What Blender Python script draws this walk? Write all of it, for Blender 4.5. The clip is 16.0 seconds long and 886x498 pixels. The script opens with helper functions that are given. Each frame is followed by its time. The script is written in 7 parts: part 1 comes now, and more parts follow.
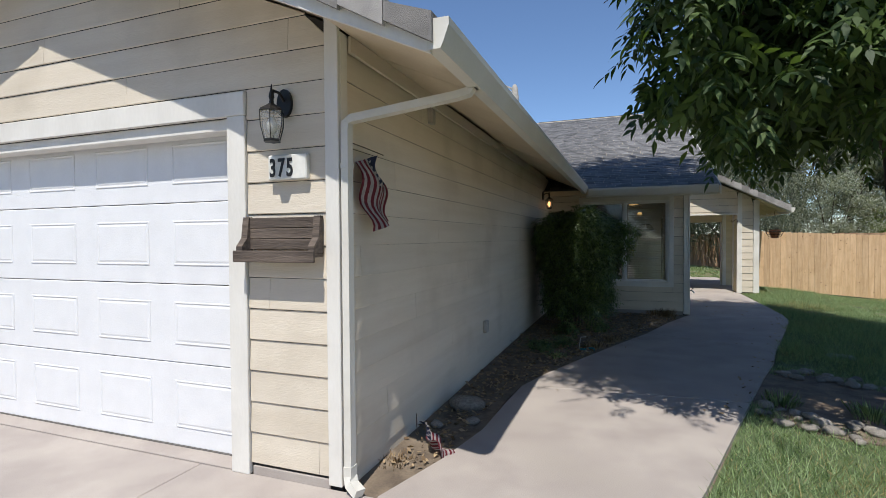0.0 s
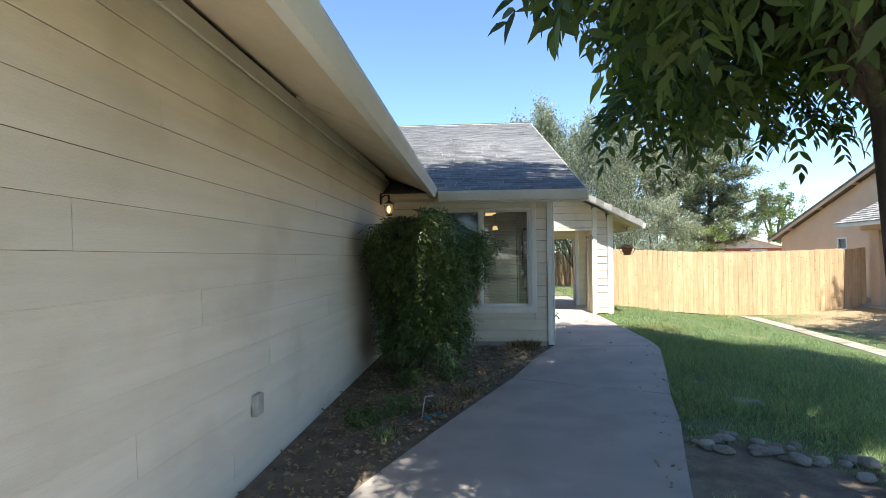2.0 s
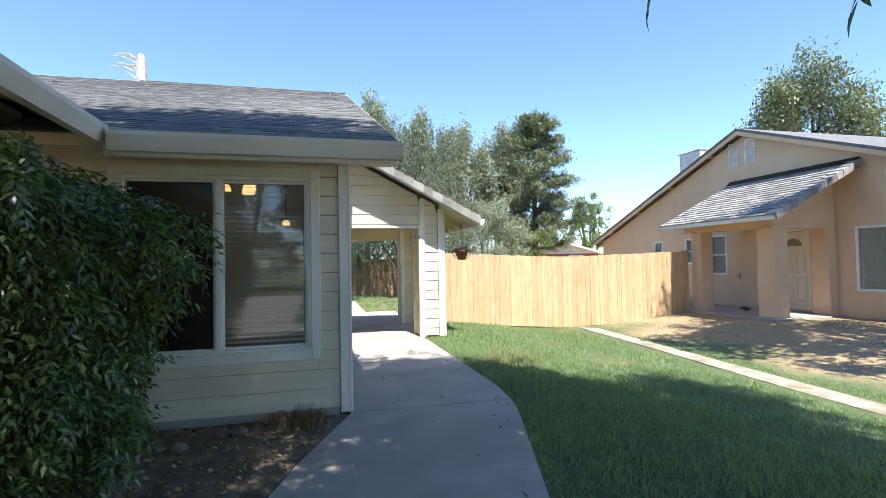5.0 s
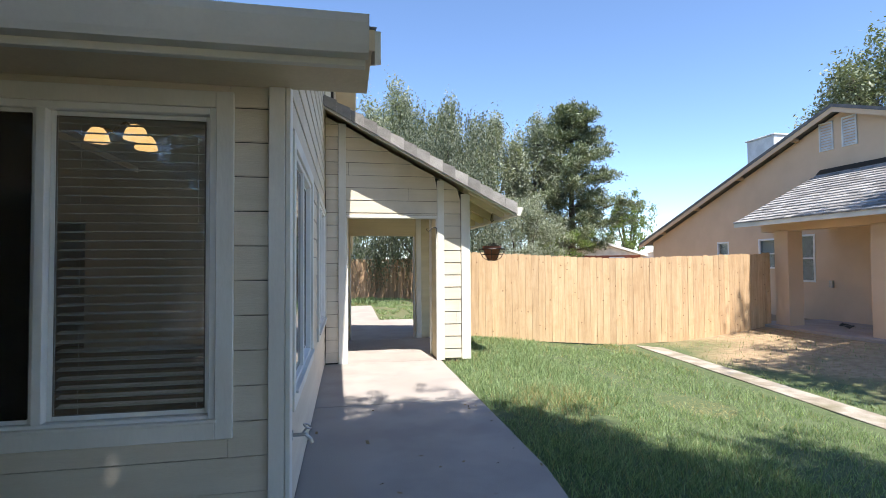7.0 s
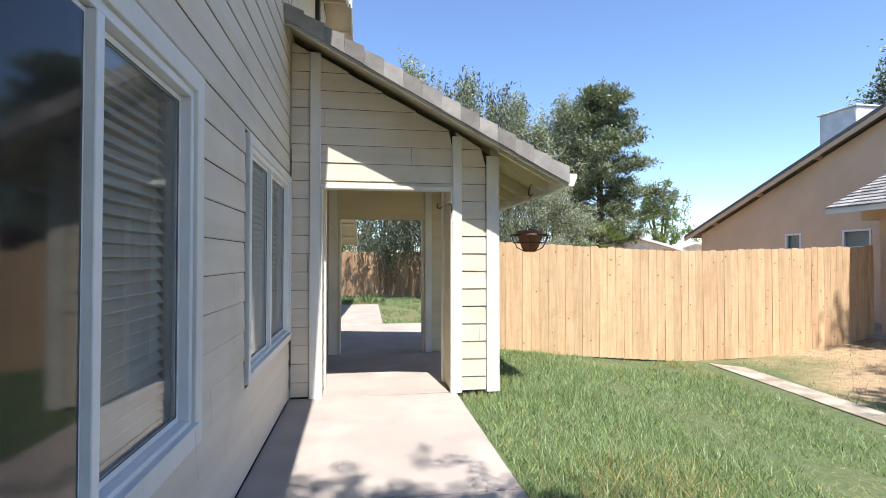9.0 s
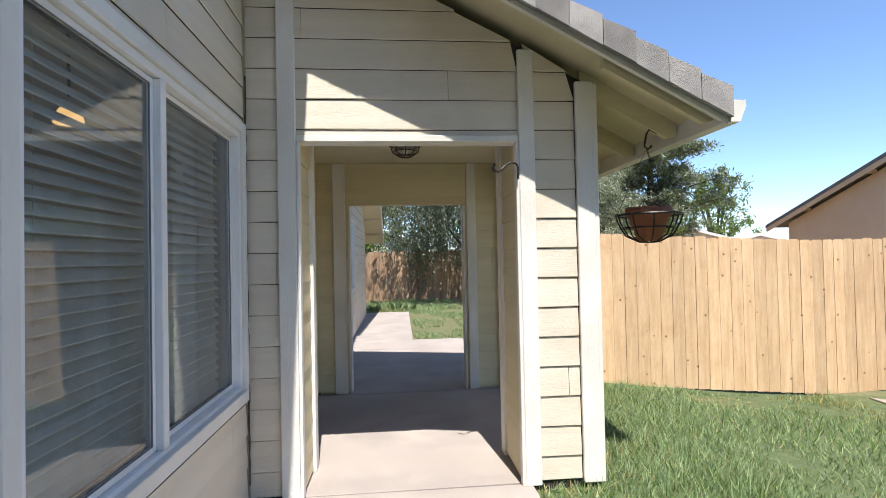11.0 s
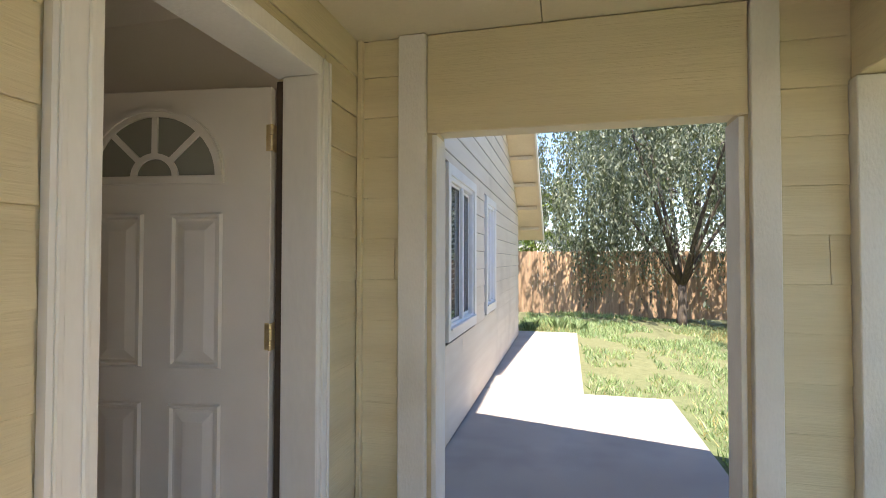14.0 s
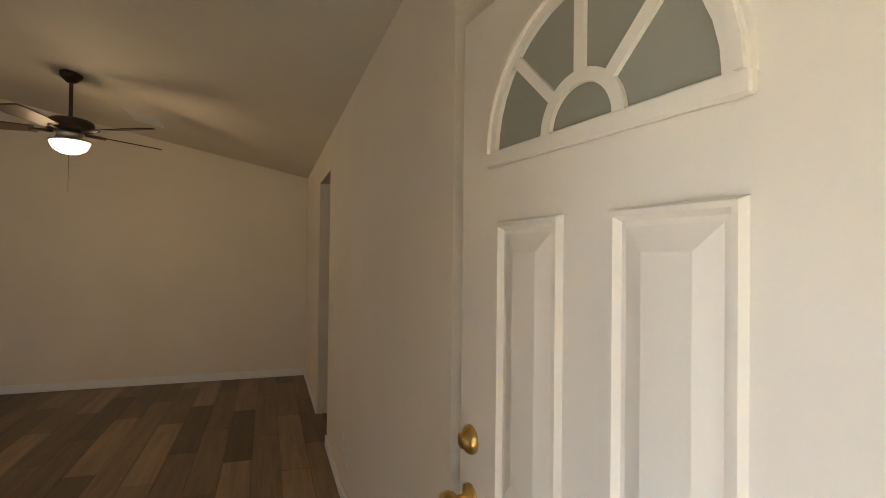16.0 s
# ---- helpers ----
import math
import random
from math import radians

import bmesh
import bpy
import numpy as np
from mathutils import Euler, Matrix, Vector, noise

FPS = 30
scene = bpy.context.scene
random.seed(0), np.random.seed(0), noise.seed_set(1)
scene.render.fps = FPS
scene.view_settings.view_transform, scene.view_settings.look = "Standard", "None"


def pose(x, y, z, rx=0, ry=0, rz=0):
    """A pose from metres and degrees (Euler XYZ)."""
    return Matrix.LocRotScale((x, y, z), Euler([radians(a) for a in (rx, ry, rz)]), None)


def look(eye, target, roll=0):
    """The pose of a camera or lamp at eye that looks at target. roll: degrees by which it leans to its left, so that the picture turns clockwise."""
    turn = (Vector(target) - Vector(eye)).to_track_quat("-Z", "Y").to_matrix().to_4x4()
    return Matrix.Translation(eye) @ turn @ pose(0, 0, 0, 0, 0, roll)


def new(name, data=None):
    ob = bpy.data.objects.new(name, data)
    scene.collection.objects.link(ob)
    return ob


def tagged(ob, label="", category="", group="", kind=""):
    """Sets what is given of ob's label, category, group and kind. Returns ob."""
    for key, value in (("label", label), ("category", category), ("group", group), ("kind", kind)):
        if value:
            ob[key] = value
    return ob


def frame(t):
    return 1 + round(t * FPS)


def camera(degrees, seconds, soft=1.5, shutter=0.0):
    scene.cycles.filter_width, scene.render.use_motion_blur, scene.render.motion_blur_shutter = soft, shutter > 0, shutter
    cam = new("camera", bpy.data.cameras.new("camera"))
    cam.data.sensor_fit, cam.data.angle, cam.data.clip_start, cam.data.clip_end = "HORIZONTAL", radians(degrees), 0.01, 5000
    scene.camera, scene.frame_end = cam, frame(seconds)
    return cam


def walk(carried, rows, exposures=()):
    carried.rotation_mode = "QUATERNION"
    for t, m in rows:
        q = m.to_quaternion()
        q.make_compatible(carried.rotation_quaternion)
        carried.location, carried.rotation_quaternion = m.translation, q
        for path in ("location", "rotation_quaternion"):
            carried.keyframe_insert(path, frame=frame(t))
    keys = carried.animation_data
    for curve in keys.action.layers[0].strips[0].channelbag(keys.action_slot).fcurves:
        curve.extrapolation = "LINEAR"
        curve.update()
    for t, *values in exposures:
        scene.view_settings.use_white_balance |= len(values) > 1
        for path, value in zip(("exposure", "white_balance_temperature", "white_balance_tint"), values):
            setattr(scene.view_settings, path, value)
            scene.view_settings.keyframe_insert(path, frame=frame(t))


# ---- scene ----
cam = camera(83.0, 16.0, soft=0.8)
PATH = [
    (0, (1.075, 1.864, 1.49), (0.377, 3.738, 1.448), -0.4),
    (0.5, (0.991, 2.437, 1.48), (0.329, 4.324, 1.465), -0.2),
    (1, (1.0, 3.031, 1.457), (0.425, 4.947, 1.47), -0.4),
    (1.5, (0.968, 3.66, 1.428), (0.563, 5.618, 1.461), -0.6),
    (2, (0.979, 4.29, 1.414), (0.829, 6.284, 1.449), -0.5),
    (2.5, (1.062, 4.931, 1.422), (1.128, 6.93, 1.456), -0.9),
    (3, (1.149, 5.486, 1.409), (1.403, 7.47, 1.45), -1.0),
    (3.5, (1.336, 6.061, 1.389), (1.762, 8.014, 1.431), -1.4),
    (3.7, (1.414, 6.268, 1.391), (1.894, 8.209, 1.433), -1.6),
    (5.8, (2.089, 8.477, 1.38), (2.573, 10.417, 1.441), -0.8),
    (6, (2.159, 8.694, 1.396), (2.623, 10.639, 1.453), -0.8),
    (6.5, (2.31, 9.237, 1.379), (2.725, 11.192, 1.436), -0.6),
    (7, (2.453, 9.726, 1.395), (2.828, 11.689, 1.455), -0.4),
    (7.5, (2.598, 10.272, 1.419), (2.952, 12.24, 1.468), -0.2),
    (8, (2.704, 10.81, 1.445), (3.04, 12.782, 1.476), 0.3),
    (8.5, (2.822, 11.36, 1.383), (3.146, 13.333, 1.416), 0.2),
    (9, (2.865, 11.897, 1.37), (3.173, 13.873, 1.407), -0.0),
    (9.2, (2.875, 12.124, 1.371), (3.175, 14.101, 1.409), 0.0),
    (11.3, (3.063, 14.342, 1.367), (3.222, 16.336, 1.405), -0.8),
    (11.5, (3.099, 14.6, 1.337), (3.247, 16.594, 1.378), -0.4),
    (12, (3.126, 15.147, 1.33), (3.236, 17.144, 1.37), -0.4),
    (12.5, (3.145, 15.681, 1.338), (3.186, 17.68, 1.378), -0.4),
    (12.9, (3.143, 16.085, 1.333), (3.101, 18.084, 1.381), -0.3),
    (13, (3.152, 16.176, 1.341), (3.076, 18.174, 1.384), -0.3),
    (13.5, (3.145, 16.644, 1.351), (2.9, 18.629, 1.4), -0.1),
    (14, (3.066, 17.104, 1.374), (2.588, 19.046, 1.419), 0.1),
    (14.5, (2.916, 17.524, 1.388), (2.108, 19.353, 1.425), 0.8),
    (15, (2.734, 17.902, 1.427), (1.521, 19.491, 1.448), 1.1),
    (15.5, (2.487, 18.072, 1.463), (0.914, 19.306, 1.452), 0.3),
    (16, (2.232, 18.217, 1.476), (0.344, 18.877, 1.502), 0.7),
]
walk(cam, [(t, look(eye, target, roll)) for t, eye, target, roll in PATH], [(0, 0.03, 6450, 10), (0.5, 0.17, 6450, 9), (1.0, 0.4, 6500, 8), (1.5, 0.85, 6550, 7), (2.0, 1.25, 6600, 6), (2.5, 1.5, 6500, 5), (3.5, 1.5, 6350, 3), (6.0, 1.02, 6500, 10), (7.0, 0.98, 6500, 11), (9.0, 0.93, 6480, 12), (11.5, 0.68, 6450, 12), (12.0, 0.6, 6450, 13), (12.5, 0.6, 6450, 14), (13.0, 0.6, 6700, 16), (13.5, 1.5, 6950, 14), (14.0, 1.78, 6900, 13), (14.5, 2.0, 6900, 13), (15.0, 2.24, 7150, 13), (15.5, 2.84, 7100, 13), (16.0, 3.54, 6850, 12)])

# ---- world, sun, exposure ----
world = bpy.data.worlds.new("sky")
scene.world = world
world.use_nodes = True
wn = world.node_tree.nodes
sky = wn.new("ShaderNodeTexSky")
sky.sky_type = 'NISHITA'
sky.sun_disc = False
SUN_DIR = Vector((-0.062, 0.52, -1.0)).normalized()
sky.sun_elevation = math.asin(-SUN_DIR.z)
sky.sun_rotation = math.atan2(-SUN_DIR.x, -SUN_DIR.y)
sky.air_density, sky.dust_density, sky.ozone_density, sky.altitude = 1.0, 0.0, 5.0, 1500
wn["Background"].inputs[1].default_value = 0.15
world.node_tree.links.new(sky.outputs[0], wn["Background"].inputs[0])
sun = new("sun", bpy.data.lights.new("sun", 'SUN'))
sun.data.energy, sun.data.angle, sun.data.color = 5.0, radians(0.53), (1.0, 0.955, 0.88)
sun.matrix_world = Matrix.Translation((0, 0, 30)) @ SUN_DIR.to_track_quat("-Z", "Y").to_matrix().to_4x4()


# ---- materials ----
def mat(name, color, color2=None, scale=6.0, rough=0.6, metal=0.0, bump=0.0, bump_scale=40.0, fine=0.12,
        stretch=(1, 1, 1), island=0.0, obrand=0.0, spec=0.5, detail=5.0, distort=0.0, height=0.004, dirt=None, dirt_amt=0.0, dirt_scale=1.5, knots=None):
    """A surface with broad and fine variation in colour and a fine relief."""
    m = bpy.data.materials.new(name)
    m.use_nodes = True
    nt = m.node_tree
    n, l = nt.nodes, nt.links
    bsdf = n["Principled BSDF"]
    bsdf.inputs["Roughness"].default_value = rough
    bsdf.inputs["Metallic"].default_value = metal
    bsdf.inputs["Specular IOR Level"].default_value = spec
    geo = n.new("ShaderNodeNewGeometry")
    tex = n.new("ShaderNodeTexCoord")
    mp = n.new("ShaderNodeMapping")
    mp.inputs["Scale"].default_value = stretch
    l.new(tex.outputs["Object"], mp.inputs[0])
    c2 = color2 or tuple(c * 0.78 for c in color)
    n1 = n.new("ShaderNodeTexNoise")
    n1.inputs["Scale"].default_value, n1.inputs["Detail"].default_value = scale, detail
    l.new(mp.outputs[0], n1.inputs[0])
    ramp = n.new("ShaderNodeValToRGB")
    ramp.color_ramp.elements[0].position, ramp.color_ramp.elements[1].position = 0.35, 0.65
    ramp.color_ramp.elements[0].color, ramp.color_ramp.elements[1].color = (*c2, 1), (*color, 1)
    l.new(n1.outputs[0], ramp.inputs[0])
    out = ramp.outputs[0]
    n2 = n.new("ShaderNodeTexNoise")
    n2.inputs["Scale"].default_value, n2.inputs["Detail"].default_value, n2.inputs["Distortion"].default_value = bump_scale, 4, distort
    l.new(mp.outputs[0], n2.inputs[0])

    def scaled(value, low, high, col):
        mr = n.new("ShaderNodeMapRange")
        mr.inputs[3].default_value, mr.inputs[4].default_value = low, high
        l.new(value, mr.inputs[0])
        mx = n.new("ShaderNodeMix")
        mx.data_type, mx.blend_type = 'RGBA', 'MULTIPLY'
        mx.inputs[0].default_value = 1
        l.new(col, mx.inputs[6])
        l.new(mr.outputs[0], mx.inputs[7])
        return mx.outputs[2]
    if fine:
        out = scaled(n2.outputs[0], 1 - fine, 1 + fine, out)
    if island:
        out = scaled(geo.outputs["Random Per Island"], 1 - island, 1 + island, out)
    if obrand:
        oi = n.new("ShaderNodeObjectInfo")
        out = scaled(oi.outputs["Random"], 1 - obrand, 1 + obrand, out)
    if dirt:
        n3 = n.new("ShaderNodeTexNoise")
        n3.inputs["Scale"].default_value, n3.inputs["Detail"].default_value = dirt_scale, 8
        l.new(tex.outputs["Object"], n3.inputs[0])
        r3 = n.new("ShaderNodeValToRGB")
        r3.color_ramp.elements[0].position, r3.color_ramp.elements[1].position = 0.52, 0.72
        r3.color_ramp.elements[0].color, r3.color_ramp.elements[1].color = (0, 0, 0, 1), (dirt_amt,) * 3 + (1,)
        l.new(n3.outputs[0], r3.inputs[0])
        mx = n.new("ShaderNodeMix")
        mx.data_type = 'RGBA'
        l.new(r3.outputs[0], mx.inputs[0])
        l.new(out, mx.inputs[6])
        mx.inputs[7].default_value = (*dirt, 1)
        out = mx.outputs[2]
    if knots:
        vo = n.new("ShaderNodeTexVoronoi")
        vo.inputs["Scale"].default_value = 6.5
        l.new(tex.outputs["Object"], vo.inputs["Vector"])
        rk = n.new("ShaderNodeValToRGB")
        rk.color_ramp.elements[0].position, rk.color_ramp.elements[1].position = 0.055, 0.12
        rk.color_ramp.elements[0].color, rk.color_ramp.elements[1].color = (0.9, 0.9, 0.9, 1), (0, 0, 0, 1)
        l.new(vo.outputs["Distance"], rk.inputs[0])
        mk = n.new("ShaderNodeMix")
        mk.data_type = 'RGBA'
        l.new(rk.outputs[0], mk.inputs[0])
        l.new(out, mk.inputs[6])
        mk.inputs[7].default_value = (*knots, 1)
        out = mk.outputs[2]
    l.new(out, bsdf.inputs["Base Color"])
    if bump:
        b = n.new("ShaderNodeBump")
        b.inputs["Strength"].default_value, b.inputs["Distance"].default_value = bump, height
        l.new(n2.outputs[0], b.inputs["Height"])
        l.new(b.outputs[0], bsdf.inputs["Normal"])
    return m


def glow(name, color, strength):
    m = bpy.data.materials.new(name)
    m.use_nodes = True
    b = m.node_tree.nodes["Principled BSDF"]
    b.inputs["Base Color"].default_value = (*color, 1)
    b.inputs["Emission Color"].default_value = (*color, 1)
    b.inputs["Emission Strength"].default_value = strength
    return m


def glass(name, tint=(0.9, 0.93, 0.92), rough=0.0, clear=0.92, haze=0.06):
    """Thin pane: straight-through view mixed with a mirror by the angle."""
    m = bpy.data.materials.new(name)
    m.use_nodes = True
    n, l = m.node_tree.nodes, m.node_tree.links
    n.remove(n["Principled BSDF"])
    tr = n.new("ShaderNodeBsdfTransparent")
    tr.inputs[0].default_value = (*[c * clear for c in tint], 1)
    gl = n.new("ShaderNodeBsdfGlossy")
    gl.inputs["Roughness"].default_value = rough
    # gloss rises towards grazing angles, alike on both faces
    lw = n.new("ShaderNodeLayerWeight")
    lw.inputs[0].default_value = 0.5
    po = n.new("ShaderNodeMath")
    po.operation = 'POWER'
    l.new(lw.outputs["Facing"], po.inputs[0])
    po.inputs[1].default_value = 4.5
    fr = n.new("ShaderNodeMath")
    fr.operation = 'MULTIPLY_ADD'
    l.new(po.outputs[0], fr.inputs[0])
    fr.inputs[1].default_value, fr.inputs[2].default_value = 0.9, 0.055
    mx = n.new("ShaderNodeMixShader")
    l.new(fr.outputs[0], mx.inputs[0])
    l.new(tr.outputs[0], mx.inputs[1])
    l.new(gl.outputs[0], mx.inputs[2])
    # a share of pale diffuse colour put into the glass as haze, to lighten it
    du = n.new("ShaderNodeBsdfDiffuse")
    du.inputs[0].default_value = (0.6, 0.6, 0.58, 1)
    m2 = n.new("ShaderNodeMixShader")
    m2.inputs[0].default_value = haze
    l.new(mx.outputs[0], m2.inputs[1])
    l.new(du.outputs[0], m2.inputs[2])
    l.new(m2.outputs[0], n["Material Output"].inputs[0])
    return m


def leafy(name, dark, light, trans=0.35, rough=0.55):
    m = bpy.data.materials.new(name)
    m.use_nodes = True
    n, l = m.node_tree.nodes, m.node_tree.links
    b = n["Principled BSDF"]
    geo = n.new("ShaderNodeNewGeometry")
    ramp = n.new("ShaderNodeValToRGB")
    ramp.color_ramp.elements[0].color, ramp.color_ramp.elements[1].color = (*dark, 1), (*light, 1)
    l.new(geo.outputs["Random Per Island"], ramp.inputs[0])
    l.new(ramp.outputs[0], b.inputs["Base Color"])
    b.inputs["Roughness"].default_value = rough
    tl = n.new("ShaderNodeBsdfTranslucent")
    mul = n.new("ShaderNodeMix")
    mul.data_type, mul.blend_type = 'RGBA', 'MULTIPLY'
    mul.inputs[0].default_value = 1
    l.new(ramp.outputs[0], mul.inputs[6])
    mul.inputs[7].default_value = (1.5, 1.6, 0.7, 1)
    l.new(mul.outputs[2], tl.inputs[0])
    mx = n.new("ShaderNodeMixShader")
    mx.inputs[0].default_value = trans
    l.new(b.outputs[0], mx.inputs[1])
    l.new(tl.outputs[0], mx.inputs[2])
    l.new(mx.outputs[0], n["Material Output"].inputs[0])
    return m


SIDING = mat("cream_siding_paint", (0.70, 0.63, 0.52), (0.65, 0.575, 0.465), 2.5, 0.62, bump=0.34, bump_scale=44, fine=0.07,
             stretch=(0.3, 0.3, 4.5), distort=1.3, height=0.006, obrand=0.035, dirt=(0.42, 0.36, 0.27), dirt_amt=0.35)
TRIM = mat("white_trim_paint", (0.78, 0.76, 0.71), (0.70, 0.68, 0.63), 3, 0.55, bump=0.35, bump_scale=60, fine=0.05, stretch=(1, 1, 0.3),
           dirt=(0.45, 0.42, 0.36), dirt_amt=0.25)
POST = mat("pale_post_paint", (0.77, 0.75, 0.70), (0.70, 0.68, 0.62), 3, 0.6, bump=0.6, bump_scale=70, fine=0.06, stretch=(1.6, 1.6, 0.7),
           dirt=(0.42, 0.38, 0.3), dirt_amt=0.3)
# dark wall backing, its colour stands in for shade in the siding gaps
LAP_SHADE = mat("lap_shade_backing", (0.035, 0.03, 0.026), None, 8, 0.9)
# yellower creams than SIDING, for the porch's inner faces and ceiling
PORCH = mat("porch_yellow_cream", (0.68, 0.60, 0.40), (0.62, 0.54, 0.35), 2.5, 0.6, bump=0.5, bump_scale=30, fine=0.05, stretch=(0.22, 0.22, 4.5), distort=0.7, height=0.005, obrand=0.02)
CEIL_P = mat("porch_ceiling_cream", (0.70, 0.63, 0.47), (0.64, 0.57, 0.41), 2, 0.6, bump=0.3, bump_scale=60, fine=0.04)
GARAGE = mat("white_steel_door_paint", (0.80, 0.81, 0.83), (0.76, 0.77, 0.79), 5, 0.42, bump=0.25, bump_scale=80, fine=0.03)
GUTTER = mat("gutter_paint", (0.70, 0.68, 0.62), (0.63, 0.61, 0.55), 3, 0.45, bump=0.1, bump_scale=50, fine=0.05, dirt=(0.4, 0.37, 0.3), dirt_amt=0.35)
SOFFIT = mat("soffit_paint", (0.70, 0.60, 0.44), (0.63, 0.53, 0.38), 2, 0.65, bump=0.5, bump_scale=40, fine=0.08)
CONCRETE = mat("concrete", (0.41, 0.365, 0.33), (0.33, 0.29, 0.265), 2.2, 0.88, bump=0.5, bump_scale=130, fine=0.2,
               dirt=(0.25, 0.22, 0.19), dirt_amt=0.45, dirt_scale=1.1)
SHINGLE = mat("grey_asphalt_shingle", (0.20, 0.20, 0.205), (0.14, 0.14, 0.145), 5, 0.92, bump=1.0, bump_scale=220, fine=0.25, island=0.28, obrand=0.25)
CAP = mat("grey_rake_shingle", (0.30, 0.285, 0.27), (0.23, 0.22, 0.21), 9, 0.92, bump=1.0, bump_scale=240, fine=0.25, obrand=0.32)
FENCE = mat("new_cedar_fence", (0.66, 0.46, 0.275), (0.55, 0.36, 0.20), 3, 0.75, bump=0.6, bump_scale=24, fine=0.14, stretch=(7, 7, 0.6), obrand=0.13,
            dirt=(0.40, 0.235, 0.115), dirt_amt=0.25, dirt_scale=6, knots=(0.20, 0.095, 0.04))
FENCE_OLD = mat("weathered_brown_fence", (0.43, 0.285, 0.175), (0.29, 0.18, 0.105), 3, 0.85, bump=0.7, bump_scale=24, fine=0.2, stretch=(7, 7, 0.6), obrand=0.2)
STUCCO = mat("tan_stucco", (0.67, 0.495, 0.345), (0.61, 0.445, 0.305), 1.5, 0.9, bump=0.8, bump_scale=90, fine=0.06)
SOIL = mat("bare_soil", (0.21, 0.165, 0.12), (0.12, 0.092, 0.068), 5, 0.95, bump=1.0, bump_scale=60, fine=0.35, dirt=(0.26, 0.2, 0.14), dirt_amt=0.6, dirt_scale=9)
ROCK = mat("river_rock", (0.31, 0.28, 0.245), (0.18, 0.165, 0.14), 7, 0.8, bump=0.6, bump_scale=50, fine=0.15, obrand=0.3)
BARK = mat("bark", (0.11, 0.085, 0.065), (0.05, 0.04, 0.032), 9, 0.95, bump=1.0, bump_scale=40, fine=0.3, stretch=(3, 3, 0.5))
DARK_METAL = mat("black_painted_metal", (0.02, 0.018, 0.016), None, 20, 0.45, 0.3, bump=0.1)
BRONZE = mat("dark_bronze", (0.055, 0.038, 0.027), None, 20, 0.5, 0.25)
BRASS = mat("brass", (0.72, 0.50, 0.18), (0.55, 0.36, 0.12), 25, 0.28, 1.0)
PALE_BRASS = mat("worn_pale_brass", (0.72, 0.60, 0.36), (0.60, 0.48, 0.26), 30, 0.38, 0.8)
STEEL = mat("galvanised_steel", (0.5, 0.5, 0.5), None, 20, 0.4, 0.9)
OLDWOOD = mat("weathered_grey_wood", (0.16, 0.125, 0.10), (0.075, 0.058, 0.048), 5, 0.9, bump=1.0, bump_scale=30, fine=0.3, stretch=(0.7, 6, 8), obrand=0.12)
VINYL = mat("white_vinyl_frame", (0.80, 0.80, 0.79), (0.75, 0.75, 0.74), 8, 0.35, fine=0.03)
BLIND = mat("white_blind_slat", (0.72, 0.71, 0.68), None, 8, 0.45, fine=0.03)
DOORP = mat("white_door_paint", (0.71, 0.66, 0.585), (0.67, 0.62, 0.545), 4, 0.42, bump=0.05, bump_scale=150, fine=0.02)
INT = mat("warm_white_wall_paint", (0.74, 0.68, 0.58), (0.70, 0.64, 0.54), 1.5, 0.75, bump=0.25, bump_scale=120, fine=0.03)
PLANK = mat("grey_brown_laminate", (0.20, 0.135, 0.08), (0.125, 0.085, 0.05), 3, 0.42, bump=0.1, bump_scale=24, fine=0.12, stretch=(0.5, 6, 1), obrand=0.62)
SIGN = mat("white_sign_plastic", (0.80, 0.79, 0.74), None, 8, 0.4, fine=0.03)
BLACK = mat("black_paint", (0.012, 0.012, 0.013), None, 10, 0.5)
RED = mat("flag_red", (0.24, 0.035, 0.05), None, 30, 0.8, fine=0.1)
WHITE_C = mat("flag_white", (0.56, 0.50, 0.49), None, 30, 0.8, fine=0.08)
NAVY = mat("flag_navy", (0.03, 0.04, 0.10), None, 30, 0.8, fine=0.1)
TERRA = mat("terracotta_pot", (0.32, 0.115, 0.065), (0.22, 0.08, 0.045), 6, 0.8, bump=0.3, bump_scale=60)
BRICKRED = mat("red_brick", (0.36, 0.13, 0.09), None, 8, 0.9, bump=0.6, bump_scale=30)
WHITEWALL = mat("white_wall", (0.78, 0.78, 0.76), None, 3, 0.7)
PLASTIC_G = mat("grey_green_plastic", (0.22, 0.27, 0.24), None, 12, 0.6)
HOSE = mat("dark_hose", (0.03, 0.035, 0.03), None, 12, 0.6)
VENTP = mat("grey_metal_box", (0.50, 0.47, 0.42), None, 8, 0.5, 0.2)
SCREEN = glass("insect_screen_glass", (0.30, 0.30, 0.31), 0.06, 0.8, 0.03)
PANE = glass("window_glass")
LAMPGLASS = glass("lamp_glass", (0.96, 0.96, 0.95), 0.05, 0.97, 0.2)
FROST = mat("grey_door_light_glass", (0.27, 0.265, 0.22), (0.25, 0.245, 0.20), 3, 0.12, fine=0.0)
LIT = glow("lit_shade", (1.0, 0.58, 0.22), 0.9)
LIT_BULB = glow("lit_bulb", (1.0, 0.52, 0.2), 2.6)
LIT_SOFT = glow("lit_bowl", (1.0, 0.68, 0.34), 0.55)
LEAF = leafy("ash_leaf", (0.024, 0.05, 0.018), (0.105, 0.16, 0.042), 0.33)
WALK_OLD = mat("weathered_walk_concrete", (0.40, 0.36, 0.30), (0.24, 0.20, 0.15), 3.5, 0.92, bump=0.7, bump_scale=90, fine=0.25, dirt=(0.17, 0.15, 0.08), dirt_amt=0.8, dirt_scale=2.2)
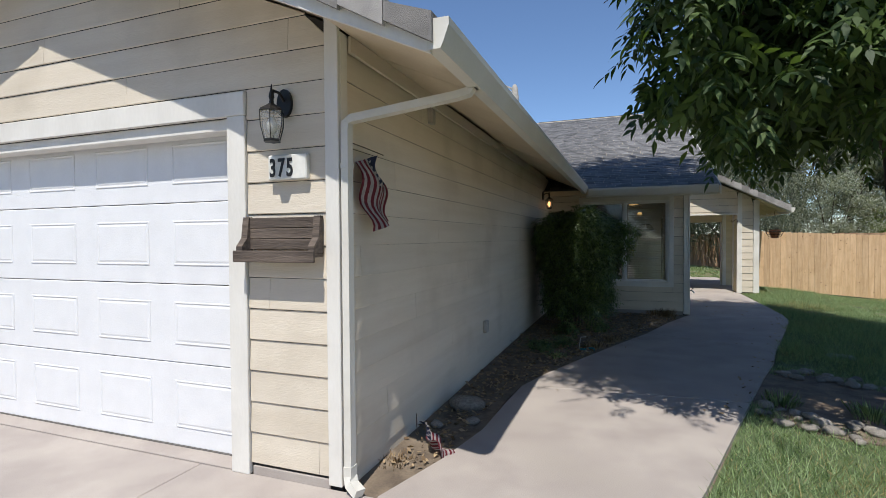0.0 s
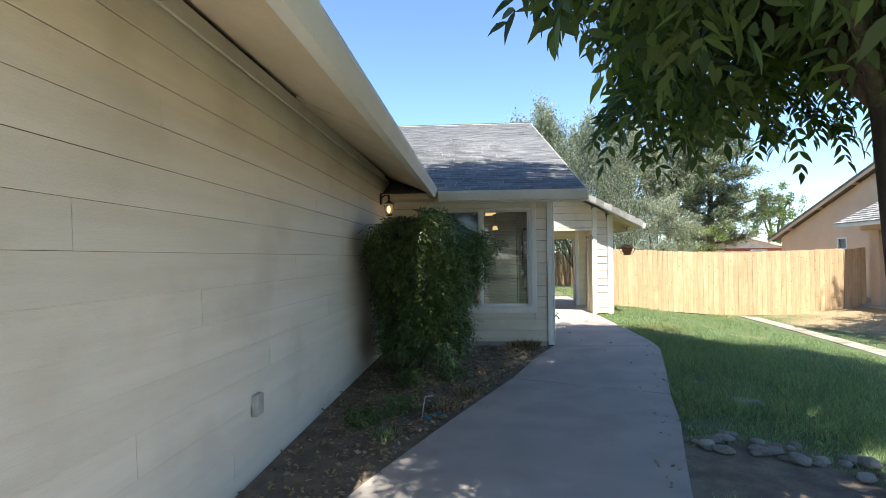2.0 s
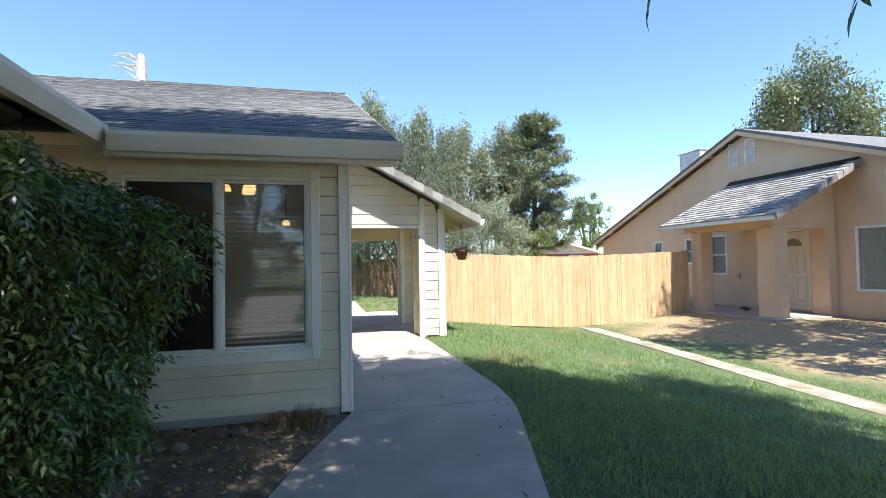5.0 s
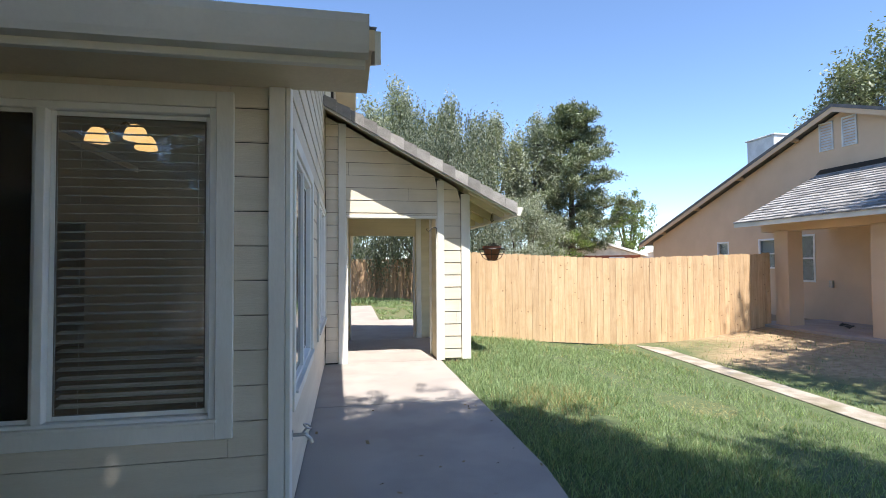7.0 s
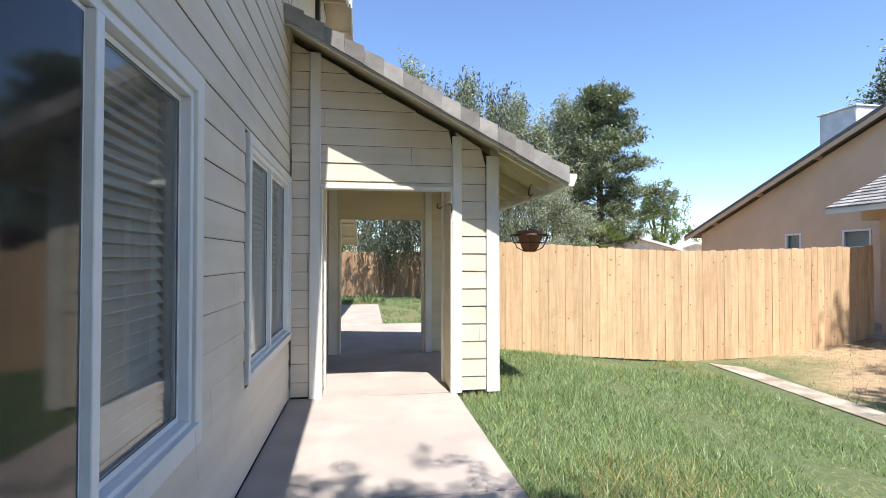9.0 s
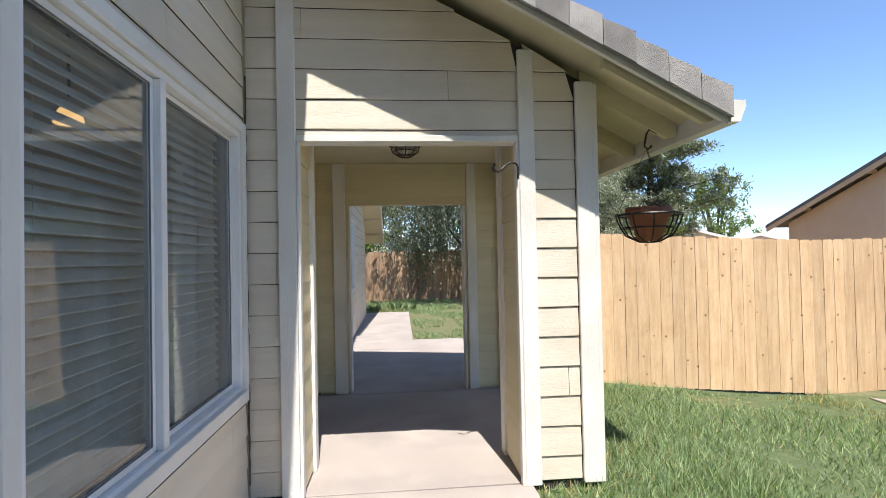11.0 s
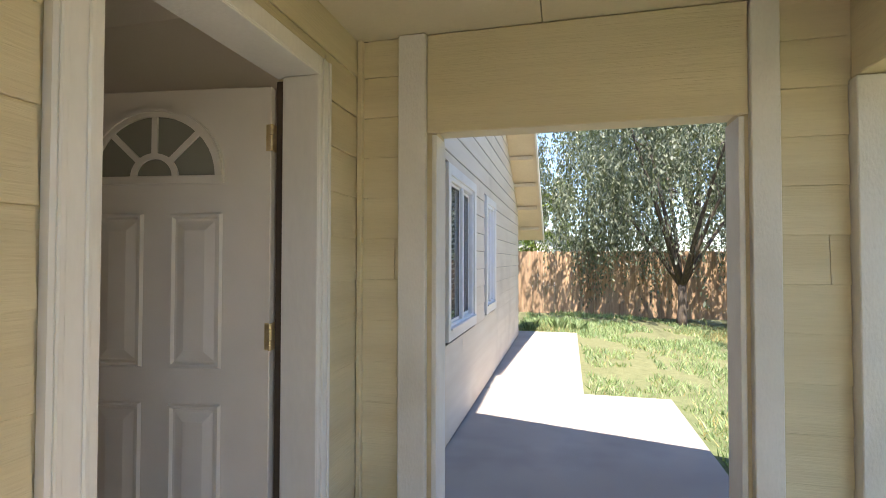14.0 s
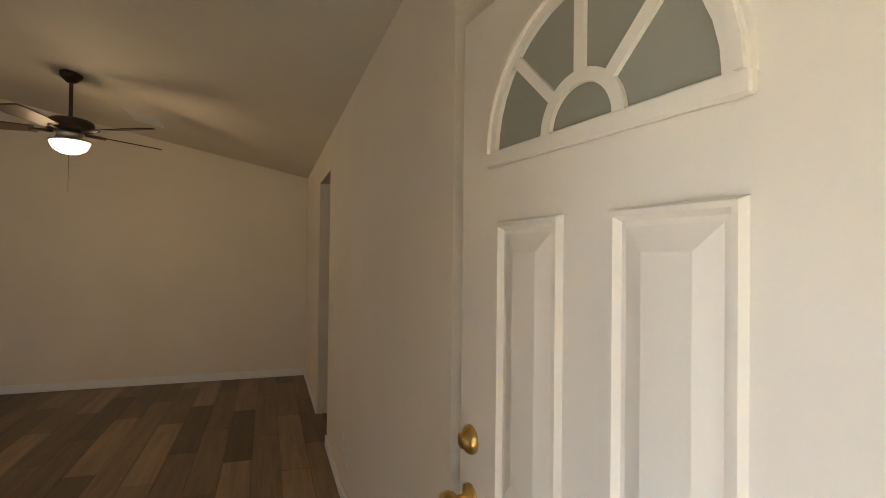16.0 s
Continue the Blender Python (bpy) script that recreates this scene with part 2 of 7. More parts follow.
DEADWOOD = mat("bleached_dead_wood", (0.50, 0.47, 0.43), (0.34, 0.31, 0.27), 5, 0.9, bump=0.6, bump_scale=30, fine=0.15)
STRIP = mat("brown_weatherstrip", (0.07, 0.05, 0.035), None, 12, 0.8)
SEAL = mat("grey_rubber_seal", (0.16, 0.15, 0.14), None, 12, 0.8)
LEAF_B = leafy("nandina_leaf", (0.028, 0.058, 0.022), (0.19, 0.255, 0.09), 0.25, 0.32)
LEAF_O = leafy("olive_leaf", (0.14, 0.16, 0.12), (0.36, 0.38, 0.31), 0.25)
LEAF_P = leafy("pine_leaf", (0.07, 0.095, 0.058), (0.24, 0.27, 0.17), 0.15)
LEAF_Y = leafy("bright_leaf", (0.07, 0.11, 0.03), (0.18, 0.23, 0.06), 0.3)
GRASS_DRY = leafy("dry_grass_blade", (0.22, 0.19, 0.07), (0.46, 0.38, 0.20), 0.25)
GRASS = leafy("grass_blade", (0.07, 0.125, 0.05), (0.36, 0.46, 0.24), 0.3)
LITTER = leafy("dry_leaf", (0.12, 0.075, 0.04), (0.42, 0.31, 0.19), 0.1, 0.8)


# ---- building helpers ----
ORIGIN = {}


def link(name, bm, material, parent=None, label="", base=None, smooth=False):
    """Links a bmesh, made in world metres, as one mesh object; its parts count from the base point."""
    me = bpy.data.meshes.new(name)
    o = Vector(base) if base is not None else (ORIGIN.get(parent.name, Vector()) if parent else Vector())
    bmesh.ops.recalc_face_normals(bm, faces=bm.faces)
    bmesh.ops.translate(bm, verts=bm.verts, vec=-o)
    if smooth:
        for f in bm.faces:
            f.smooth = True
    bm.to_mesh(me)
    bm.free()
    me.materials.append(material)
    ob = new(name, me)
    if parent:
        ob.parent = parent
        ORIGIN[ob.name] = o
    else:
        ob.location = o
        ORIGIN[ob.name] = o
    if label:
        ob["label"] = label
    return ob


def part(name, bm, material, parent, label="", smooth=False):
    return link(name, bm, material, parent, label, None, smooth)


def thing(name, base, label, category, group="", kind=""):
    e = new(name)
    e.location = base
    e.empty_display_size = 0.1
    ORIGIN[e.name] = Vector(base)
    return tagged(e, label, category, group, kind)


def box(x0, x1, y0, y1, z0, z1, bevel=0.0, bm=None):
    own = bm is None
    b = bmesh.new()
    vs = [b.verts.new((x, y, z)) for z in (z0, z1) for x, y in ((x0, y0), (x1, y0), (x1, y1), (x0, y1))]
    for f in ((3, 2, 1, 0), (4, 5, 6, 7), (0, 1, 5, 4), (1, 2, 6, 5), (2, 3, 7, 6), (3, 0, 4, 7)):
        b.faces.new([vs[i] for i in f])
    if bevel:
        bmesh.ops.bevel(b, geom=b.edges[:], offset=bevel, segments=1, affect='EDGES')
    return b if own else merge(bm, b)


def merge(bm, other):
    me = bpy.data.meshes.new("tmp")
    other.to_mesh(me)
    other.free()
    bm.from_mesh(me)
    bpy.data.meshes.remove(me)
    return bm


def prism(outline, z0, z1, axis="z", bm=None):
    """An outline of 2D points pushed from z0 to z1 along the axis: z: (x, y); y: (x, z); x: (y, z)."""
    b = bm or bmesh.new()

    def p(a, c, h):
        return (a, c, h) if axis == "z" else ((a, h, c) if axis == "y" else (h, a, c))
    lo = [b.verts.new(p(a, c, z0)) for a, c in outline]
    hi = [b.verts.new(p(a, c, z1)) for a, c in outline]
    b.faces.new(lo[::-1])
    b.faces.new(hi)
    k = len(outline)
    for i in range(k):
        b.faces.new((lo[i], lo[(i + 1) % k], hi[(i + 1) % k], hi[i]))
    return b


def tube(points, radius, sides=8, bm=None, radii=None):
    """A round bar along points."""
    b = bm or bmesh.new()
    pts = [Vector(p) for p in points]
    rings = []
    for i, p in enumerate(pts):
        d = (pts[min(i + 1, len(pts) - 1)] - pts[max(i - 1, 0)]).normalized()
        u = d.orthogonal().normalized() if i == 0 else (rings_u - d * rings_u.dot(d)).normalized()
        rings_u = u
        v = d.cross(u)
        r = radii[i] if radii else radius
        rings.append([b.verts.new(p + (u * math.cos(a) + v * math.sin(a)) * r) for a in [2 * math.pi * k / sides for k in range(sides)]])
    for r0, r1 in zip(rings, rings[1:]):
        for k in range(sides):
            b.faces.new((r0[k], r0[(k + 1) % sides], r1[(k + 1) % sides], r1[k]))
    b.faces.new(rings[0][::-1])
    b.faces.new(rings[-1])
    return b


def lathe(profile, centre, sides=16, bm=None):
    """A turned shape: (radius, height) pairs round the vertical through centre."""
    b = bm or bmesh.new()
    cx, cy, cz = centre
    rings = [[b.verts.new((cx + r * math.cos(2 * math.pi * k / sides), cy + r * math.sin(2 * math.pi * k / sides), cz + h)) for k in range(sides)] for r, h in profile]
    for r0, r1 in zip(rings, rings[1:]):
        for k in range(sides):
            b.faces.new((r0[k], r0[(k + 1) % sides], r1[(k + 1) % sides], r1[k]))
    b.faces.new(rings[0][::-1])
    b.faces.new(rings[-1])
    return b


def frame_bm(axis, at, u0, u1, z0, z1, width, depth, bm=None):
    """A rectangular frame in the plane axis = at, from at to at + depth, with bars of that width inside the outline."""
    b = bm or bmesh.new()
    for a0, a1, c0, c1 in ((u0, u0 + width, z0, z1), (u1 - width, u1, z0, z1), (u0 + width, u1 - width, z0, z0 + width), (u0 + width, u1 - width, z1 - width, z1)):
        d0, d1 = sorted((at, at + depth))
        box(a0, a1, d0, d1, c0, c1, 0.003, b) if axis == "y" else box(d0, d1, a0, a1, c0, c1, 0.003, b)
    return b


def cut(spans, lo, hi):
    out = []
    for a, b in spans:
        if hi <= a or lo >= b:
            out.append((a, b))
        else:
            if lo > a:
                out.append((a, lo))
            if hi < b:
                out.append((hi, b))
    return out


def slab_wall(name, axis, at, back, u0, u1, z0, top, holes, material, breaks=()):
    """A thick wall in the plane axis = at, reaching to axis = back, with a top line top(u) and rectangular openings (u0, u1, z0, z1)."""
    b = bmesh.new()
    us = sorted({u0, u1, *breaks, *[h[0] for h in holes], *[h[1] for h in holes]})
    us = [u for u in us if u0 <= u <= u1]
    for a, c in zip(us, us[1:]):
        mid = (a + c) / 2
        spans = [(z0, None)]
        zs = [(z0, 99.0)]
        for h in holes:
            if h[0] < mid < h[1]:
                zs = cut(zs, h[2], h[3])
        for s0, s1 in zs:
            ta, tc = (top(a), top(c)) if s1 > 90 else (s1, s1)
            if min(ta, tc) < s0:
                continue
            prism([(a, s0), (c, s0), (c, tc), (a, ta)], min(at, back), max(at, back), axis, b)
    bmesh.ops.remove_doubles(b, verts=b.verts, dist=0.0005)
    return tagged(link(name, b, material), kind="structure")


def lap_rows(wall, axis, at, out, u0, u1, z0, z1, pitch, left, right, holes, material, length=3.6, start=0.0, joint=0.0036):
    """Lap boards, each an object, proud of the plane axis = at towards out (+1 or -1), between left(z) and right(z)."""
    row = 0
    z = z0 + start
    zs = []
    if start > 0:
        zs.append((z0, z))
    while z < z1 - 0.01:
        zs.append((z, min(z + pitch, z1)))
        z += pitch
    for r0, r1 in zs:
        row += 1
        ends = [u0, u1] + [u0 + ((row * 1.37) % length) + k * length for k in range(int((u1 - u0) / length) + 1)]
        us = sorted({*[e for e in ends if u0 <= e <= u1], *[h[i] for h in holes for i in (0, 1) if u0 < h[i] < u1 and h[2] < r1 and h[3] > r0]})
        for a, c in zip(us, us[1:]):
            spans = [(r0, r1)]
            mid = (a + c) / 2
            for h in holes:
                if h[0] < mid < h[1]:
                    spans = cut(spans, h[2], h[3])
            for s0, s1 in spans:
                if s1 - s0 < 0.008:
                    continue
                gap = 0.0015
                al, ah = max(a + gap, left(s0)), max(a + gap, left(s1))
                cl, ch = min(c - gap, right(s0)), min(c - gap, right(s1))
                if cl - al < 0.01:
                    continue
                if ch < ah:
                    ah = ch = (ah + ch) / 2
                h = r1 - r0
                # shadow line: the lower edge stands proud and overlaps the row below
                t0, t1 = 0.014 - 0.009 * (s0 - r0) / h, 0.014 - 0.009 * (s1 - r0) / h
                low = s0
                # this gap shows the wall behind; a dark backing there imitates shade
                s1 = s1 - (joint if s1 == r1 else 0)
                b = bmesh.new()

                def p(u, n, zz):
                    return (u, at + out * n, zz) if axis == "y" else (at + out * n, u, zz)
                jag = random.uniform(-0.0016, 0.0016)
                under = min(joint * 4, 0.014) if s0 == r0 else 0.0
                # the lower lip is eased, so that a fine dark line shows under every board
                ease = min(0.0055, 0.001 + 2 * joint) if s0 == r0 else 0.001
                side = [(al, cl, 0, low + under), (al, cl, t0 - ease, low), (al, cl, t0, low + ease), (ah, ch, t1, s1), (ah, ch, 0, s1)]
                va = [b.verts.new(p(q[0], q[2], q[3] + (jag if 0 < k < 3 else 0))) for k, q in enumerate(side)]
                vb = [b.verts.new(p(q[1], q[2], q[3] - (jag if 0 < k < 3 else 0))) for k, q in enumerate(side)]
                b.faces.new(va)
                b.faces.new(vb[::-1])
                for k in range(5):
                    b.faces.new((va[k], vb[k], vb[(k + 1) % 5], va[(k + 1) % 5]))
                part("siding_board", b, material, wall)


NEG, POS = (lambda z: -99.0), (lambda z: 99.0)


def mesh_from(name, verts, faces, material, parent=None, base=(0, 0, 0)):
    me = bpy.data.meshes.new(name)
    me.from_pydata([tuple(v) for v in verts], [], faces)
    me.materials.append(material)
    ob = new(name, me)
    ob.location = base if not parent else (0, 0, 0)
    ob.parent = parent
    return ob

# ---- ground ----
def ground_z(x, y):
    """Level beside the house, falling gently towards the fence and up again to the next plot."""
    a = min(max((x - 3.9) / 4.2, 0), 1)
    b = min(max((x - 9.0) / 4.0, 0), 1)
    a, b = a * a * (3 - 2 * a), b * b * (3 - 2 * b)
    f = min(max((y - 4.0) / 6.0, 0), 1)
    return -0.035 - 0.31 * a * f + 0.26 * b * f


def spaced(stops):
    out = []
    for a, b, k in stops:
        out += [a + (b - a) * i / k for i in range(k)]
    return out + [stops[-1][1]]


def build_ground():
    xs = spaced([(-600, -60, 6), (-60, -10, 6), (-10, 2, 8), (2, 14, 40), (14, 40, 10), (40, 600, 8)])
    ys = spaced([(-600, -60, 6), (-60, -4, 8), (-4, 32, 72), (32, 70, 8), (70, 800, 8)])
    verts = [(x, y, ground_z(x, y) + 0.012 * noise.noise((x * 1.7, y * 1.7, 0))) for y in ys for x in xs]
    w = len(xs)
    faces = [(j * w + i, j * w + i + 1, (j + 1) * w + i + 1, (j + 1) * w + i) for j in range(len(ys) - 1) for i in range(w - 1)]
    m = bpy.data.materials.new("lawn_soil")
    m.use_nodes = True
    n, l = m.node_tree.nodes, m.node_tree.links
    b = n["Principled BSDF"]
    b.inputs["Roughness"].default_value = 0.95
    tex = n.new("ShaderNodeTexCoord")
    sep = n.new("ShaderNodeSeparateXYZ")
    l.new(tex.outputs["Object"], sep.inputs[0])

    def nz(scale, detail=6):
        t = n.new("ShaderNodeTexNoise")
        t.inputs["Scale"].default_value, t.inputs["Detail"].default_value = scale, detail
        l.new(tex.outputs["Object"], t.inputs[0])
        return t.outputs[0]

    def ramp(src, p0, c0, p1, c1):
        r = n.new("ShaderNodeValToRGB")
        r.color_ramp.elements[0].position, r.color_ramp.elements[1].position = p0, p1
        r.color_ramp.elements[0].color, r.color_ramp.elements[1].color = (*c0, 1), (*c1, 1)
        l.new(src, r.inputs[0])
        return r.outputs[0]
    green = ramp(nz(14), 0.3, (0.06, 0.09, 0.03), 0.7, (0.12, 0.15, 0.065))
    dry = ramp(nz(9), 0.3, (0.26, 0.18, 0.10), 0.7, (0.42, 0.31, 0.19))
    # dry plot beyond the narrow walk
    add = n.new("ShaderNodeMath")
    add.operation = 'MULTIPLY_ADD'
    l.new(nz(0.7), add.inputs[0])
    add.inputs[1].default_value = 5.0
    l.new(sep.outputs[0], add.inputs[2])
    mr = n.new("ShaderNodeMapRange")
    mr.inputs[1].default_value, mr.inputs[2].default_value = 11.2, 12.6
    l.new(add.outputs[0], mr.inputs[0])
    mx = n.new("ShaderNodeMix")
    mx.data_type = 'RGBA'
    yard = n.new("ShaderNodeMapRange")
    yard.inputs[1].default_value, yard.inputs[2].default_value, yard.inputs[4].default_value = 20.0, 24.0, 0.2
    l.new(sep.outputs[1], yard.inputs[0])
    both = n.new("ShaderNodeMath")
    both.operation = 'MAXIMUM'
    l.new(mr.outputs[0], both.inputs[0])
    l.new(yard.outputs[0], both.inputs[1])
    l.new(both.outputs[0], mx.inputs[0])
    l.new(green, mx.inputs[6])
    l.new(dry, mx.inputs[7])
    l.new(mx.outputs[2], b.inputs["Base Color"])
    bp = n.new("ShaderNodeBump")
    bp.inputs["Strength"].default_value, bp.inputs["Distance"].default_value = 0.8, 0.02
    l.new(nz(45), bp.inputs["Height"])
    l.new(bp.outputs[0], b.inputs["Normal"])
    tagged(mesh_from("ground", verts, faces, m), kind="structure")


build_ground()


def slabs(name, outlines, z1=0.0, z0=-0.12, material=CONCRETE):
    """A pavement: its base, and each concrete slab as a piece of it."""
    base = bmesh.new()
    for o in outlines:
        prism(o, z0, z1 - 0.035, "z", base)
    ob = tagged(link(name, base, SOIL), kind="structure")
    for o in outlines:
        c = Vector((sum(p[0] for p in o) / len(o), sum(p[1] for p in o) / len(o)))
        q = [tuple(Vector(p) + (c - Vector(p)).normalized() * 0.009) for p in o]
        b = prism(q, z1 - 0.05, z1, "z")
        up = [e for e in b.edges if all(v.co.z > z1 - 0.001 for v in e.verts)]
        bmesh.ops.bevel(b, geom=up, offset=0.006, segments=1, affect='EDGES')
        part("concrete_slab", b, material, ob)
    return ob


slabs("driveway", [[(-4.6, -7), (-1.6, -7), (-1.6, 4.41), (-4.6, 4.41)], [(-1.6, -7), (1.25, -7), (1.25, 4.41), (-1.6, 4.41)],
                   [(-9, -7), (-4.6, -7), (-4.6, 4.41), (-9, 4.41)]])
slabs("front_walk", [
    [(-0.3, 4.41), (1.25, 4.41), (1.5, 5.1), (1.72, 5.8), (1.93, 6.47), (2.1, 7.0), (0.05, 6.85), (0.02, 6.3), (0.0, 5.6), (-0.12, 5.0)],
    [(0.05, 6.85), (2.1, 7.0), (2.4, 7.92), (2.68, 8.75), (2.91, 9.6), (1.32, 10.2), (0.95, 9.3), (0.55, 8.3), (0.22, 7.4)],
    [(1.32, 10.2), (2.91, 9.6), (3.18, 10.45), (3.5, 11.5), (3.68, 12.12), (3.74, 12.4), (2.13, 12.44), (1.68, 11.3)],
    [(2.13, 12.44), (3.74, 12.4), (3.8, 13.0), (3.8, 14.8), (2.13, 14.8)],
    [(2.13, 14.8), (3.8, 14.8), (3.8, 16.97), (2.13, 16.97)]])
slabs("porch_floor", [[(2.13, 16.97), (3.8, 16.97), (4.22, 16.97), (4.22, 19.15), (2.13, 19.15)],
                      [(2.13, 19.15), (4.08, 19.15), (4.08, 22.5), (2.13, 22.5)], [(2.13, 22.5), (3.24, 22.5), (3.26, 27.0), (2.13, 27.0)]])
slabs("side_walk", [[(7.78, 13.0), (8.16, 12.6), (8.42, 15.6), (8.08, 15.9)], [(8.08, 15.9), (8.42, 15.6), (8.72, 18.9), (8.36, 19.3)], [(7.35, 6.0), (7.72, 6.0), (8.16, 12.6), (7.78, 13.0)]], -0.325, -0.45, WALK_OLD)

# planting bed
bed = prism([(-0.53, 4.45), (-0.3, 4.42), (-0.14, 5.0), (0.0, 5.6), (0.0, 6.3), (0.03, 6.85), (0.2, 7.4), (0.53, 8.3), (0.93, 9.3), (1.3, 10.2), (1.66, 11.3), (2.11, 12.44),
             (2.11, 12.49), (-0.53, 12.49)], -0.1, -0.02)
bmesh.ops.triangulate(bed, faces=[f for f in bed.faces if f.normal.z > 0.9])
tagged(link("planting_bed", bed, SOIL), kind="structure")

# ---- garage wing ----
GX, GY, KX0 = -0.525, 4.41, 2.13
RIDGE_X = -3.1


def garage_top(x):
    return 2.38 + 0.46 * (0.24 - (x if x > RIDGE_X else 2 * RIDGE_X - x))


DOOR_G = (-4.85, -1.30, 0.0, 2.27)
g_front = slab_wall("wall_garage_front", "y", GY, GY + 0.14, -5.64, GX, -0.1, garage_top, [DOOR_G], LAP_SHADE, (RIDGE_X,))
GH = [(-4.97, -1.18, 0.0, 2.42)]
lap_rows(g_front, "y", GY, -1, -5.64, GX - 0.02, 0.072, 4.0, 0.197, lambda z: RIDGE_X - (3.38 - (z - 2.36) / 0.46) if z > 2.45 else -5.64,
         lambda z: RIDGE_X + (3.38 - (z - 2.36) / 0.46) if z > 2.7 else GX - 0.02, GH, SIDING, start=0.0)
g_side = slab_wall("wall_garage_side", "x", GX, GX - 0.14, GY + 0.14, 12.49, -0.1, lambda y: garage_top(GX), [], LAP_SHADE)
lap_rows(g_side, "x", GX, 1, GY + 0.078, 12.475, -0.03, 2.70, 0.197, NEG, POS, [], SIDING, start=0.102, joint=0.001)
slab_wall("wall_garage_left", "x", -5.64, -5.5, GY + 0.14, 12.6, -0.1, lambda y: garage_top(-5.64), [], SIDING)

# foundation edges
for nm, q in (("foundation_garage_side", (GX - 0.05, GX - 0.002, GY + 0.15, 12.48)), ("foundation_garage_front", (-1.17, GX - 0.075, GY - 0.012, GY + 0.05)),
              ("foundation_kitchen", (GX + 0.02, KX0 - 0.09, 12.478, 12.55))):
    tagged(link(nm, box(*q, -0.09, 0.055, 0.004), CONCRETE), kind="structure")
# soffit panels under the garage eave, some sagging
random.seed(31)
sf = tagged(new("soffit_garage"), kind="structure", label="cream painted plywood soffit under the eave", category="soffit")
yy = GY - 0.4
while yy < 11.8:
    L = random.choice((0.9, 1.2, 1.22, 1.5))
    dz = random.uniform(0.0, 0.012)
    x0, x1 = GX + 0.03 + random.choice((0.0, 0.0, 0.09)), 0.232
    o = [(x0, 2.46 + 0.46 * (0.24 - x0) - 0.085 - dz), (x1, 2.46 + 0.46 * (0.24 - x1) - 0.085), (x1, 2.46 + 0.46 * (0.24 - x1) - 0.064), (x0, 2.46 + 0.46 * (0.24 - x0) - 0.064)]
    part("soffit_panel", prism(o, yy + 0.003, min(yy + L, 11.82) - 0.003, "y"), SOFFIT, sf)
    yy += L
tagged(link("frieze_board", box(GX + 0.022, GX + 0.045, GY + 0.08, 11.9, 2.60, 2.70, 0.003), SIDING), kind="structure")

# door casing and corner boards
t = bmesh.new()
box(-1.325, -1.185, GY - 0.03, GY + 0.10, 0.0, 2.27, 0.004, t)
tagged(link("trim_garage_door_side", t, TRIM), kind="structure")
t = box(-4.965, -1.185, GY - 0.034, GY + 0.09, 2.272, 2.42, 0.004)
tagged(link("trim_garage_door_head", t, TRIM), kind="structure")
t = box(-4.84, -1.33, GY + 0.0, GY + 0.12, 2.19, 2.268, 0.006)
tagged(link("trim_garage_door_stop", t, TRIM), kind="structure")
t = box(GX - 0.07, GX + 0.022, GY - 0.032, GY - 0.002, 0.03, 2.80, 0.004)
tagged(link("trim_corner_front", t, TRIM), kind="structure")
t = box(GX + 0.002, GX + 0.024, GY - 0.001, GY + 0.075, 0.03, 2.70, 0.004)
tagged(link("trim_corner_side", t, TRIM), kind="structure")


def raised_panel(bm, axis, at, out, u0, u1, z0, z1, rim=0.03, depth=0.008, groove=0.012):
    """A pressed panel: a moulded rim round a raised field."""
    def ring(d, n):
        r = [(u0 + d, z0 + d), (u1 - d, z0 + d), (u1 - d, z1 - d), (u0 + d, z1 - d)]
        return [bm.verts.new((u, at + out * n, z) if axis == "y" else (at + out * n, u, z)) for u, z in r]
    rs = [ring(0, 0), ring(groove * 0.4, depth), ring(groove, depth), ring(groove * 1.5, 0.001), ring(groove * 2.1, 0.001), ring(groove * 2.1 + rim, depth * 0.9)]
    for a, c in zip(rs, rs[1:]):
        for k in range(4):
            bm.faces.new((a[k], a[(k + 1) % 4], c[(k + 1) % 4], c[k]))
    bm.faces.new(rs[-1])


def garage_door():
    d = thing("garage_door", (-3.08, GY + 0.15, 0), "white sectional steel garage door with pressed panels, closed", "garage door")
    z = 0.015
    for i, h in enumerate((0.60, 0.565, 0.58, 0.54)):
        b = box(-4.86, -1.29, GY + 0.145, GY + 0.19, z, z + h - 0.006, 0.004)
        for k in range(4):
            u1 = -1.44 - k * 0.785
            raised_panel(b, "y", GY + 0.1445, -1, u1 - 0.55, u1, z + 0.13, z + h - 0.13, 0.012, 0.0045, 0.010)
        part("door_section", b, GARAGE, d)
        z += h
    b = box(-4.86, -1.29, GY + 0.14, GY + 0.20, 0.0055, 0.0145, 0.002)
    part("bottom_seal", b, SEAL, d, "grey rubber seal")


garage_door()
tagged(link("garage_sill", box(-4.85, -1.30, GY - 0.004, GY + 0.5, -0.12, 0.005, 0.003), CONCRETE), kind="structure")

# ---- main house ----
KX, KY = 2.13, 12.49
RY, RZ, EY, EZ = 20.23, 5.66, 11.86, 2.40


def main_top(y):
    return EZ + (RZ - EZ) / (RY - EY) * (y - EY) if y < RY else RZ - 0.54 * (y - RY)


UND = 0.14
KWIN = (0.19, 1.79, 0.60, 2.21)
k_front = slab_wall("wall_kitchen_front", "y", KY, KY + 0.13, GX, KX, -0.1, lambda x: 2.50, [KWIN], LAP_SHADE)
lap_rows(k_front, "y", KY, -1, GX + 0.005, KX - 0.085, 0.05, 2.42, 0.181, NEG, POS, [(0.13, 1.85, 0.54, 2.27)], SIDING)
t = box(KX - 0.083, KX + 0.0, KY - 0.03, KY - 0.002, 0.0, 2.34, 0.004)
